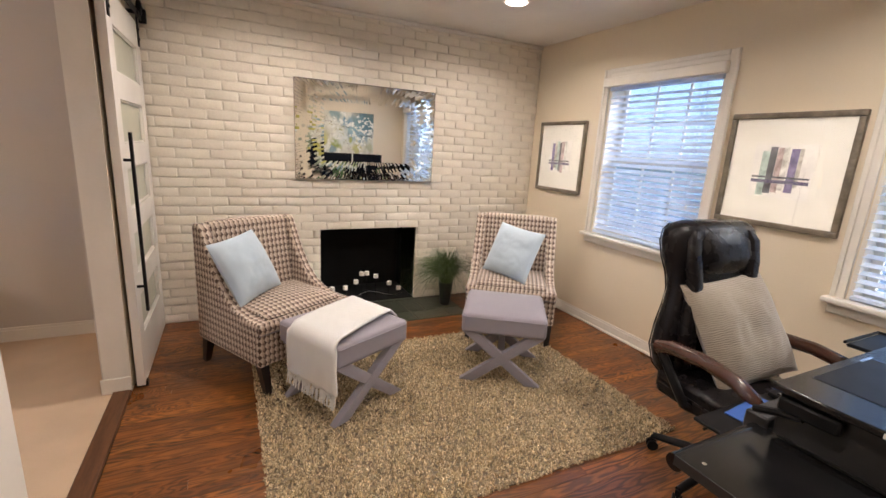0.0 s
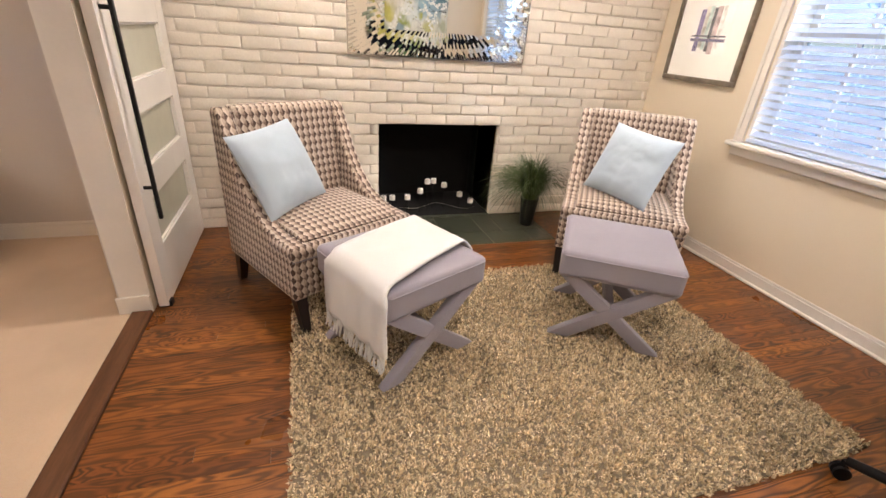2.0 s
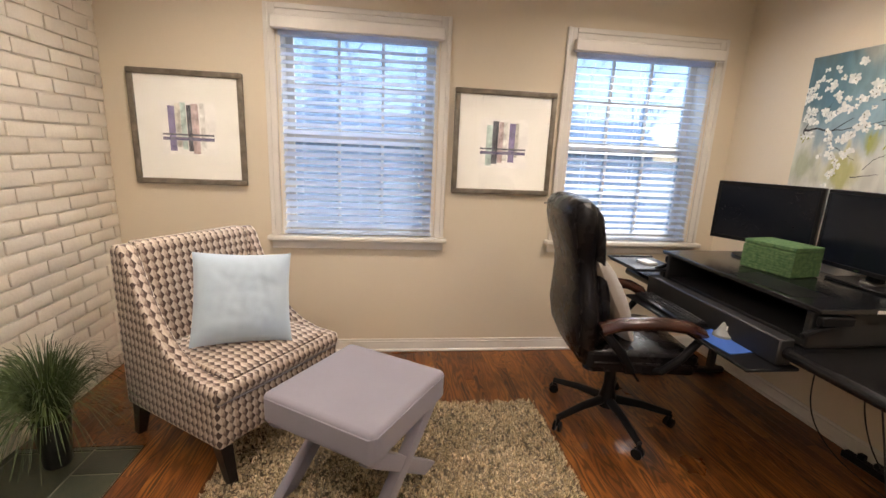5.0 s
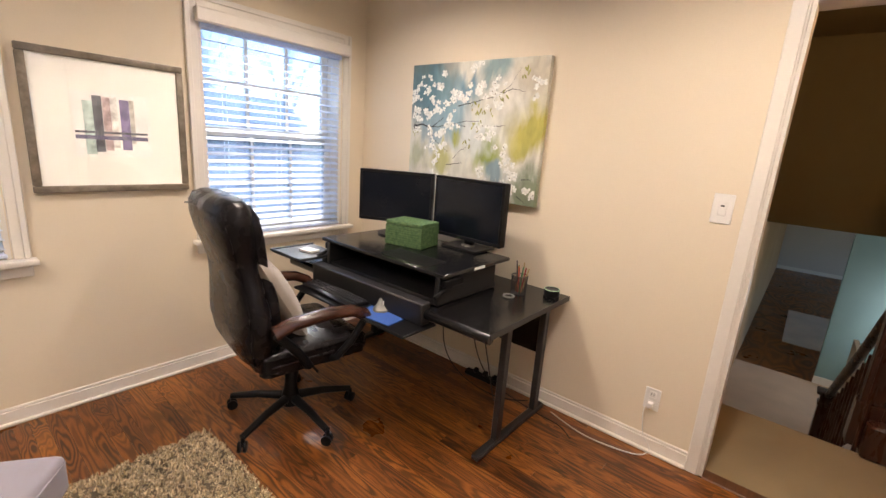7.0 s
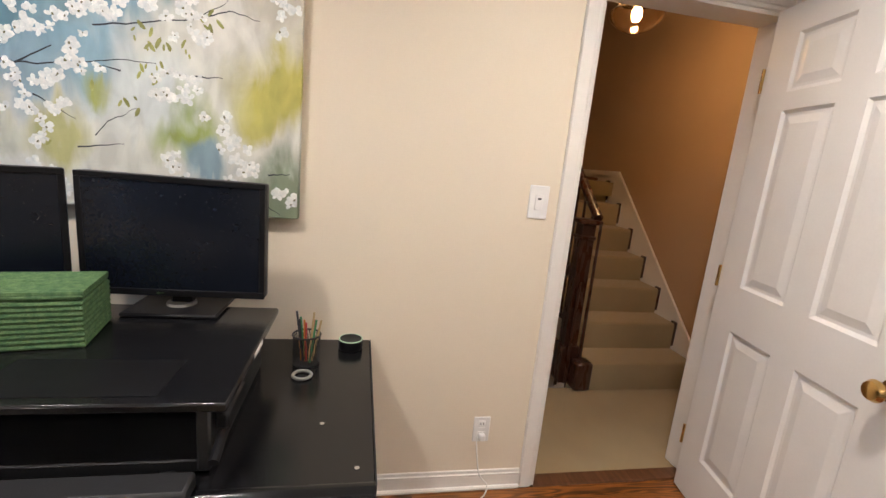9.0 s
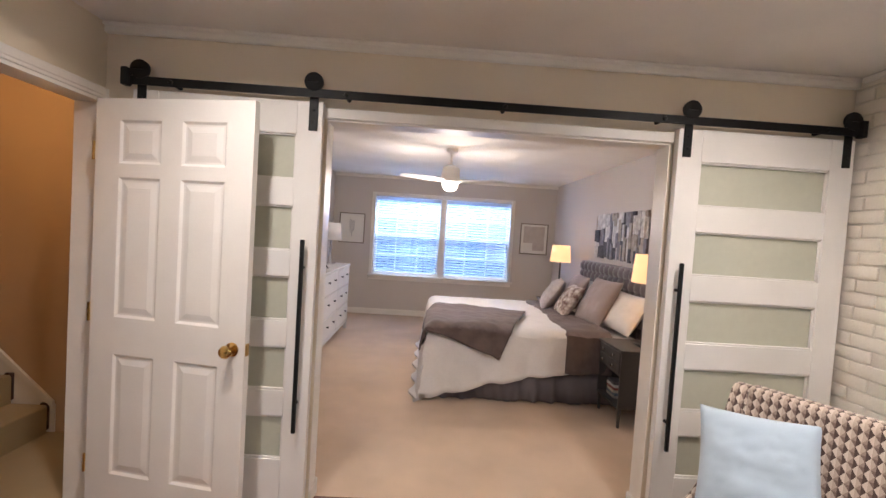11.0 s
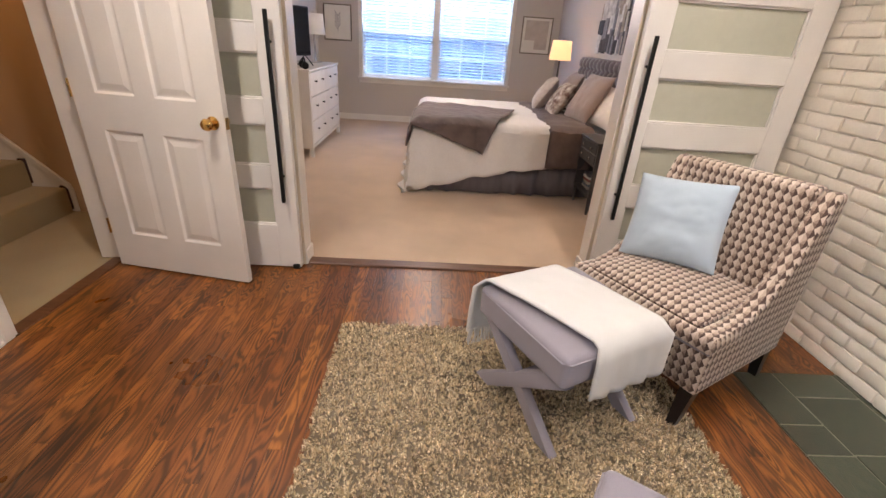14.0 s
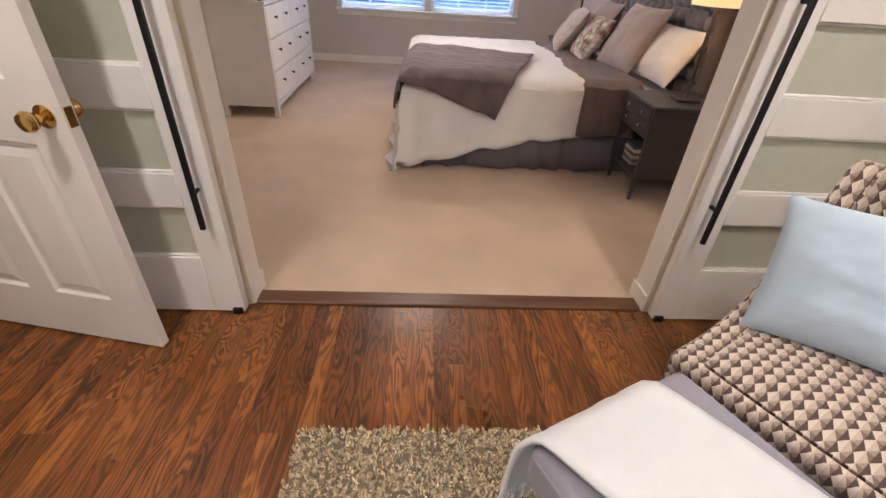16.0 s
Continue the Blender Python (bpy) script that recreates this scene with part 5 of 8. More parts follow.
def desk_riser():
    r = thing("desk_riser", Matrix.Translation((0, 0, 0)), "black sit-stand riser standing on the desk", "desk riser")
    x0, x1, y0, y1, zt = 1.795, 2.740, 0.600, 1.165, 0.862
    part("top_board", box(x0, x1, y0, y1, zt - 0.020, zt, bevel=0.004), DESK, r)
    part("top_insert", box(x0 + 0.14, x0 + 0.48, y1 - 0.19, y1 - 0.03, zt, zt + 0.0015), BLACK_PLASTIC, r)
    part("device_slot", box(x0 + 0.42, x0 + 0.50, y1 - 0.035, y1 - 0.025, zt + 0.0005, zt + 0.002), CHROME, r)
    part("base_frame", box(x0 + 0.04, x1 - 0.04, y0 + 0.06, y1 - 0.02, 0.692, 0.722, bevel=0.004), STEEL_BLACK, r)
    for x in (x0 + 0.035, x1 - 0.065):
        part("side_plate", box(x, x + 0.028, y0 + 0.08, y1 - 0.01, 0.70, zt - 0.02, bevel=0.005), STEEL_BLACK, r)
    part("back_panel", box(x0 + 0.07, x1 - 0.07, y0 + 0.20, y0 + 0.215, 0.722, zt - 0.02), STEEL_BLACK, r)
    for x in (x0 + 0.016, x1 - 0.016):
        part("lift_handle", tube([(x, y1 - 0.08, 0.79), (x, y1 - 0.02, 0.775), (x, y1 + 0.035, 0.755)], 0.011, 8), BLACK_PLASTIC, r)
        part("handle_grip", box(x - 0.014, x + 0.014, y1 - 0.16, y1 - 0.02, 0.79, 0.83, bevel=0.006), BLACK_PLASTIC, r)
    part("warning_label", box(x0 - 0.001, x0, y0 + 0.24, y0 + 0.33, zt - 0.017, zt - 0.004), WHITE_PLASTIC, r, "small white label")
    # keyboard tray below the front
    part("keyboard_tray", box(1.83, 2.70, 1.150, 1.375, 0.598, 0.612, bevel=0.005), BLACK_PLASTIC, r)
    for x in (1.90, 2.60):
        part("tray_arm", box(x, x + 0.03, 1.10, 1.20, 0.60, 0.70, bevel=0.004), STEEL_BLACK, r)
    part("front_apron", box(1.85, 2.72, 1.175, 1.240, 0.614, 0.722, bevel=0.006), STEEL_BLACK, r)
    part("side_tray", box(2.700, 2.985, 1.06, 1.345, 0.742, 0.758, bevel=0.006), BLACK_PLASTIC, r)
    part("tray_lip", tube([(2.70, 1.348, 0.76), (2.985, 1.348, 0.76), (2.985, 1.06, 0.76)], 0.007, 8), BLACK_PLASTIC, r)
    part("tray_post", box(2.72, 2.75, 1.12, 1.15, 0.69, 0.745), STEEL_BLACK, r)


desk_riser()


def monitor(pa, pb, z0, z1, label, stand):
    """A flat screen from pa to pb (its front lower edge, seen from the room)."""
    ax, ay = pa
    bx, by = pb
    w = math.hypot(bx - ax, by - ay)
    ang = math.degrees(math.atan2(by - ay, bx - ax))
    m = thing("computer_monitor", pose((ax + bx) / 2, (ay + by) / 2, 0.863, 0, 0, ang), label, "monitor", "monitors on the riser")
    # local y minus is behind, the face looks to +y
    h0, h1 = z0 - 0.863, z1 - 0.863
    part("housing", box(-w / 2, w / 2, -0.045, 0.0, h0, h1, bevel=0.006, seg=2), BLACK_PLASTIC, m)
    part("screen", box(-w / 2 + 0.016, w / 2 - 0.016, 0.0005, 0.002, h0 + 0.02, h1 - 0.016), SCREEN, m, "switched-off dark screen")
    bm = bmesh.new()
    for b in ((-w / 2, w / 2, h1 - 0.016, h1), (-w / 2, w / 2, h0, h0 + 0.020), (-w / 2, -w / 2 + 0.016, h0 + 0.02, h1 - 0.016), (w / 2 - 0.016, w / 2, h0 + 0.02, h1 - 0.016)):
        add_box(bm, b[0], b[1], -0.002, 0.006, b[2], b[3], 0.002)
    part("bezel", bm, BLACK_PLASTIC, m)
    part("badge", box(0.03, 0.05, 0.006, 0.0066, h0 + 0.005, h0 + 0.012), CHROME, m)
    part("stand_neck", box(-0.03, 0.03, -0.07, -0.03, 0.012, h0 + 0.12, bevel=0.008), BLACK_PLASTIC, m)
    if stand == "plate":
        part("stand_base", box(-0.13, 0.13, -0.13, 0.06, 0.0, 0.012, bevel=0.005), BLACK_PLASTIC, m)
        part("swivel", lathe([(0.042, 0.012), (0.040, 0.02)], Matrix.Translation((0, -0.04, 0)), 20), GREY_PLASTIC, m)
    else:
        part("stand_base", lathe([(0.12, 0), (0.118, 0.008), (0.06, 0.014)], Matrix.Translation((0, -0.045, 0)), 28), BLACK_PLASTIC, m)


monitor((2.350, 0.645), (2.765, 0.868), 0.946, 1.262, "black flat computer monitor, switched off", "round")
monitor((1.826, 0.664), (2.325, 0.650), 0.912, 1.262, "black flat computer monitor on a square foot, switched off", "plate")

# woven green box
gb = thing("woven_box", pose(2.315, 0.845, 0.8635, 0, 0, 11), "green woven seagrass box with a lid on the riser", "box")
for i in range(9):
    bm = bmesh.new()
    w, d, z = 0.112, 0.080, 0.006 + i * 0.0105
    r = 0.0058
    add_tube(bm, [(-w, -d, z), (w, -d, z), (w, d, z), (-w, d, z), (-w, -d, z)], r, 6)
    part("rope_course", bm, GREEN_ROPE, gb)
gb.scale = (1.06, 1.12, 1.22)
part("box_core", box(-0.110, 0.110, -0.078, 0.078, 0.0, 0.095), GREEN_ROPE, gb)
lid = part("lid", box(-0.115, 0.115, -0.083, 0.083, 0.097, 0.108, bevel=0.004), GREEN_ROPE, gb)
for i in range(14):
    y = -0.076 + 0.152 * i / 13
    part("lid_rope", tube([(-0.115, y, 0.109), (0.115, y, 0.109)], 0.0056, 6), GREEN_ROPE, lid)


def keyboard():
    k = thing("keyboard", pose(2.445, 1.262, 0.613, 0, 0, -3), "black computer keyboard on the tray", "keyboard")
    part("case", box(-0.225, 0.225, -0.085, 0.085, 0, 0.018, bevel=0.006, seg=2), BLACK_PLASTIC, k)
    key = mesh_of("key", box(-0.0075, 0.0075, -0.0075, 0.0075, 0, 0.008, bevel=0.0018), GREY_KEYS, True)
    for r in range(6):
        for c in range(22):
            if r == 0 and 3 < c < 9:
                continue
            if c in (15, 19):
                continue
            piece("key", key, k, Matrix.Translation((-0.21 + c * 0.02, -0.066 + r * 0.0225 + (0.006 if r == 5 else 0), 0.017)))
    part("space_bar", box(-0.135, -0.03, -0.0745, -0.0585, 0.017, 0.025, bevel=0.002), GREY_KEYS, k)
    part("wrist_rest", box(-0.225, 0.225, -0.135, -0.087, 0, 0.012, bevel=0.005), BLACK_PLASTIC, k)


GREY_KEYS = mat("key_plastic", (0.022, 0.022, 0.024), 0.4, scale=9, fine=200)
keyboard()
pad = part("mouse_pad", box(-0.115, 0.115, -0.10, 0.10, 0, 0.004, bevel=0.001), BLUE_PAD)
pad.matrix_world = pose(2.075, 1.258, 0.613, 0, 0, 6)
tagged(pad, "bright blue mouse pad on the keyboard tray", "mouse pad")
mo = thing("computer_mouse", pose(2.12, 1.225, 0.6175, 0, 0, 8), "grey upright computer mouse on the blue pad", "mouse")
part("body", loft([(0, 0, 0, 0.045, 0.062), (0, 0, 0.010, 0.044, 0.060), (0.004, 0.0, 0.018, 0.030, 0.05), (0.006, -0.004, 0.032, 0.021, 0.043), (0.007, -0.008, 0.052, 0.016, 0.032), (0.007, -0.010, 0.066, 0.010, 0.018)], 20, 2.2), GREY_PLASTIC, mo)
part("button", box(-0.016, -0.010, -0.03, 0.02, 0.030, 0.050, bevel=0.002), WHITE_PLASTIC, mo)

# things on the desk
cup = thing("pencil_cup", Matrix.Translation((1.700, 0.640, 0.691)), "black mesh cup full of pens and pencils", "pencil cup")
bm = bmesh.new()
for i in range(30):
    a = 2 * math.pi * i / 30
    add_tube(bm, [(0.040 * math.cos(a), 0.040 * math.sin(a), 0.002), (0.043 * math.cos(a + 0.2), 0.043 * math.sin(a + 0.2), 0.098)], 0.0011, 4)
    add_tube(bm, [(0.040 * math.cos(a), 0.040 * math.sin(a), 0.002), (0.043 * math.cos(a - 0.2), 0.043 * math.sin(a - 0.2), 0.098)], 0.0011, 4)
part("mesh_wall", bm, STEEL_BLACK, cup)
part("cup_base", lathe([(0.042, 0), (0.042, 0.004)], None, 24), STEEL_BLACK, cup)
part("cup_rim", tube([(0.0435 * math.cos(2 * math.pi * i / 24), 0.0435 * math.sin(2 * math.pi * i / 24), 0.098) for i in range(25)], 0.003, 6), STEEL_BLACK, cup)
rng = random.Random(2)
PENC = [mat("pencil_paint", c, 0.4, bump=0) for c in ((0.65, 0.25, 0.05), (0.06, 0.25, 0.10), (0.45, 0.05, 0.04), (0.55, 0.40, 0.18), (0.03, 0.03, 0.035))]
for i in range(10):
    a, r = rng.uniform(0, 6.28), rng.uniform(0.005, 0.03)
    a2 = a + rng.uniform(-0.6, 0.6)
    part("pencil", tube([(r * 0.6 * math.cos(a), r * 0.6 * math.sin(a), 0.006), (1.5 * r * math.cos(a2), 1.5 * r * math.sin(a2), rng.uniform(0.135, 0.175))], 0.0036, 6), PENC[i % 5], cup)
sp = thing("smart_speaker", Matrix.Translation((1.560, 0.528, 0.691)), "small round black speaker with a green light ring", "speaker")
part("body", lathe([(0.040, 0), (0.042, 0.004), (0.042, 0.034), (0.038, 0.038), (0.034, 0.037)], None, 28), BLACK_PLASTIC, sp)
part("light_ring", tube([(0.0398 * math.cos(2 * math.pi * i / 32), 0.0398 * math.sin(2 * math.pi * i / 32), 0.0368) for i in range(33)], 0.0016, 6), glow("ring_light", (0.45, 0.62, 0.40), 0.22), sp)
tp = part("tape_ring", tube([(0.027 * math.cos(2 * math.pi * i / 24), 0.027 * math.sin(2 * math.pi * i / 24), 0.0) for i in range(25)], 0.005, 8), GREY_PLASTIC)
tp.matrix_world = Matrix.Translation((1.700, 0.735, 0.6965))
tagged(tp, "grey ring of tape on the desk", "tape")
nb = part("note_pad", box(-0.05, 0.05, -0.035, 0.035, 0, 0.014, bevel=0.002), WHITE_PLASTIC)
nb.matrix_world = pose(2.83, 1.19, 0.7585, 0, 0, 12)
tagged(nb, "white note pad on the side tray", "note pad")
ph = part("desk_phone", loft([(0, 0, 0, 0.055, 0.085), (0, 0, 0.02, 0.055, 0.085), (0, 0.02, 0.045, 0.045, 0.05), (0, 0.03, 0.06, 0.02, 0.03)], 16, 4), BLACK_PLASTIC)
ph.matrix_world = pose(2.905, 0.90, 0.691, 0, 0, 20)
tagged(ph, "black device standing at the window end of the desk", "device")

# cables under the desk
CABLE = mat("black_cable", (0.014, 0.014, 0.014), 0.5, bump=0)
CABLE_W = mat("white_cable", (0.72, 0.70, 0.65), 0.45, bump=0)


def cable(pts, r, material, label):
    out = []
    P = [Vector(pts[0])] + [Vector(p) for p in pts] + [Vector(pts[-1])]
    for i in range(1, len(P) - 2):
        for k in range(8):
            t = k / 8
            a, b, c, d = P[i - 1], P[i], P[i + 1], P[i + 2]
            out.append(0.5 * ((2 * b) + (c - a) * t + (2 * a - 5 * b + 4 * c - d) * t * t + (3 * b - a - 3 * c + d) * t ** 3))
    out.append(P[-2])
    o = part("cable", tube(out, r, 6), material)
    return tagged(o, label, "cable", "cables by the desk")


cable([(1.02, 0.445, 0.26), (1.02, 0.47, 0.20), (1.0, 0.475, 0.10), (0.96, 0.48, 0.04), (1.02, 0.52, 0.006), (1.25, 0.56, 0.006), (1.48, 0.50, 0.006)], 0.003, CABLE_W, "white power cable from the outlet along the floor")
cable([(2.0, 0.60, 0.66), (2.02, 0.55, 0.3), (1.9, 0.52, 0.05), (1.6, 0.56, 0.006), (1.40, 0.58, 0.006), (1.30, 0.64, 0.006)], 0.0035, CABLE, "black cable hanging behind the desk")
cable([(2.2, 0.62, 0.66), (2.25, 0.56, 0.2), (2.1, 0.56, 0.02), (1.8, 0.60, 0.006), (1.62, 0.52, 0.02)], 0.0035, CABLE, "black cable hanging behind the desk")
cable([(1.60, 1.10, 0.66), (1.62, 1.0, 0.45), (1.68, 0.80, 0.12), (1.75, 0.60, 0.01)], 0.003, CABLE, "black cable hanging from the desk")
strip = thing("power_strip", pose(1.95, 0.49, 0.0, 0, 0, 3), "black power strip on the floor under the desk", "power strip")
part("body", box(-0.14, 0.14, -0.022, 0.022, 0, 0.032, bevel=0.004), BLACK_PLASTIC, strip)
for i in range(3):
    part("plug", box(-0.09 + i * 0.07, -0.06 + i * 0.07, -0.014, 0.014, 0.032, 0.06, bevel=0.004), BLACK_PLASTIC, strip)


# canvas above the monitors
def canvas():
    x0, x1, z0, z1 = 1.760, 2.745, 1.135, 1.925
    w, h = x1 - x0, z1 - z0
    # local x runs to -x of the room so that the picture reads from the left
    c = thing("canvas_painting", Matrix.Translation(((x0 + x1) / 2, DY + 0.001, (z0 + z1) / 2)) @ Matrix.Rotation(radians(180), 4, "Z"), "canvas painting of white blossoms on blue and yellow-green", "painting")
    m = bpy.data.materials.new("painted_ground")
    m.use_nodes = True
    n, l = m.node_tree.nodes, m.node_tree.links
    p = n["Principled BSDF"]
    p.inputs["Roughness"].default_value = 0.6
    co = n.new("ShaderNodeTexCoord")
    def noise_of(scale, stretch, out):
        mp = n.new("ShaderNodeMapping")
        mp.inputs["Scale"].default_value = stretch
        l.new(co.outputs["Object"], mp.inputs[0])
        t = n.new("ShaderNodeTexNoise")
        t.inputs["Scale"].default_value, t.inputs["Detail"].default_value, t.inputs["Distortion"].default_value = scale, 5, 0.5
        l.new(mp.outputs[0], t.inputs["Vector"])
        return t.outputs[out]

    def place(px, py):
        """Shares of the canvas's width and height, from its upper left corner, as local x and z."""
        return px * w - w / 2, h / 2 - py * h

    # brushed patches of colour with ragged, upright edges
    wob = n.new("ShaderNodeVectorMath")
    wob.operation = "MULTIPLY_ADD"
    wob.inputs[1].default_value = (0.16, 0.0, 0.34)
    l.new(noise_of(7.0, (1.6, 1, 0.55), 1), wob.inputs[0])
    l.new(co.outputs["Object"], wob.inputs[2])
    prev = None
    for px, py, r, col in ((0.10, 0.08, 0.30, (0.050, 0.10, 0.105)), (0.16, 0.27, 0.22, (0.085, 0.19, 0.24)), (0.30, 0.17, 0.13, (0.16, 0.27, 0.30)), (0.47, 0.20, 0.10, (0.13, 0.27, 0.36)), (0.66, 0.07, 0.11, (0.20, 0.31, 0.33)),
                           (0.35, 0.42, 0.15, (0.22, 0.37, 0.45)), (0.20, 0.50, 0.12, (0.25, 0.36, 0.42)), (0.95, 0.48, 0.17, (0.42, 0.38, 0.055)), (0.88, 0.60, 0.08, (0.45, 0.42, 0.10)), (0.64, 0.66, 0.11, (0.26, 0.33, 0.045)),
                           (0.40, 0.52, 0.05, (0.36, 0.38, 0.07)), (0.70, 0.78, 0.08, (0.19, 0.29, 0.34)), (0.28, 0.72, 0.10, (0.44, 0.43, 0.16)), (0.08, 0.72, 0.10, (0.40, 0.42, 0.28)), (0.95, 0.90, 0.13, (0.17, 0.22, 0.13)),
                           (0.92, 0.12, 0.16, (0.52, 0.48, 0.38)), (0.78, 0.30, 0.13, (0.70, 0.68, 0.60)), (0.55, 0.52, 0.14, (0.60, 0.64, 0.62))):
        x, z = place(px, py)
        ds = n.new("ShaderNodeVectorMath")
        ds.operation = "DISTANCE"
        l.new(wob.outputs[0], ds.inputs[0])
        ds.inputs[1].default_value = (x + 0.08, -0.036, z + 0.17)
        rg = n.new("ShaderNodeMapRange")
        rg.inputs[1].default_value, rg.inputs[2].default_value = r * 0.45, r * 1.15
        rg.inputs[3].default_value, rg.inputs[4].default_value = 0.92, 0.0
        l.new(ds.outputs["Value"], rg.inputs[0])
        mx = n.new("ShaderNodeMix")
        mx.data_type = "RGBA"
        mx.inputs[6].default_value, mx.inputs[7].default_value = (0.64, 0.635, 0.555, 1), (*col, 1)
        if prev is not None:
            l.new(prev, mx.inputs[6])
        l.new(rg.outputs[0], mx.inputs[0])
        prev = mx.outputs[2]
    hv = n.new("ShaderNodeHueSaturation")
    br = n.new("ShaderNodeMapRange")
    br.inputs[1].default_value, br.inputs[2].default_value, br.inputs[3].default_value, br.inputs[4].default_value = 0.3, 0.7, 0.84, 1.14
    l.new(noise_of(14.0, (1.3, 1, 0.7), 0), br.inputs[0])
    l.new(br.outputs[0], hv.inputs["Value"])
    l.new(prev, hv.inputs["Color"])
    l.new(hv.outputs[0], p.inputs["Base Color"])
    part("stretched_canvas", box(-w / 2, w / 2, -0.036, 0, -h / 2, h / 2, bevel=0.003), m, c)
    rng = random.Random(9)
    BR = mat("branch_paint", (0.025, 0.028, 0.035), 0.7, bump=0)
    twigs = (((0.03, 0.48), (0.10, 0.465), (0.19, 0.485), (0.29, 0.41)), ((0.19, 0.485), (0.31, 0.47), (0.47, 0.43), (0.57, 0.43)), ((0.40, 0.32), (0.51, 0.295), (0.68, 0.25), (0.77, 0.18), (0.83, 0.06)),
             ((0.68, 0.25), (0.78, 0.205), (0.87, 0.225)), ((0.67, 0.46), (0.76, 0.455)), ((0.23, 0.59), (0.34, 0.665)), ((0.39, 0.72), (0.43, 0.66), (0.51, 0.605)), ((0.10, 0.35), (0.155, 0.33), (0.18, 0.24)),
             ((0.47, 0.47), (0.42, 0.46)), ((0.34, 0.77), (0.47, 0.745)), ((0.88, 0.94), (0.94, 0.985)), ((0.90, 0.82), (0.97, 0.81)), ((0.05, 0.52), (0.03, 0.48), (0.07, 0.40), (0.10, 0.35)))
    for k, shares in enumerate(twigs):
        pts = [place(*q) for q in shares]
        bm = bmesh.new()
        prev = None
        for i in range(25):
            t = i / 24 * (len(pts) - 1)
            a = min(int(t), len(pts) - 2)
            q = t - a
            x = pts[a][0] * (1 - q) + pts[a + 1][0] * q
            z = pts[a][1] * (1 - q) + pts[a + 1][1] * q + 0.006 * noise.noise(Vector((t * 3, k, 0)))
            ww = (0.0062 if k in (0, 12) else 0.0026) * (1 - 0.7 * i / 24)
            cur = (bm.verts.new((x, -0.0366, z + ww)), bm.verts.new((x, -0.0366, z - ww)))
            if prev:
                bm.faces.new((prev[0], prev[1], cur[1], cur[0]))
            prev = cur
        part("painted_branch", bm, BR, c, smooth=False)
    PET = mat("petal_paint", (0.82, 0.81, 0.75), 0.7, second=(0.58, 0.62, 0.60), scale=60, fine=200, amount=0.8, bump=0.2, rand=0.12, island=True)
    LEAF = mat("leaf_paint", (0.24, 0.25, 0.06), 0.7, second=(0.40, 0.40, 0.14), scale=40, fine=200, amount=0.8, bump=0.1, rand=0.3, island=True)
    EYE = mat("stamen_paint", (0.16, 0.15, 0.07), 0.7, bump=0)
    bp, bl, be = bmesh.new(), bmesh.new(), bmesh.new()
    def dab(bm, x, z, a, r, asp, y):
        v = []
        for i in range(7):
            t = 2 * math.pi * i / 7
            u, q = r * math.cos(t) * rng.uniform(0.85, 1.1), r * asp * math.sin(t) * rng.uniform(0.85, 1.1)
            v.append(bm.verts.new((max(-w / 2 + 0.004, min(w / 2 - 0.004, x + u * math.cos(a) - q * math.sin(a))), y, max(-h / 2 + 0.004, min(h / 2 - 0.004, z + u * math.sin(a) + q * math.cos(a))))))
        bm.faces.new(v)
    n_fl = 0
    for px, py, r, many in ((0.10, 0.15, 0.07, 9), (0.24, 0.13, 0.06, 6), (0.53, 0.05, 0.05, 7), (0.045, 0.25, 0.045, 8), (0.06, 0.38, 0.05, 9), (0.17, 0.26, 0.04, 4), (0.17, 0.39, 0.055, 7), (0.27, 0.32, 0.055, 7), (0.38, 0.28, 0.07, 11),
                            (0.54, 0.18, 0.055, 8), (0.67, 0.19, 0.065, 9), (0.45, 0.25, 0.04, 4), (0.655, 0.29, 0.065, 9), (0.36, 0.44, 0.06, 9), (0.20, 0.53, 0.06, 7), (0.285, 0.52, 0.04, 4), (0.07, 0.51, 0.04, 5),
                            (0.20, 0.70, 0.07, 9), (0.59, 0.51, 0.045, 6), (0.66, 0.50, 0.045, 6), (0.73, 0.67, 0.07, 9), (0.83, 0.77, 0.05, 6), (0.61, 0.81, 0.05, 7), (0.83, 0.85, 0.06, 7), (0.92, 0.19, 0.06, 5), (0.31, 0.63, 0.05, 3), (0.95, 0.93, 0.04, 4), (0.26, 0.88, 0.07, 6), (0.45, 0.90, 0.05, 4)):
        for q in range(many):
            a, rr = rng.uniform(0, 6.283), r * math.sqrt(rng.random())
            x, z = place(px + rr * math.cos(a), py + rr * 1.15 * math.sin(a))
            n_fl += 1
            size = rng.uniform(0.010, 0.021)
            a0 = rng.uniform(0, 6.28)
            y = -0.0372 - 0.000005 * n_fl
            squash = rng.uniform(0.55, 1.0)
            for k in range(rng.choice((3, 4, 4, 5))):
                a = a0 + k * 1.3 + rng.uniform(-0.25, 0.25)
                dab(bp, x + size * 0.72 * math.cos(a), z + size * 0.72 * squash * math.sin(a), a, size * rng.uniform(0.55, 0.85), rng.uniform(0.6, 0.9), y - 0.000001 * k)
            if rng.random() < 0.45:
                dab(be, x, z, a0, size * 0.24, 0.7, y - 0.0004)
    for k in range(46):
        px, py = rng.choice(((0.50, 0.32), (0.58, 0.35), (0.65, 0.36), (0.72, 0.25), (0.39, 0.52), (0.25, 0.75), (0.85, 0.10), (0.55, 0.46), (0.05, 0.55), (0.48, 0.60)))
        x, z = place(px + rng.uniform(-0.035, 0.035), py + rng.uniform(-0.035, 0.035))
        dab(bl, x, z, rng.uniform(0.8, 2.4), rng.uniform(0.008, 0.019), 0.36, -0.0369 - 0.000004 * k)
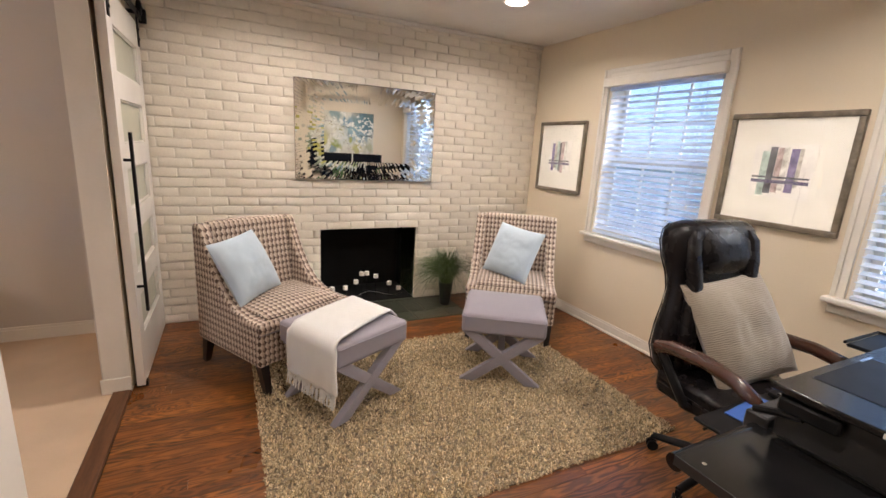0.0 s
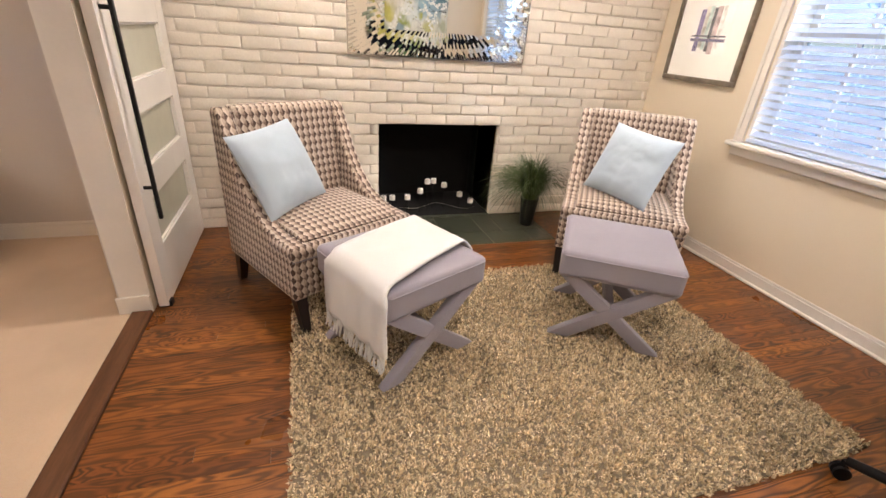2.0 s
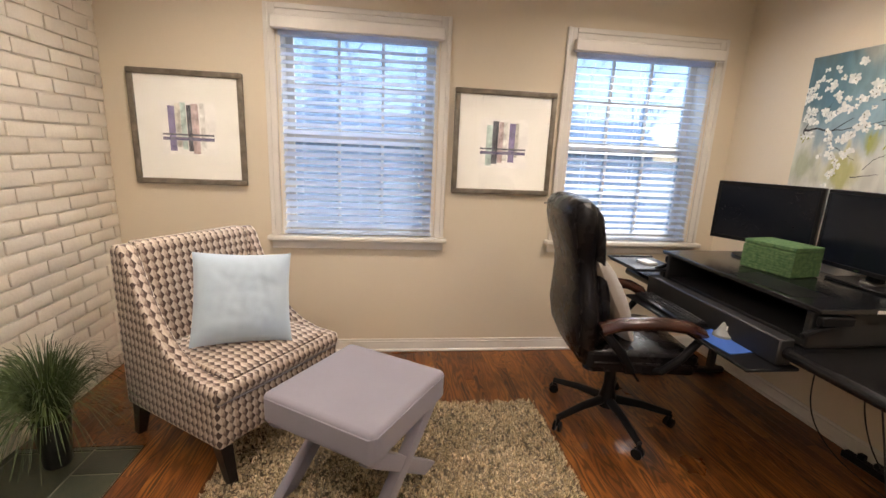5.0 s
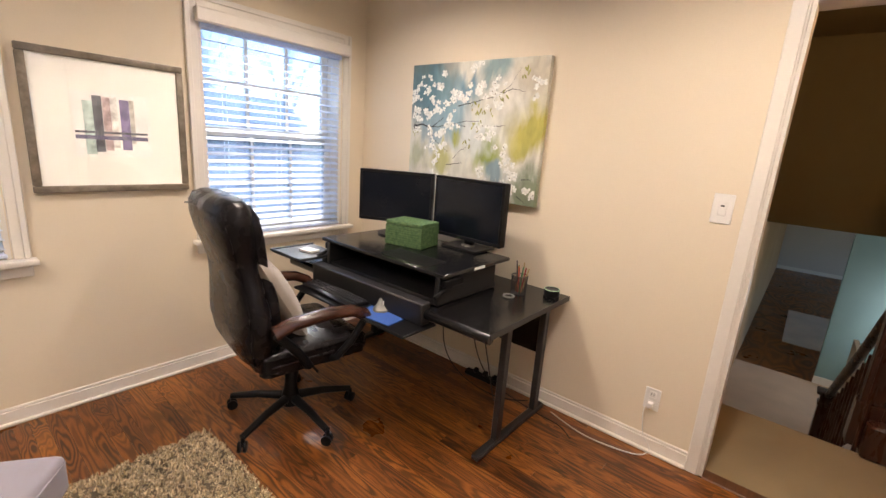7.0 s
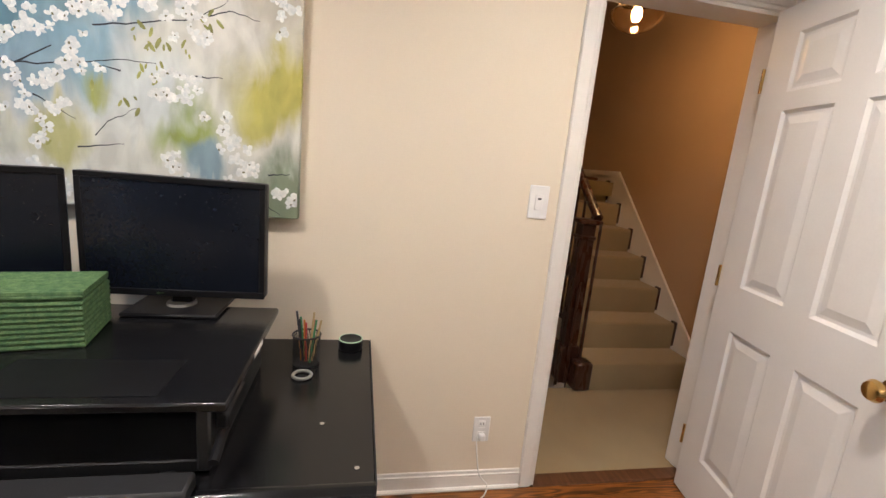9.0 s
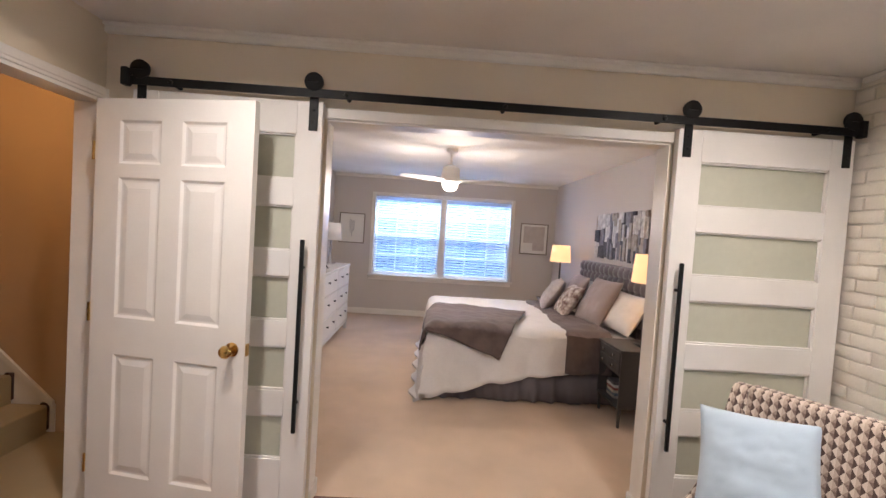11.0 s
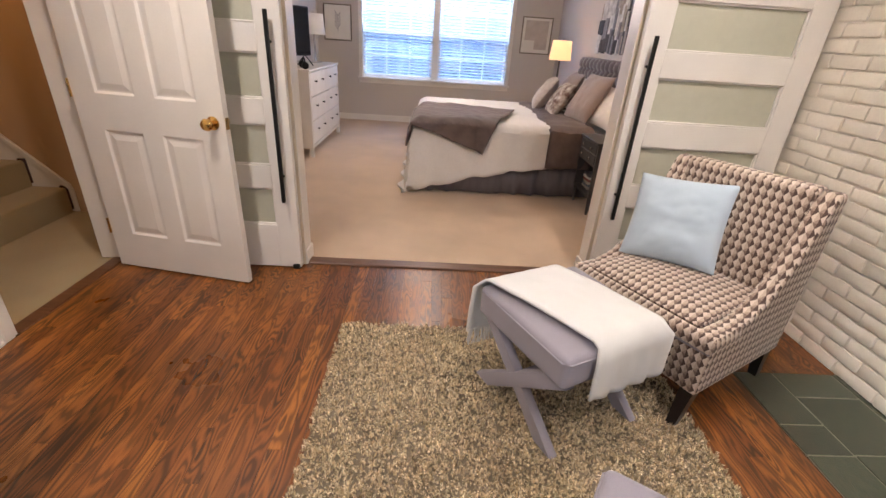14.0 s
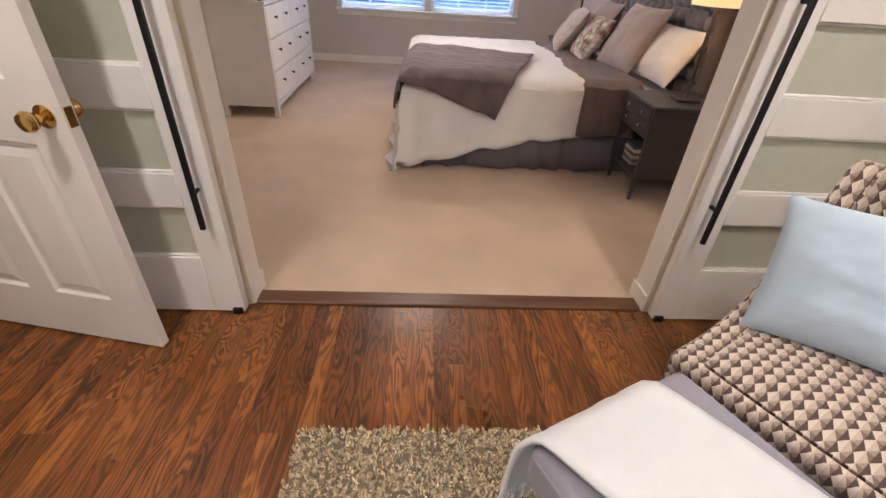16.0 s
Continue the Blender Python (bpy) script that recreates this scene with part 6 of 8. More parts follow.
    part("painted_blossoms", bp, PET, c, "white painted blossoms", smooth=False, kind="stuff")
    part("painted_leaves", bl, LEAF, c, smooth=False, kind="stuff")
    part("painted_stamens", be, EYE, c, smooth=False, kind="stuff")


canvas()


# switch and outlets
def wall_plate(x, z, outlet, name, label):
    p = thing(name, Matrix.Translation((x, DY, z)), label, "outlet" if outlet else "light switch")
    hw, hh = (0.036, 0.058) if outlet else (0.040, 0.064)
    part("cover_plate", box(-hw, hw, 0, 0.006, -hh, hh, bevel=0.003), WHITE_PLASTIC, p)
    if outlet:
        for dz in (-0.025, 0.025):
            part("socket", box(-0.016, 0.016, 0.006, 0.009, dz - 0.016, dz + 0.016, bevel=0.003), WHITE_PLASTIC, p)
            for dx in (-0.006, 0.006):
                part("slot", box(dx - 0.0013, dx + 0.0013, 0.0085, 0.0094, dz - 0.002, dz + 0.007), BLACK_PLASTIC, p)
        part("plug", box(-0.013, 0.013, 0.009, 0.034, -0.040, -0.012, bevel=0.004), WHITE_PLASTIC, p, "white plug")
    else:
        part("paddle", box(-0.016, 0.016, 0.006, 0.010, -0.030, 0.030, bevel=0.002), WHITE_PLASTIC, p)
        part("dimmer", box(-0.007, 0.007, 0.010, 0.012, 0.010, 0.016), BLACK_PLASTIC, p)


wall_plate(0.882, 1.256, False, "light_switch", "white dimmer switch on the cream wall")
wall_plate(1.000, 0.285, True, "wall_outlet", "white wall outlet with a plug in it")


# ---- bedroom ----
QUILT = mat("white_quilt", (0.82, 0.80, 0.77), 0.9, second=(0.74, 0.72, 0.69), scale=7, fine=60, bump=1.0, bump_scale=22, fine_amount=0.05, sheen=0.2)
PLUSH = mat("taupe_plush", (0.155, 0.115, 0.105), 0.9, second=(0.10, 0.075, 0.07), scale=9, fine=200, amount=0.8, sheen=0.2, bump=0.4)
SKIRT = mat("slate_bed_skirt", (0.19, 0.175, 0.195), 0.85, scale=8, fine=300, bump=0.2)
GREY_UPH = mat("grey_upholstery", (0.15, 0.13, 0.14), 0.85, scale=10, fine=300, sheen=0.3)
GREY_CUSH = mat("grey_embroidered", (0.36, 0.31, 0.29), 0.85, second=(0.45, 0.40, 0.37), scale=26, fine=300, amount=0.9, sheen=0.3)
ROSE_CUSH = mat("rose_grey_cushion", (0.36, 0.29, 0.27), 0.85, scale=8, fine=300, sheen=0.3)
DAMASK = mat("brown_damask", (0.14, 0.08, 0.065), 0.85, second=(0.66, 0.60, 0.53), scale=17, fine=200, amount=1.0)
WHITE_LINEN = mat("white_linen", (0.80, 0.77, 0.73), 0.85, scale=8, fine=300, sheen=0.2)
CHARCOAL = mat("charcoal_paint", (0.06, 0.056, 0.055), 0.4, scale=6, fine=80)
DRESSER_W = mat("dresser_white", (0.76, 0.74, 0.71), 0.45, scale=4, fine=90, fine_amount=0.03, bump=0.04)
SHADE_LIT = glow("lit_lamp_shade", (0.95, 0.58, 0.27), 0.42)
SHADE_OFF = mat("white_lamp_shade", (0.80, 0.78, 0.75), 0.8, fine=200)
BX, BXW, BYF, BYH = -1.70, -3.60, 2.17, 4.15


def drape(name, material, x0, x1, y0, y1, top, drops, parent, label, nx=44, ny=44, seed=1, fold=0.018, thick=0.02, flare=0.0, laid=None):
    """A cloth over the mattress box; laid: the corner, the direction, the length and the width of one that lies askew; drops: how far it hangs at x0 side (near), x1 (far), y0 (foot), y1 (head)."""
    bm = bmesh.new()
    dn, df, dy0, dy1 = drops
    grid = []
    for i in range(nx + 1):
        row = []
        for j in range(ny + 1):
            u = (x0 + dn) + ((x1 - df) - (x0 + dn)) * i / nx
            v = (y0 - dy0) + ((y1 + dy1) - (y0 - dy0)) * j / ny
            if laid:
                (cu, cv), (eu, ev), ln, wd = laid
                u = cu - eu * ln * i / nx - ev * wd * j / ny
                v = cv - ev * ln * i / nx + eu * wd * j / ny
            ex = max(0, u - x0) if dn else 0
            ex2 = max(0, x1 - u) if df else 0
            ey = max(0, y0 - v) if dy0 else 0
            ey2 = max(0, v - y1) if dy1 else 0
            x, y = min(max(u, x1), x0), min(max(v, y0), y1)
            drop = max(ex, ex2, ey, ey2) if (ex and ey) == 0 else math.hypot(ex, ey) * 0.98
            if drop and flare:
                drop *= 1 + flare * max(0.0, 1 - (v - y0) / 1.2) ** 1.3
            f = fold * math.sin(v * 17 + seed + 2 * noise.noise(Vector((v * 3, seed, 0)))) if ex or ex2 else fold * math.sin(u * 15 + seed)
            out = 0.012 + 0.10 * drop + f * min(1, drop * 4) + 0.010 * min(1, drop * 5) * noise.noise(Vector((u * 12, v * 12, seed + 3)))
            sx = (1 if ex else (-1 if ex2 else 0))
            sy = (-1 if ey else (1 if ey2 else 0))
            if sx and sy:
                x += sx * out * 0.9
                y += sy * out * 0.9
            else:
                x += sx * out
                y += sy * out
            soft = 0.0
            edge = min(abs(u - x0), abs(u - x1), abs(v - y0)) if not drop else 0
            if not drop:
                soft = -0.035 * max(0, 1 - edge / 0.09) ** 2
            else:
                soft = -0.035 * max(0, 1 - drop / 0.08)
            z = top - drop + soft + 0.014 * noise.noise(Vector((u * 4, v * 4, seed))) + 0.008 * noise.noise(Vector((u * 13, v * 13, seed)))
            row.append(bm.verts.new((x, y, max(z, 0.012))))
        grid.append(row)
    for i in range(nx):
        for j in range(ny):
            bm.faces.new((grid[i][j], grid[i + 1][j], grid[i + 1][j + 1], grid[i][j + 1]))
    o = part(name, bm, material, parent, label)
    md = o.modifiers.new("thickness", "SOLIDIFY")
    md.thickness, md.offset = thick, 1
    return o


bed = thing("bed", Matrix.Translation((0, 0, 0)), "made bed with white quilt, tufted grey headboard and grey skirt", "bed")
part("box_spring", box(BXW + 0.02, BX - 0.02, BYF + 0.02, BYH, 0.12, 0.34, bevel=0.02), SKIRT, bed)
part("mattress", box(BXW, BX, BYF, BYH, 0.34, 0.60, bevel=0.04, seg=3), WHITE_LINEN, bed)
bm = bmesh.new()
pts = [(BX + 0.0, BYH), (BX + 0.0, BYF), (BXW, BYF), (BXW, BYH)]
prev = None
for a, b in zip(pts, pts[1:]):
    ln = math.hypot(b[0] - a[0], b[1] - a[1])
    for k in range(int(ln / 0.025)):
        t = k * 0.025 / ln
        nx_, ny_ = (b[1] - a[1]) / ln, -(b[0] - a[0]) / ln
        w = 0.022 * math.sin(k * 0.62 + 2.4 * math.sin(k * 0.17)) + 0.010 * math.sin(k * 1.9)
        x, y = a[0] + (b[0] - a[0]) * t, a[1] + (b[1] - a[1]) * t
        cur = (bm.verts.new((x - nx_ * w * 0.3, y - ny_ * w * 0.3, 0.36)), bm.verts.new((x - nx_ * (w + 0.012), y - ny_ * (w + 0.020), 0.015)))
        if prev:
            bm.faces.new((prev[0], prev[1], cur[1], cur[0]))
        prev = cur
sk = part("bed_skirt", bm, SKIRT, bed, "gathered slate-grey bed skirt")
md = sk.modifiers.new("thickness", "SOLIDIFY")
md.thickness = 0.004
drape("quilt", QUILT, BX, BXW, BYF, 3.48, 0.645, (0.36, 0.36, 0.60, 0), bed, "crinkled white quilt", nx=84, ny=84, seed=3, fold=0.026, flare=0.72)
drape("folded_blanket", PLUSH, BX, BXW, 3.40, 3.82, 0.660, (0.36, 0.36, 0, 0), bed, "taupe plush blanket at the pillows", ny=14, seed=5)
th = drape("plush_throw", PLUSH, BX + 0.055, BXW - 0.05, BYF - 0.035, 4.0, 0.692, (0.5, 0.5, 0.5, 0), None, "", nx=40, ny=44, seed=8, fold=0.022, thick=0.014, laid=((-1.36, 2.79), (0.34, 0.94), 0.98, 1.15))
tagged(th, "taupe plush throw lying over the foot of the bed", "blanket")
hb = part("headboard", box(BXW - 0.04, BX + 0.04, 4.17, 4.28, 0.25, 1.25, bevel=0.02, seg=2), GREY_UPH, bed, "button-tufted grey headboard")
bm = bmesh.new()
cols, rows = 15, 6
pw_, ph_ = (BX - BXW + 0.04) / cols, 0.66 / rows
for r in range(rows):
    for c in range(cols):
        x = BXW - 0.02 + (c + 0.5) * pw_
        z = 0.58 + (r + 0.5) * ph_
        g = []
        for i in range(5):
            for j in range(5):
                u, v = i / 4 * 2 - 1, j / 4 * 2 - 1
                g.append(bm.verts.new((x + u * pw_ / 2, 4.17 - 0.028 * (max(0, (1 - u ** 4) * (1 - v ** 4))) ** 0.7, z + v * ph_ / 2)))
        for i in range(4):
            for j in range(4):
                bm.faces.new((g[i * 5 + j], g[(i + 1) * 5 + j], g[(i + 1) * 5 + j + 1], g[i * 5 + j + 1]))
part("tufting", bm, GREY_UPH, hb)


def bed_pillow(x, y, w, h, lean, rz, material, label, seed, z=0.655):
    o = part("bed_pillow", pillow(w, h, 0.17, seed), material)
    o.matrix_world = pose(x, y, z, -lean, 0, rz)
    tagged(o, label, "pillow", "pillows on the bed")


bed_pillow(-2.00, 3.93, 0.66, 0.42, 32, 4, WHITE_LINEN, "white sleeping pillow leaning on the headboard", 31)
bed_pillow(-3.10, 3.95, 0.66, 0.42, 30, -3, WHITE_LINEN, "white sleeping pillow leaning on the headboard", 32)
bed_pillow(-2.28, 3.78, 0.52, 0.52, 28, 8, ROSE_CUSH, "rose-grey square cushion on the bed", 33)
bed_pillow(-3.05, 3.76, 0.52, 0.50, 30, -6, ROSE_CUSH, "rose-grey square cushion on the bed", 34)
bed_pillow(-2.72, 3.62, 0.44, 0.40, 34, -4, DAMASK, "brown and cream damask cushion on the bed", 35)
bed_pillow(-3.10, 3.52, 0.46, 0.44, 34, -12, GREY_CUSH, "grey embroidered cushion on the bed", 36)


def nightstand(m, label):
    n = thing("nightstand", m, label, "nightstand", "nightstands beside the bed")
    w, d, h = 0.44, 0.50, 0.64
    part("top", box(-w / 2 - 0.012, w / 2 + 0.012, -d / 2 - 0.012, d / 2 + 0.005, h - 0.022, h, bevel=0.005), CHARCOAL, n)
    for x in (-w / 2, w / 2 - 0.018):
        part("side", box(x, x + 0.018, -d / 2, d / 2, 0.16, h - 0.023), CHARCOAL, n)
    part("back", box(-w / 2 + 0.019, w / 2 - 0.019, d / 2 - 0.016, d / 2 - 0.004, 0.16, h - 0.023), CHARCOAL, n)
    part("shelf", box(-w / 2 + 0.019, w / 2 - 0.019, -d / 2, d / 2 - 0.02, 0.155, 0.175), CHARCOAL, n)
    part("divider", box(-w / 2 + 0.019, w / 2 - 0.019, -d / 2 + 0.004, d / 2 - 0.02, 0.425, 0.440), CHARCOAL, n)
    for k in range(2):
        dr = part("drawer_front", box(-w / 2 + 0.022, w / 2 - 0.022, -d / 2 - 0.006, -d / 2 + 0.012, 0.446 + k * 0.086, 0.526 + k * 0.086, bevel=0.003), CHARCOAL, n)
        for x in (-0.10, 0.10):
            part("knob", lathe([(0.006, 0), (0.006, 0.010), (0.013, 0.018), (0.010, 0.025)], pose(x, -d / 2 - 0.006, 0.486 + k * 0.086, 90, 0, 0), 12), CHROME, dr)
    for x in (-w / 2 + 0.02, w / 2 - 0.02):
        for y in (-d / 2 + 0.02, d / 2 - 0.02):
            part("leg", tube([(x, y, 0), (x, y, 0.16)], 0.011, 8, 0.019), CHARCOAL, n)
    return n


NS1 = pose(-1.445, 3.955, 0.003)
nightstand(NS1, "charcoal nightstand with two drawers and an open shelf")
nightstand(pose(-3.98, 4.0, 0.003), "charcoal nightstand with two drawers and an open shelf")
for i in range(6):
    c = ((0.5, 0.48, 0.45), (0.15, 0.2, 0.25), (0.6, 0.55, 0.45), (0.3, 0.1, 0.08), (0.7, 0.68, 0.64), (0.1, 0.1, 0.12))[i]
    b = part("book", box(-0.075, 0.075, -0.10, 0.10, 0, 0.022, bevel=0.002), mat("book_cover", c, 0.5, bump=0))
    b.matrix_world = NS1 @ pose(-0.06, -0.10, 0.1755 + i * 0.0225, 0, 0, 4 * math.sin(i * 2.1))
    tagged(b, "book lying in a stack in the nightstand", "book", "books in the nightstand")


def table_lamp(m, lit, label, h0=0.54):
    t = thing("table_lamp", m, label, "lamp", "bedside lamps" if lit else "")
    part("base", box(-0.07, 0.07, -0.07, 0.07, 0, 0.02, bevel=0.006), CHARCOAL if lit else CHROME, t)
    part("stem", tube([(0, 0, 0.02), (0, 0, h0 + 0.2)], 0.012, 10), CHARCOAL if lit else CHROME, t)
    bm = bmesh.new()
    n = 28
    a = [bm.verts.new((0.145 * math.cos(2 * math.pi * i / n), 0.145 * math.sin(2 * math.pi * i / n), h0)) for i in range(n)]
    b = [bm.verts.new((0.125 * math.cos(2 * math.pi * i / n), 0.125 * math.sin(2 * math.pi * i / n), h0 + 0.24)) for i in range(n)]
    for i in range(n):
        bm.faces.new((a[i], a[(i + 1) % n], b[(i + 1) % n], b[i]))
    s = part("shade", bm, SHADE_LIT if lit else SHADE_OFF, t, "glowing amber drum shade" if lit else "white fabric shade")
    md = s.modifiers.new("thickness", "SOLIDIFY")
    md.thickness = 0.004
    part("finial", lathe([(0.008, h0 + 0.2), (0.010, h0 + 0.25), (0.003, h0 + 0.27)], None, 10), CHROME, t)


table_lamp(NS1 @ Matrix.Translation((0.02, 0.03, 0.6405)), True, "bedside lamp with a glowing amber shade")
table_lamp(pose(-4.02, 4.0, 0.6435), True, "bedside lamp with a glowing amber shade")


def dresser():
    d = thing("dresser", Matrix.Translation((-3.46, 0.70, 0.003)), "white six-drawer dresser with small black knobs", "dresser")
    w, dp, h = 1.55, 0.50, 0.955
    part("top", box(-w / 2 - 0.01, w / 2 + 0.01, -dp / 2, dp / 2 + 0.012, h - 0.025, h, bevel=0.004), DRESSER_W, d)
    for x in (-w / 2, w / 2 - 0.03):
        part("side", box(x, x + 0.03, -dp / 2, dp / 2, 0.10, h - 0.026), DRESSER_W, d)
    part("carcass", box(-w / 2 + 0.031, w / 2 - 0.031, -dp / 2, dp / 2 - 0.022, 0.12, h - 0.026), DRESSER_W, d)
    part("bottom_rail", box(-w / 2 + 0.031, w / 2 - 0.031, dp / 2 - 0.03, dp / 2, 0.10, 0.135), DRESSER_W, d)
    for x in (-w / 2, w / 2 - 0.045):
        for y in (-dp / 2, dp / 2 - 0.045):
            part("leg", box(x, x + 0.045, y, y + 0.045, 0, 0.10, bevel=0.003), DRESSER_W, d)
    for r in range(3):
        for c in range(2):
            x0 = -w / 2 + 0.038 + c * (w / 2 - 0.037)
            x1 = x0 + w / 2 - 0.043
            z0 = 0.145 + r * 0.262
            f = part("drawer_front", box(x0, x1, dp / 2 - 0.02, dp / 2 + 0.002, z0, z0 + 0.25, bevel=0.004), DRESSER_W, d)
            for t in (0.28, 0.72):
                part("knob", lathe([(0.006, 0), (0.006, 0.012), (0.014, 0.020), (0.011, 0.027)], pose(x0 + (x1 - x0) * t, dp / 2 + 0.002, z0 + 0.15, -90, 0, 0), 12), BLACK_METAL, f, "small black knob")


dresser()
table_lamp(pose(-3.95, 0.72, 0.959), False, "silver table lamp with a white shade on the dresser", 0.34)
tv = thing("television", pose(-3.02, 0.665, 0.959, 0, 0, -24), "black flat television standing on the white dresser", "television")
for x in (-0.26, 0.26):
    part("foot", tube([(x - 0.03, 0.09, 0.006), (x, 0.0, 0.12), (x + 0.03, -0.09, 0.006)], 0.007, 8), BLACK_PLASTIC, tv)
part("housing", box(-0.36, 0.36, -0.030, 0.012, 0.11, 0.625, bevel=0.008, seg=2), BLACK_PLASTIC, tv)
part("screen", box(-0.345, 0.345, 0.0122, 0.0140, 0.135, 0.610), SCREEN, tv, "switched-off dark screen")
hs = thing("headset", pose(-2.78, 0.86, 0.959, 0, 0, 25), "black headset lying on the white dresser", "headset")
part("band", tube([(0.085 * math.cos(a * 0.314), 0.02, 0.03 + 0.085 * math.sin(a * 0.314)) for a in range(11)], 0.009, 8), BLACK_PLASTIC, hs)
for x in (-0.085, 0.085):
    part("ear_pad", lathe([(0.03, -0.014), (0.038, -0.008), (0.038, 0.008), (0.03, 0.014)], pose(x, 0.02, 0.038, 0, 90, 0), 16), BLACK_PLASTIC, hs)


def ceiling_fan():
    f = thing("ceiling_fan", Matrix.Translation((-2.62, 2.29, BC)), "white ceiling fan with a lit globe lamp", "ceiling fan")
    W = WHITE_PLASTIC
    part("canopy", lathe([(0.065, 0), (0.06, -0.03), (0.03, -0.05)], None, 24), W, f)
    part("downrod", tube([(0, 0, -0.04), (0, 0, -0.20)], 0.012, 10), W, f)
    part("motor", lathe([(0.04, -0.18), (0.09, -0.21), (0.105, -0.30), (0.11, -0.36), (0.09, -0.375)], None, 28), W, f)
    part("lamp_globe", lathe([(0.085, -0.375), (0.088, -0.40), (0.07, -0.44), (0.03, -0.46)], None, 24), glow("fan_lamp", (1.0, 0.90, 0.74), 2.0), f, "glowing opal globe")
    for k in range(3):
        a = radians(120 * k + 62)
        bm = bmesh.new()
        q = [(0.10, 0.04), (0.25, 0.062), (0.56, 0.068), (0.62, 0.03)]
        up = [bm.verts.new((x, y, -0.345 + y * 0.18)) for x, y in q] + [bm.verts.new((x, -y, -0.345 - y * 0.18)) for x, y in q[::-1]]
        lo = [bm.verts.new((v.co.x, v.co.y, v.co.z - 0.008)) for v in up]
        bm.faces.new(up)
        bm.faces.new(lo[::-1])
        for i in range(8):
            bm.faces.new((up[i], lo[i], lo[(i + 1) % 8], up[(i + 1) % 8]))
        bmesh.ops.rotate(bm, matrix=Matrix.Rotation(a, 3, "Z"), verts=bm.verts)
        part("blade", bm, W, f)


ceiling_fan()

# bedroom window
bw = thing("window_3", Matrix.Translation((BX0, 0, 0)), "white double bedroom window with open slatted blinds", "window", kind="structure")
ya, ym, yb, z0, z1 = 1.13, 2.315, 3.50, 0.70, 2.07
for b in ((ya - 0.06, ya - 0.003, z0, z1 + 0.06), (yb + 0.003, yb + 0.06, z0, z1 + 0.06), (ya - 0.003, yb + 0.003, z1 + 0.003, z1 + 0.06)):
    part("casing", box(0, 0.016, b[0], b[1], b[2], b[3], bevel=0.004), TRIM, bw)
part("window_sill", box(-0.15, 0.05, ya - 0.08, yb + 0.08, z0 - 0.03, z0, bevel=0.006), TRIM, bw)
part("apron", box(0.001, 0.016, ya - 0.06, yb + 0.06, z0 - 0.09, z0 - 0.032, bevel=0.004), TRIM, bw)
part("mullion", box(-0.19, 0.008, ym - 0.045, ym + 0.045, z0, z1, bevel=0.004), TRIM, bw)
slat_me = mesh_of("slat", box(-0.024, 0.024, -0.55, 0.55, -0.0013, 0.0013), BLIND, False)
for a, b in ((ya, ym - 0.045), (ym + 0.045, yb)):
    bm = bmesh.new()
    mid = (z0 + z1) / 2
    for xs, za, zb in ((-0.12, z0, mid + 0.02), (-0.15, mid - 0.02, z1)):
        add_box(bm, xs, xs + 0.03, a, a + 0.045, za, zb)
        add_box(bm, xs, xs + 0.03, b - 0.045, b, za, zb)
        add_box(bm, xs, xs + 0.03, a + 0.045, b - 0.045, za, za + 0.05)
        add_box(bm, xs, xs + 0.03, a + 0.045, b - 0.045, zb - 0.04, zb)
        for i in (1, 2):
            y = a + (b - a) * i / 3
            add_box(bm, xs + 0.008, xs + 0.022, y - 0.009, y + 0.009, za + 0.05, zb - 0.04)
        zz = (za + zb) / 2
        add_box(bm, xs + 0.009, xs + 0.021, a + 0.045, b - 0.045, zz - 0.009, zz + 0.009)
    s = part("sash", bm, TRIM, bw)
    g = part("pane", box(-0.135, -0.131, a + 0.04, b - 0.04, z0 + 0.04, z1 - 0.03), PANE_BED, s)
    g.visible_shadow = False
    part("valance", box(-0.07, -0.01, a + 0.004, b - 0.004, z1 - 0.07, z1 - 0.004, bevel=0.004), BLIND, bw)
    n = 28
    for i in range(n):
        piece("slat", slat_me, bw, pose(-0.045, (a + b) / 2, z1 - 0.10 - i * 0.0445, 0, -24, 0) @ Matrix.Diagonal((1, (b - a - 0.02) / 1.10, 1, 1)))


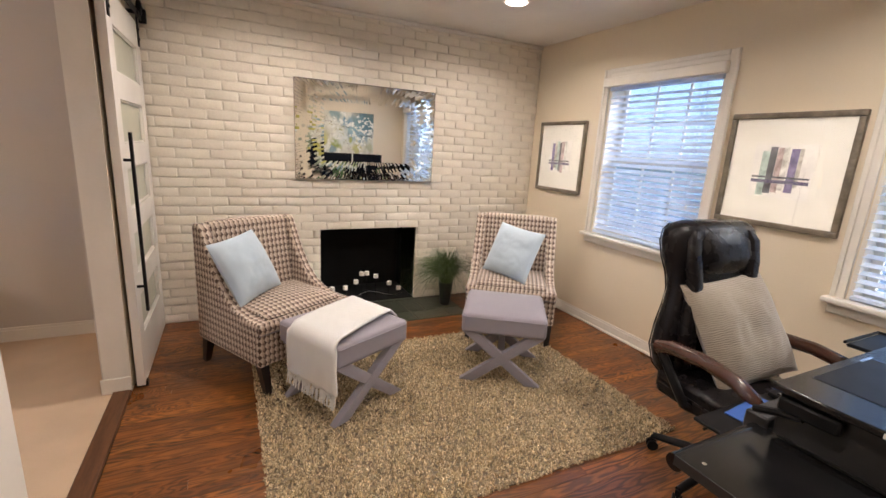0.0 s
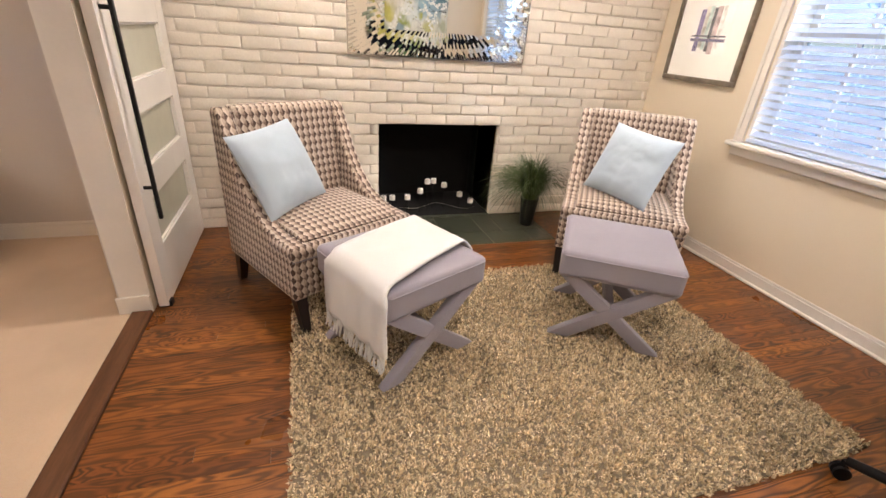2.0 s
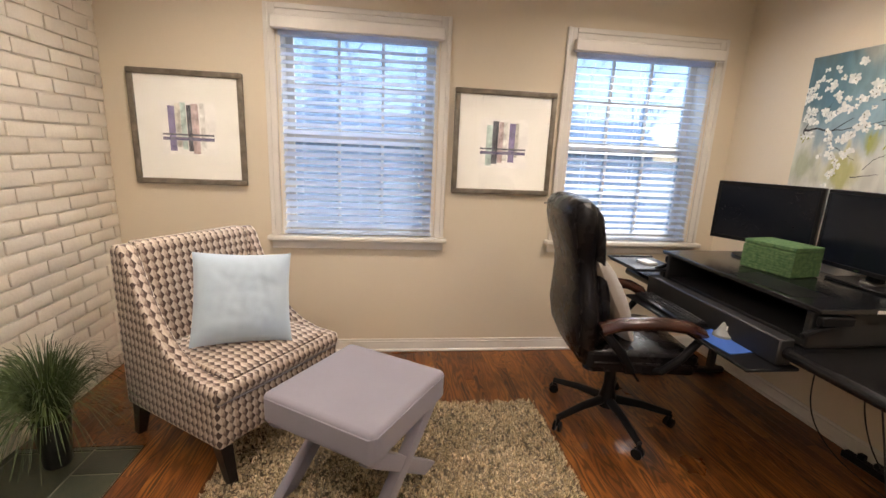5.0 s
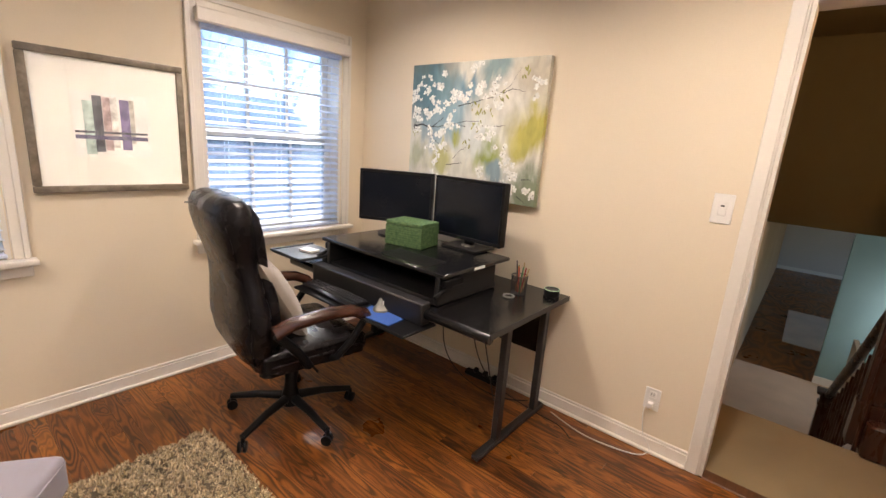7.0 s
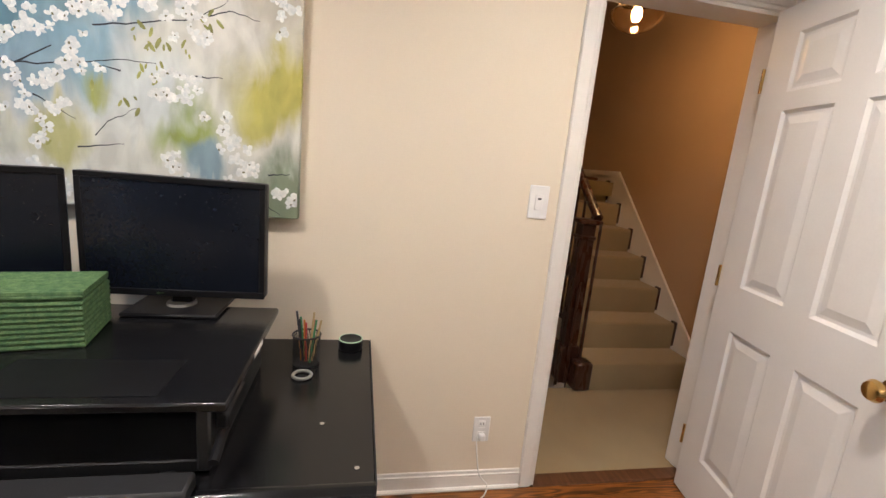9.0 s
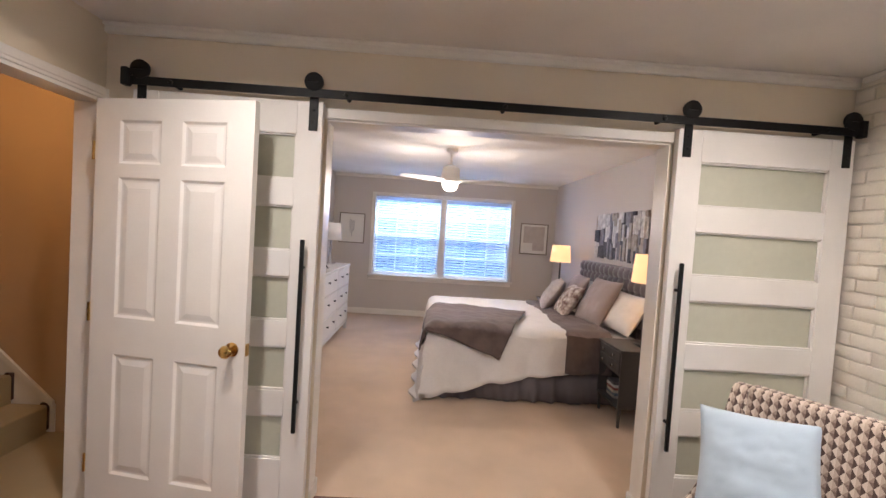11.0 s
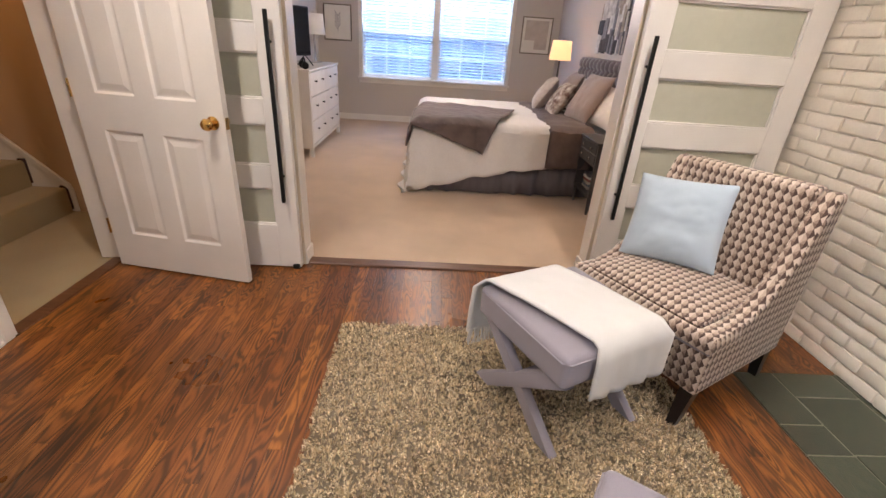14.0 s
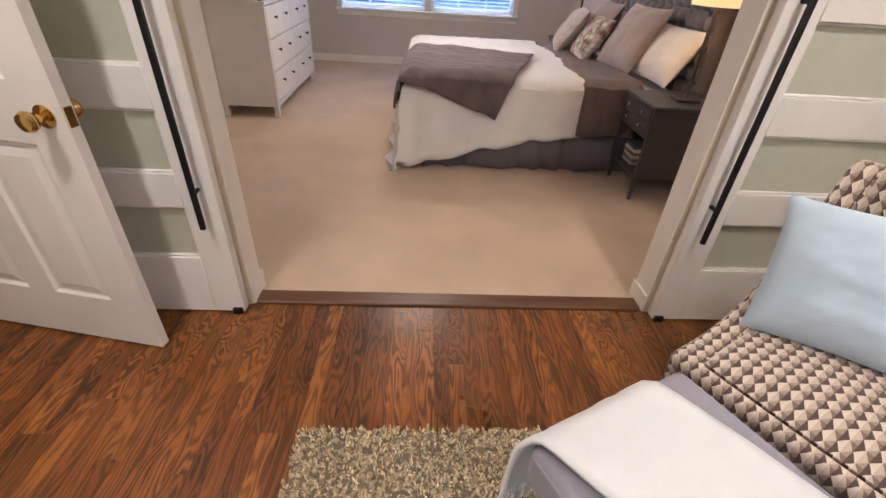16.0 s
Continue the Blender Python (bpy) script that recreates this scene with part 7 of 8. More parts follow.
def bedroom_picture(m, w, h, label, kind):
    p = thing("framed_picture", m, label, "picture", "pictures in the bedroom")
    fr = FRAME_WOOD
    for b in ((-w / 2, w / 2, h / 2 - 0.018, h / 2), (-w / 2, w / 2, -h / 2, -h / 2 + 0.018), (-w / 2, -w / 2 + 0.018, -h / 2 + 0.018, h / 2 - 0.018), (w / 2 - 0.018, w / 2, -h / 2 + 0.018, h / 2 - 0.018)):
        part("frame_rail", box(b[0], b[1], -0.022, -0.001, b[2], b[3], bevel=0.003), fr, p)
    part("sheet", box(-w / 2 + 0.017, w / 2 - 0.017, -0.010, -0.002, -h / 2 + 0.017, h / 2 - 0.017), MAT_BOARD, p)
    ink = mat("ink_wash", (0.22, 0.20, 0.21), 0.8, second=(0.50, 0.47, 0.46), scale=12, fine=90, amount=0.9, bump=0)
    if kind == "leaf":
        part("painted_stem", box(-0.003, 0.003, -0.0115, -0.0102, -0.14, 0.12), ink, p)
        for k in range(9):
            s = 1 if k % 2 else -1
            bm = bmesh.new()
            q = [bm.verts.new(v) for v in ((0, -0.0112, 0), (s * 0.03, -0.0112, 0.035), (s * 0.055, -0.0112, 0.085), (s * 0.02, -0.0112, 0.05))]
            bm.faces.new(q)
            bmesh.ops.translate(bm, vec=(0, 0, -0.10 + k * 0.024), verts=bm.verts)
            part("painted_leaf", bm, ink, p, smooth=False)
    else:
        part("wash", box(-w / 2 + 0.06, w / 2 - 0.06, -0.0112, -0.0102, -h / 2 + 0.07, h / 2 - 0.05), mat("pale_wash", (0.50, 0.43, 0.38), 0.8, second=(0.66, 0.60, 0.55), scale=8, fine=80, bump=0), p)
        part("block", box(-w / 2 + 0.05, -0.02, -0.0122, -0.0113, -h / 2 + 0.05, -h / 2 + 0.20), MAT_BOARD, p)


face_x = lambda y, z: Matrix.Translation((BX0, y, z)) @ Matrix.Rotation(radians(90), 4, "Z")
bedroom_picture(face_x(0.745, 1.48), 0.44, 0.52, "botanical print in a thin frame on the greige wall", "leaf")
bedroom_picture(face_x(3.925, 1.48), 0.49, 0.54, "abstract print in a thin frame on the greige wall", "wash")
art = thing("wood_strip_art", Matrix.Translation((-2.78, BY1, 1.575)), "wall art of grey and white wooden strips above the bed", "wall art")
part("backing", box(-0.68, 0.68, -0.012, -0.001, -0.25, 0.25), CHARCOAL, art)
rng = random.Random(6)
STR = [mat("strip_paint", c, 0.6, second=tuple(q * 0.6 for q in c), scale=20, fine=80, amount=0.9) for c in ((0.62, 0.60, 0.57), (0.25, 0.24, 0.26), (0.06, 0.06, 0.07), (0.42, 0.36, 0.30), (0.72, 0.70, 0.66))]
x = -0.68
while x < 0.66:
    w = rng.uniform(0.03, 0.085)
    z = -0.25 - rng.uniform(0, 0.03)
    while z < 0.24:
        h = rng.uniform(0.12, 0.3)
        part("strip", box(x + 0.002, min(x + w, 0.70), -0.016 - rng.uniform(0.004, 0.022), -0.0125, z, min(z + h, 0.28)), rng.choice(STR), art, smooth=False)
        z += h + 0.003
    x += w

# ---- stair hall ----
st = thing("staircase_up", Matrix.Translation((0, 0, 0)), "carpeted stairs going up with a dark mahogany rail", "stairs", kind="structure")
RISE, RUN, SY = 0.19, 0.235, -0.385
for k in range(7):
    y0 = SY - k * RUN
    z = (k + 1) * RISE
    bm = box(HX0 + 0.03, 0.055, y0 - RUN - 0.01, y0 + 0.018, z - RISE, z)
    bmesh.ops.bevel(bm, geom=[e for e in bm.edges if all(v.co.y > y0 and v.co.z > z - 0.01 for v in e.verts)], offset=0.018, segments=3, profile=0.5, affect="EDGES")
    part("step", bm, STAIR_CARPET, st, "tan carpeted step")
    part("step_bracket", box(HX0 + 0.012, HX0 + 0.032, y0 - 0.03, y0 + 0.022, z - RISE + 0.02, z + 0.012, bevel=0.004), DARK_STAIR, st)
    part("tread_end", box(0.056, 0.095, y0 - RUN, y0 + 0.03, z - 0.028, z + 0.004, bevel=0.004), DARK_STAIR, st)
    part("riser_end", box(0.056, 0.085, y0 - RUN + 0.002, y0, z - RISE, z - 0.03), TRIM, st)
    for q in (0.06, 0.175):
        zz = 1.10 + (-0.47 - (y0 - q)) * 0.822
        part("baluster", tube([(0.075, y0 - q, z), (0.075, y0 - q, z + 0.2), (0.075, y0 - q, zz)], 0.013, 6, 0.009), DARK_STAIR, st)
part("landing_nosing", box(HX0, 0.095, SY - 7 * RUN - 0.03, SY - 7 * RUN + 0.02, 1.326, 1.36, bevel=0.006), OAK_DARK, st)
part("landing_board", box(HX0 + 0.076, 0.02, -2.40 + 0.001, -2.385, 1.33, 1.43), TRIM, st)
bm = extrude_profile([(SY + 0.05, 0.0), (SY + 0.05, 0.185), (-1.64, 1.40), (-2.38, 1.40), (-2.38, 0.0)], HX0 + 0.001, HX0 + 0.012)
part("wall_skirt_board", bm, TRIM, st, "white sloping skirt board")
bm = extrude_profile([(SY + 0.05, 0.165), (SY + 0.05, 0.215), (-1.64, 1.43), (-2.38, 1.43), (-2.38, 1.385), (-1.625, 1.385)], HX0 + 0.012, HX0 + 0.030)
part("skirt_cap", bm, TRIM, st)
part("handrail", tube([(0.085, -0.47, 1.115), (0.080, -0.80, 1.375), (0.075, -1.30, 1.79), (0.065, -1.72, 2.135)], 0.030, 10), DARK_STAIR, st, "dark mahogany handrail")


def newel(x, y, z, h, parent):
    n = part("newel_post", box(x - 0.046, x + 0.046, y - 0.046, y + 0.046, z, z + h, bevel=0.004), DARK_STAIR, parent, "dark square newel post")
    part("newel_cap", box(x - 0.075, x + 0.075, y - 0.075, y + 0.075, z + h, z + h + 0.028, bevel=0.010, seg=2), DARK_STAIR, n)
    part("newel_base", box(x - 0.060, x + 0.060, y - 0.060, y + 0.060, z, z + 0.26, bevel=0.006), DARK_STAIR, n)
    part("newel_collar", box(x - 0.055, x + 0.055, y - 0.055, y + 0.055, z + h - 0.10, z + h - 0.075, bevel=0.006), DARK_STAIR, n)


newel(0.135, -0.515, 0.0, 1.075, st)
newel(0.06, -1.76, 1.325, 0.86, st)
part("starting_step_end", box(0.02, 0.14, -0.45, -0.345, 0.0, 0.19, bevel=0.012), DARK_STAIR, st)
sd = thing("staircase_down", Matrix.Translation((0, 0, 0)), "carpeted stairs going down with a dark balustrade", "stairs", kind="structure")
for k in range(6):
    y0 = -0.40 - k * 0.25
    part("step", box(0.185, HX1 - 0.002, y0 - 0.25, y0 + 0.012, -0.19 * (k + 1) - 0.12, -0.19 * (k + 1), bevel=0.008), STAIR_CARPET, sd)
    for q in (0.05, 0.17):
        part("baluster", tube([(0.15, y0 - q, -0.19 * (k + 1) - 0.1), (0.15, y0 - q, 0.74 - 0.19 * k - 0.19 * q / 0.25)], 0.011, 6), DARK_STAIR, sd)
part("side_stringer", extrude_profile([(-0.42, -0.35), (-0.42, 0.02), (-2.0, -1.10), (-2.0, -1.33), (-1.6, -1.33)], 0.165, 0.184), TRIM, sd)
part("handrail", tube([(0.15, -0.55, 0.80), (0.15, -1.2, 0.28), (0.15, -2.15, -0.42)], 0.028, 10), DARK_STAIR, sd)
newel(0.15, -2.2, -1.33, 0.90, sd)
structure("wall_under_stairs", box(0.02, 0.054, -2.6, -0.56, -1.33, 0.0), TRIM)
hl = thing("hall_ceiling_light", Matrix.Translation((0.05, -0.48, CEIL - 0.03)), "clear glass bowl light with a glowing filament bulb", "ceiling light")
part("mount", lathe([(0.07, 0.09), (0.07, 0.07), (0.03, 0.055), (0.02, -0.03), (0.05, -0.035)], None, 24), BRASS, hl)
bm = bmesh.new()
prof = [(0.05, -0.03), (0.11, -0.06), (0.150, -0.10), (0.140, -0.14), (0.09, -0.185), (0.03, -0.21), (0.012, -0.215)]
n = 32
rings = [[bm.verts.new((r * math.cos(2 * math.pi * i / n), r * math.sin(2 * math.pi * i / n), z)) for i in range(n)] for r, z in prof]
for a, b in zip(rings, rings[1:]):
    for i in range(n):
        bm.faces.new((a[i], a[(i + 1) % n], b[(i + 1) % n], b[i]))
g = part("glass_bowl", bm, glass("amber_glass", (1.0, 0.86, 0.68), 0.03), hl, "clear amber-tinted glass bowl")
g.visible_shadow = False
md = g.modifiers.new("thickness", "SOLIDIFY")
md.thickness = 0.003
part("bulb", lathe([(0.012, -0.04), (0.014, -0.06), (0.028, -0.09), (0.030, -0.12), (0.018, -0.145)], None, 18), glow("filament_bulb", (1.0, 0.62, 0.26), 12), hl, "glowing warm bulb")
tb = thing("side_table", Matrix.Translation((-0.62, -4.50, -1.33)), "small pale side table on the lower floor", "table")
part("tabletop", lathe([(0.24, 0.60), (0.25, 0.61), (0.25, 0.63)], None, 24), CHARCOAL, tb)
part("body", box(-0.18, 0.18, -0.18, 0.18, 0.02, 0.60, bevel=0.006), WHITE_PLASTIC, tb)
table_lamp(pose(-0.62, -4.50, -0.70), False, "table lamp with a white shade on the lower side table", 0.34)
pic = thing("stair_picture", Matrix.Translation((-0.06, -2.40, 2.24)), "dark framed picture on the landing wall", "picture")
part("frame", box(-0.06, 0.06, 0.001, 0.025, -0.20, 0.20, bevel=0.004), DARK_STAIR, pic)
part("sheet", box(-0.035, 0.035, 0.0255, 0.028, -0.17, 0.17), FRAME_WOOD, pic)
lr = part("lower_rug", box(-1.4, 0.5, -8.4, -6.2, 0, 0.012), CARPET)
lr.matrix_world = Matrix.Translation((0, 0, -1.334))
tagged(lr, "pale flat rug on the lower oak floor", "rug")

# ---- outdoors ----
# colours are lightened so that the view looks washed out by window glare
LAWN = mat("winter_lawn", (0.30, 0.31, 0.17), 0.95, second=(0.40, 0.37, 0.24), scale=0.6, fine=8, amount=0.8, bump=0.3)
ASPHALT = mat("asphalt", (0.22, 0.22, 0.225), 0.85, scale=1.2, fine=30)
CONCRETE = mat("driveway_concrete", (0.42, 0.41, 0.40), 0.85, scale=1.2, fine=30)
SIDING = mat("pale_siding", (0.66, 0.66, 0.66), 0.7, scale=2, fine=20)
RED_BRICK = mat("red_brick_far", (0.46, 0.31, 0.27), 0.8, second=(0.38, 0.25, 0.22), scale=12, fine=40, amount=0.8)
ROOF = mat("grey_shingle", (0.40, 0.40, 0.42), 0.9, scale=4, fine=25, amount=0.7)
BARK = mat("bark", (0.30, 0.27, 0.25), 0.95, scale=6, fine=40, bump=0.6)
NEEDLE = mat("evergreen", (0.08, 0.12, 0.075), 0.8, second=(0.12, 0.16, 0.10), scale=3, fine=30, rand=0.35, island=True)
GLASS_DARK = mat("dark_window", (0.05, 0.06, 0.08), 0.15, scale=3, fine=20, bump=0)
GZ = -1.35
structure("ground_lawn", box(-400, 400, -400, 400, GZ - 0.5, GZ - 0.02), LAWN, "winter lawn around the house")
structure("road", box(15.5, 21.5, -200, 200, GZ - 0.1, GZ), ASPHALT, "asphalt street")
structure("pavement", box(12.6, 13.9, -200, 200, GZ - 0.1, GZ + 0.02), CONCRETE, "pale concrete walk")
structure("driveway", box(-34, -12, 1.0, 5.5, GZ - 0.1, GZ + 0.005), CONCRETE, "pale concrete driveway")


def house(m, w, d, h, roof, wall_mat, label):
    o = thing("house", m, label, "house", "houses across the street")
    part("wall", box(-w / 2, w / 2, -d / 2, d / 2, 0, h), wall_mat, o)
    bm = bmesh.new()
    e = 0.5
    v = [bm.verts.new(p) for p in ((-w / 2 - e, -d / 2 - e, h), (w / 2 + e, -d / 2 - e, h), (w / 2 + e, d / 2 + e, h), (-w / 2 - e, d / 2 + e, h), (-w / 2 - e, 0, h + roof), (w / 2 + e, 0, h + roof))]
    for f in ((0, 1, 5, 4), (2, 3, 4, 5), (1, 2, 5), (3, 0, 4), (3, 2, 1, 0)):
        bm.faces.new([v[i] for i in f])
    r = part("roof", bm, ROOF, o, smooth=False)
    part("chimney", box(w * 0.2, w * 0.2 + 0.9, -0.4, 0.4, h, h + roof + 0.8), RED_BRICK, r)
    for s in (-1, 1):
        for k in range(5):
            x = -w / 2 + w * (k + 0.5) / 5
            if k == 2:
                dr = part("door", box(x - 0.5, x + 0.5, s * d / 2 - 0.03, s * d / 2 + 0.03, 0.1, 2.2), TRIM, o)
                continue
            for z in ([1.0] if h < 4 else [1.0, 3.7]):
                win = part("window", box(x - 0.6, x + 0.6, s * d / 2 - 0.03, s * d / 2 + 0.04, z, z + 1.4), TRIM, o)
                for a in (-0.5, 0.03):
                    for b in (0.1, 0.74):
                        part("pane", box(x + a, x + a + 0.47, s * d / 2 - 0.05, s * d / 2 + 0.05, z + b, z + b + 0.56), GLASS_DARK, win)
    return o


house(pose(42, 9, GZ + 0.2, 0, 0, 90), 15, 8, 3.0, 2.4, RED_BRICK, "red brick bungalow with a grey roof across the street")
house(pose(44, -15, GZ + 0.3, 0, 0, 90), 14, 8, 3.2, 2.6, RED_BRICK, "red brick bungalow with a grey roof across the street")
house(pose(-20, -2.5, GZ, 0, 0, 90), 7, 6, 2.9, 2.2, SIDING, "pale sided garage with a grey roof")
house(pose(-40, 9.5, GZ + 0.3, 0, 0, 80), 14, 8, 5.4, 2.6, RED_BRICK, "two-storey red brick house with a grey roof")


def bare_tree(x, y, h, seed, label="tall bare winter tree"):
    rng = random.Random(seed)
    t = thing("tree", Matrix.Translation((x, y, GZ - 0.05)), label, "tree", "trees outside")
    bm = bmesh.new()
    def grow(p, d, ln, r, depth):
        pts = [p]
        for k in range(3):
            d = (d + Vector((rng.uniform(-1, 1), rng.uniform(-1, 1), rng.uniform(-0.2, 0.5))) * 0.16).normalized()
            pts.append(pts[-1] + d * ln / 3)
        add_tube(bm, pts, r, 6 if depth > 1 else 4, r * 0.6)
        if depth == 0:
            return
        for k in range(4 if depth > 1 else 5):
            f = rng.uniform(0.35, 1.0)
            i = min(2, int(f * 3))
            q = pts[i].lerp(pts[i + 1], f * 3 - i)
            nd = (d * 0.7 + Vector((rng.uniform(-1, 1), rng.uniform(-1, 1), rng.uniform(0.0, 0.7)))).normalized()
            grow(q, nd, ln * rng.uniform(0.45, 0.65), r * 0.42, depth - 1)
    grow(Vector((0, 0, 0)), Vector((0, 0, 1)), h * 0.55, h * 0.011, 3)
    part("trunk", bm, BARK, t, "bare trunk and limbs")
    return t


def evergreen(x, y, h, seed):
    rng = random.Random(seed)
    t = thing("evergreen_tree", Matrix.Translation((x, y, GZ - 0.05)), "dense dark green evergreen tree outside", "tree", "evergreens outside")
    part("trunk", tube([(0, 0, 0), (0, 0, h * 0.9)], 0.16, 8, 0.03), BARK, t)
    bm = bmesh.new()
    for i in range(1500):
        f = rng.random() ** 0.8
        z = h * (0.08 + 0.92 * f)
        r = (1 - f) ** 0.85 * h * 0.26 * (0.35 + 0.65 * rng.random()) * (0.8 + 0.3 * math.sin(f * 40))
        a = rng.uniform(0, 6.283)
        p = Vector((r * math.cos(a), r * math.sin(a), z - r * 0.25))
        s = rng.uniform(0.12, 0.30)
        u = Vector((math.cos(a), math.sin(a), -0.4)) * s
        w = Vector((-math.sin(a), math.cos(a), rng.uniform(-0.4, 0.4))) * s * 0.5
        bm.faces.new([bm.verts.new(q) for q in (p - u, p + w, p + u, p - w)])
    part("crown", bm, NEEDLE, t, "dense dark green needles", smooth=False, kind="stuff")


for i, (x, y, h) in enumerate(((26, 3.5, 15), (29, -5, 17), (25, -11, 14), (31, 12, 16), (44, 0, 19), (46, -8, 20), (47, 6, 18), (24, 14, 13), (52, -18, 20), (50, 14, 21), (-16, 2.0, 6), (-34, 2, 15), (-30, 14, 14), (-48, 0, 18), (-50, 10, 17), (-46, -12, 18))):
    bare_tree(x, y, h, 40 + i)
for i, (x, y, h) in enumerate(((27, 6.5, 7.5), (30, -9, 8.5), (33, 1, 6.0), (48, 10, 12), (-36, 5.5, 7), (-44, -4, 10))):
    evergreen(x, y, h, 80 + i)


def car(m, label):
    c = thing("parked_car", m, label, "car")
    PAINT = mat("white_car_paint", (0.72, 0.73, 0.74), 0.25, scale=3, fine=20, bump=0, coat=0.5)
    prof = [(-2.25, 0.35), (-2.28, 0.75), (-2.20, 1.0), (-1.75, 1.55), (-0.9, 1.66), (0.3, 1.60), (1.05, 1.12), (1.9, 0.98), (2.25, 0.80), (2.28, 0.38)]
    part("body", extrude_profile([(a, b) for a, b in prof], -0.88, 0.88, 0.07, 3), PAINT, c)
    for s in (-1, 1):
        part("side_window", extrude_profile([(-1.7, 1.08), (-1.55, 1.48), (-0.85, 1.57), (0.2, 1.52), (0.8, 1.10)], s * 0.87, s * 0.892), GLASS_DARK, c)
        for y in (-1.4, 1.4):
            w = part("wheel", lathe([(0.34, -0.10), (0.35, 0.0), (0.34, 0.10)], pose(s * 0.82, y, 0.35, 0, 90, 0), 24), BLACK_PLASTIC, c)
            part("rim", lathe([(0.21, -0.112), (0.21, 0.112)], pose(s * 0.82, y, 0.35, 0, 90, 0), 18), CHROME, w)
        part("headlight", box(s * 0.62 - 0.16, s * 0.62 + 0.16, 2.14, 2.27, 0.72, 0.86, bevel=0.03), CHROME, c)
    part("windscreen", box(-0.72, 0.72, 0.45, 0.47, 1.10, 1.50, m=Matrix.Translation((0, 0.35, 0.0)) @ Matrix.Identity(4)), GLASS_DARK, c)


car(pose(14.9, -5.0, GZ, 0, 0, 186), "white parked car at the kerb")


# ---- floor, hearth and bricks, piece by piece ----
floor = structure("floor", box(LX - 0.05, RX, DY - 0.06, BY + 0.03, -0.04, -0.006), SUBFLOOR, "stained red oak strip floor")
HEARTH = (0.80, 2.36, 3.79)
rng = random.Random(21)
unit = mesh_of("plank", box(-0.5, 0.5, -0.5, 0.5, -1, 0), OAK, False)
PW = 0.0575
row, y = 0, DY + 0.02
while y < BY:
    y1 = min(y + PW, BY)
    x = LX
    spans = [(LX, RX)]
    if y1 > HEARTH[2] + 0.01:
        spans = [(LX, HEARTH[0]), (HEARTH[1], RX)]
    for sa, sb in spans:
        x = sa - rng.uniform(0, 0.9)
        while x < sb - 1e-6:
            ln = rng.choice((0.75, 0.95, 1.2, 1.5))
            a, b = max(x, sa), min(x + ln, sb)
            x += ln
            if b - a < 0.02:
                continue
            piece("plank", unit, floor, Matrix.Translation(((a + b) / 2, (y + y1) / 2, 0)) @ Matrix.Diagonal((b - a - 0.0012, y1 - y - 0.0012, 0.005, 1)))
    y = y1
    row += 1

hearth = structure("hearth", box(HEARTH[0] + 0.004, HEARTH[1] - 0.004, HEARTH[2] + 0.004, BY + 0.05, -0.0055, -0.002), GROUT, "green slate hearth flush with the floor")
tile_u = mesh_of("slate_tile", box(-0.5, 0.5, -0.5, 0.5, -1, 0), SLATE, False)
y = HEARTH[2]
for r, (h, first) in enumerate(((0.195, 0.32), (0.30, 0.16), (0.10, 0.28))):
    x = HEARTH[0]
    k = 0
    while x < HEARTH[1] - 0.01:
        ln = first if k == 0 else (0.305, 0.15, 0.305, 0.30)[(k + r) % 4]
        b = min(x + ln, HEARTH[1])
        y1 = min(y + h, BY + 0.04)
        piece("slate_tile", tile_u, hearth, Matrix.Translation(((x + b) / 2, (y + y1) / 2, rng.uniform(0.0, 0.002) + 0.001)) @ Matrix.Diagonal((b - x - 0.010, y1 - y - 0.010, 0.004, 1)))
        x = b
        k += 1
    y += h

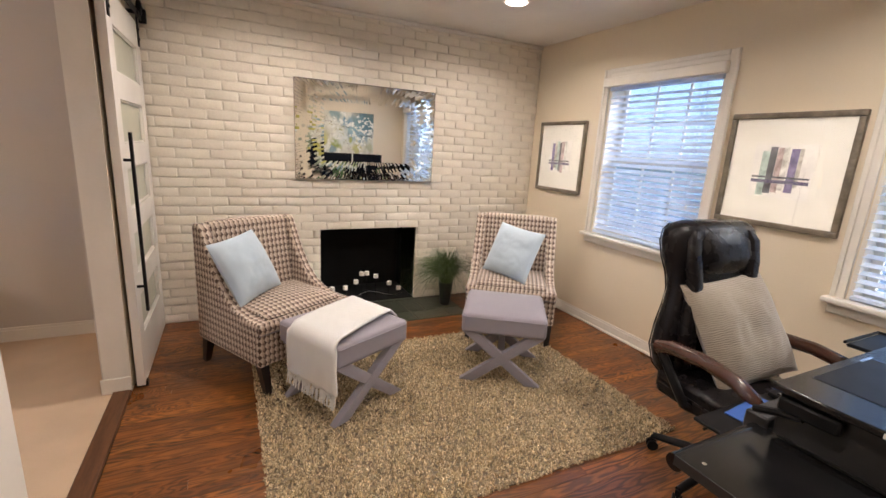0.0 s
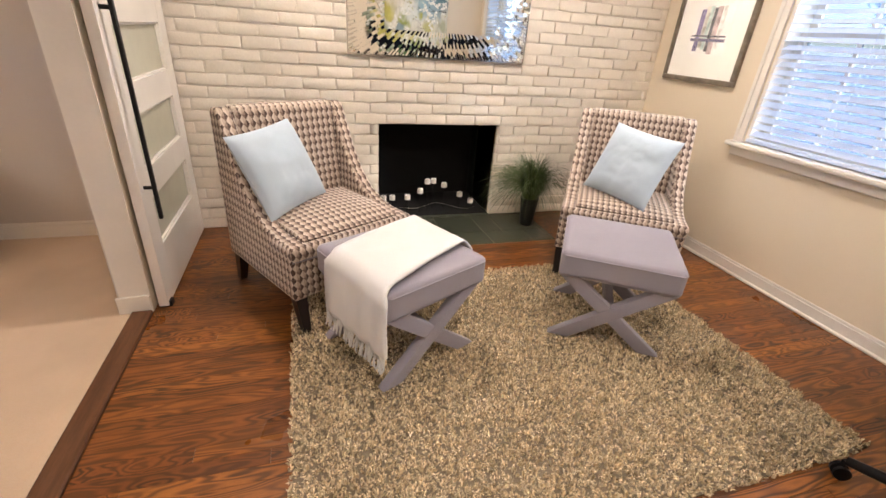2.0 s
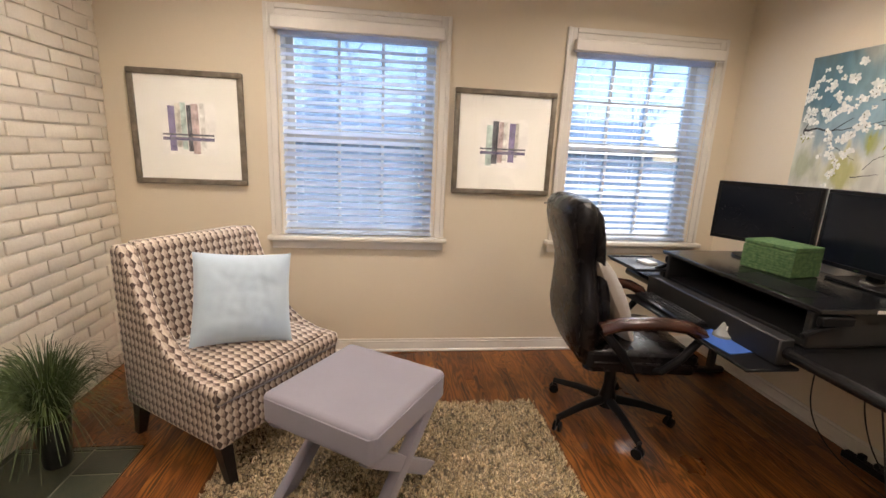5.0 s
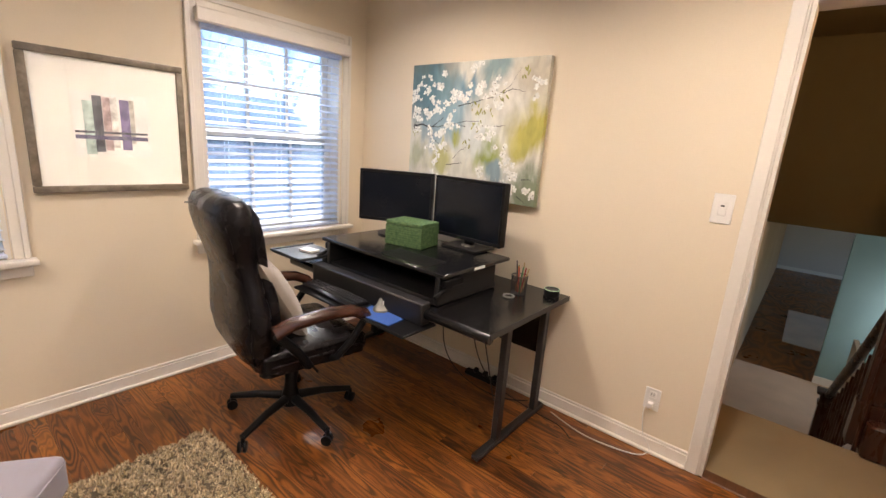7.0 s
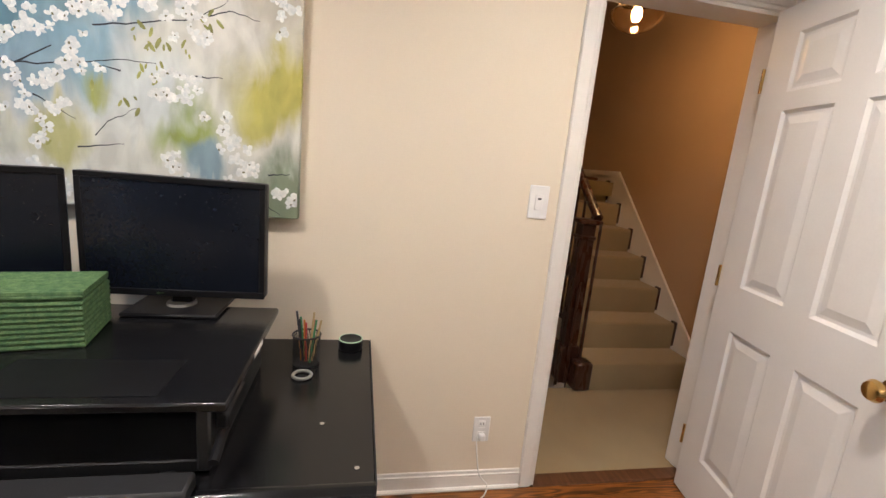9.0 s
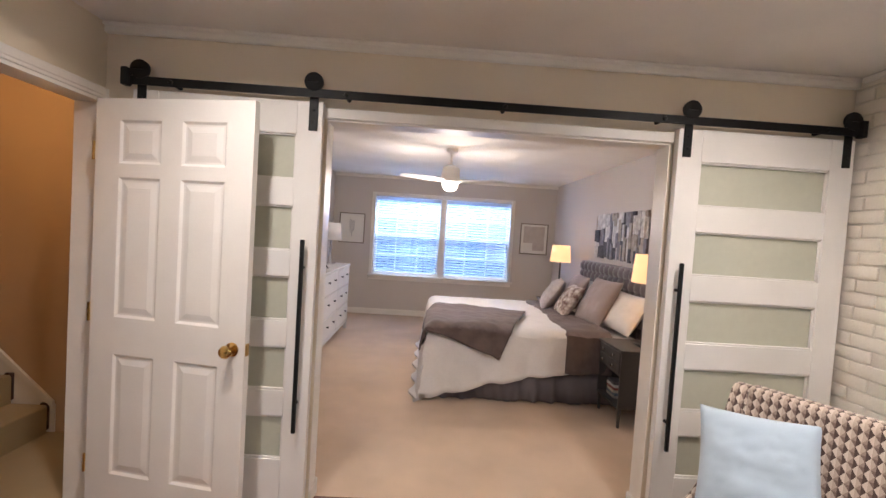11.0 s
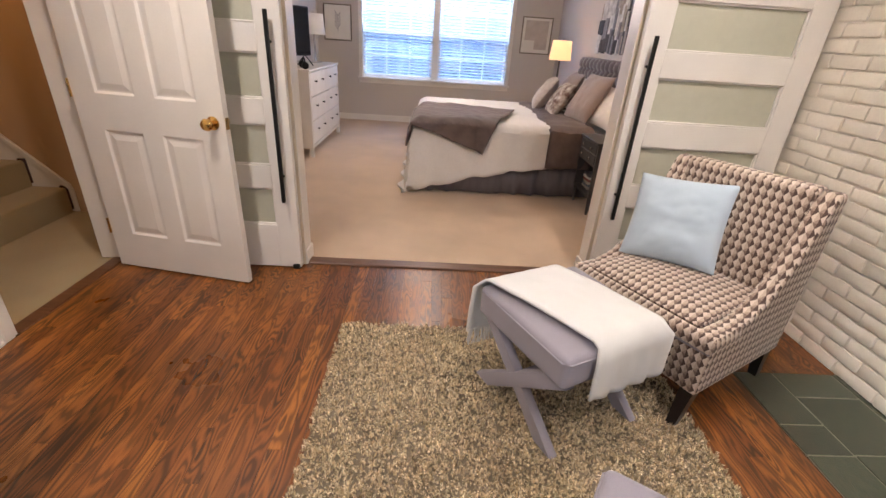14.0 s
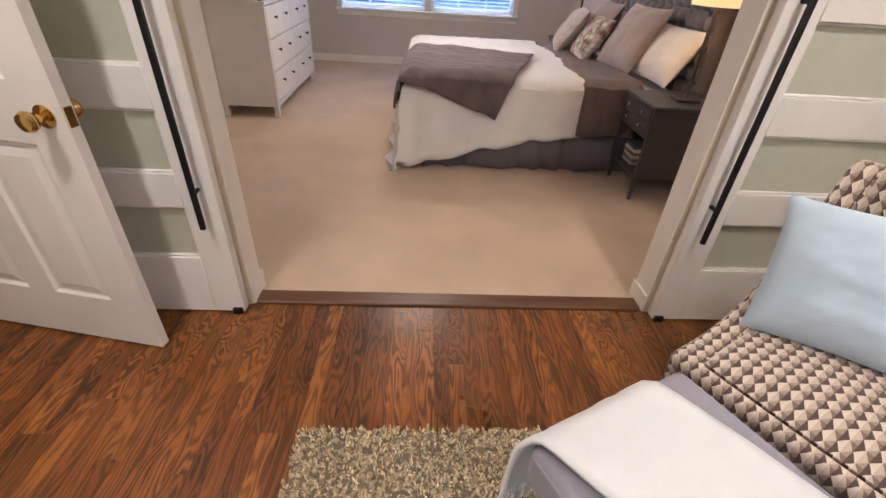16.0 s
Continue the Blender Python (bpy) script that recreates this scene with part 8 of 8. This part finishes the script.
# painted bricks
CH = 0.0700
variants = []
for i in range(8):
    bm = box(-0.5, 0.5, -0.5, 0.5, -0.5, 0.5)
    bmesh.ops.scale(bm, vec=(0.200, 0.018, CH - 0.008), verts=bm.verts)
    bmesh.ops.bevel(bm, geom=list(bm.edges), offset=0.0055, segments=2, profile=0.5, affect="EDGES")
    for v in bm.verts:
        v.co += Vector((rng.uniform(-1, 1) * 0.0016, rng.uniform(-1, 1) * 0.0012, rng.uniform(-1, 1) * 0.0016))
    variants.append(mesh_of("brick", bm, BRICK, True))
joined = bmesh.new()
singles = 0
for c in range(int(CEIL / CH) + 1):
    z0, z1 = c * CH, min((c + 1) * CH, CEIL)
    if z1 - z0 < 0.02:
        continue
    x = LX - (0.1065 if c % 2 else 0.0)
    joint = x
    while x < RX:
        x += 0.2125
        last, joint = joint, x + rng.uniform(-0.006, 0.006)
        a, b = max(last, LX), min(joint, RX)
        if b <= a:
            continue
        runs = [(a, b)]
        if z0 < 0.695:
            runs = [(max(a, p), min(b, q)) for p, q in ((LX, 1.15), (2.04, RX)) if min(b, q) - max(a, p) > 0.012]
        for p, q in runs:
            if q - p < 0.012:
                continue
            m = Matrix.Translation(((p + q) / 2 + rng.uniform(-0.001, 0.001), BY + 0.007 + rng.uniform(-0.003, 0.0015), (z0 + z1) / 2 + rng.uniform(-0.0015, 0.0015))) @ pose(0, 0, 0, rng.uniform(-3.6, -0.6), rng.uniform(-0.5, 0.5), rng.uniform(-0.6, 0.6)) @ Matrix.Diagonal(
                ((q - p - 0.0095) / 0.200, 1, (z1 - z0 - 0.008) / (CH - 0.008), 1))
            if 0.62 < z0 < 1.35 + 0.6 and singles < 300 and 0.0 < p < 3.1:
                piece("brick", variants[rng.randrange(8)], wall_n, m)
                singles += 1
            else:
                tmp = variants[rng.randrange(8)].copy()
                tmp.transform(m)
                joined.from_mesh(tmp)
                bpy.data.meshes.remove(tmp)
# returns of the firebox opening
for c in range(10):
    for xr in (1.15, 2.04):
        tmp = variants[rng.randrange(8)].copy()
        tmp.transform(Matrix.Translation((xr + (0.004 if xr > 1.5 else -0.004), BY + 0.028, (c + 0.5) * CH)) @ Matrix.Rotation(radians(90), 4, "Z") @ Matrix.Diagonal((0.030 / 0.2, 1, 1, 1)))
        joined.from_mesh(tmp)
        bpy.data.meshes.remove(tmp)
me = bpy.data.meshes.new("bricks")
joined.to_mesh(me)
joined.free()
me.materials.append(BRICK)
o = new("bricks", me)
o.parent = wall_n
tagged(o, "white painted bricks", kind="stuff")
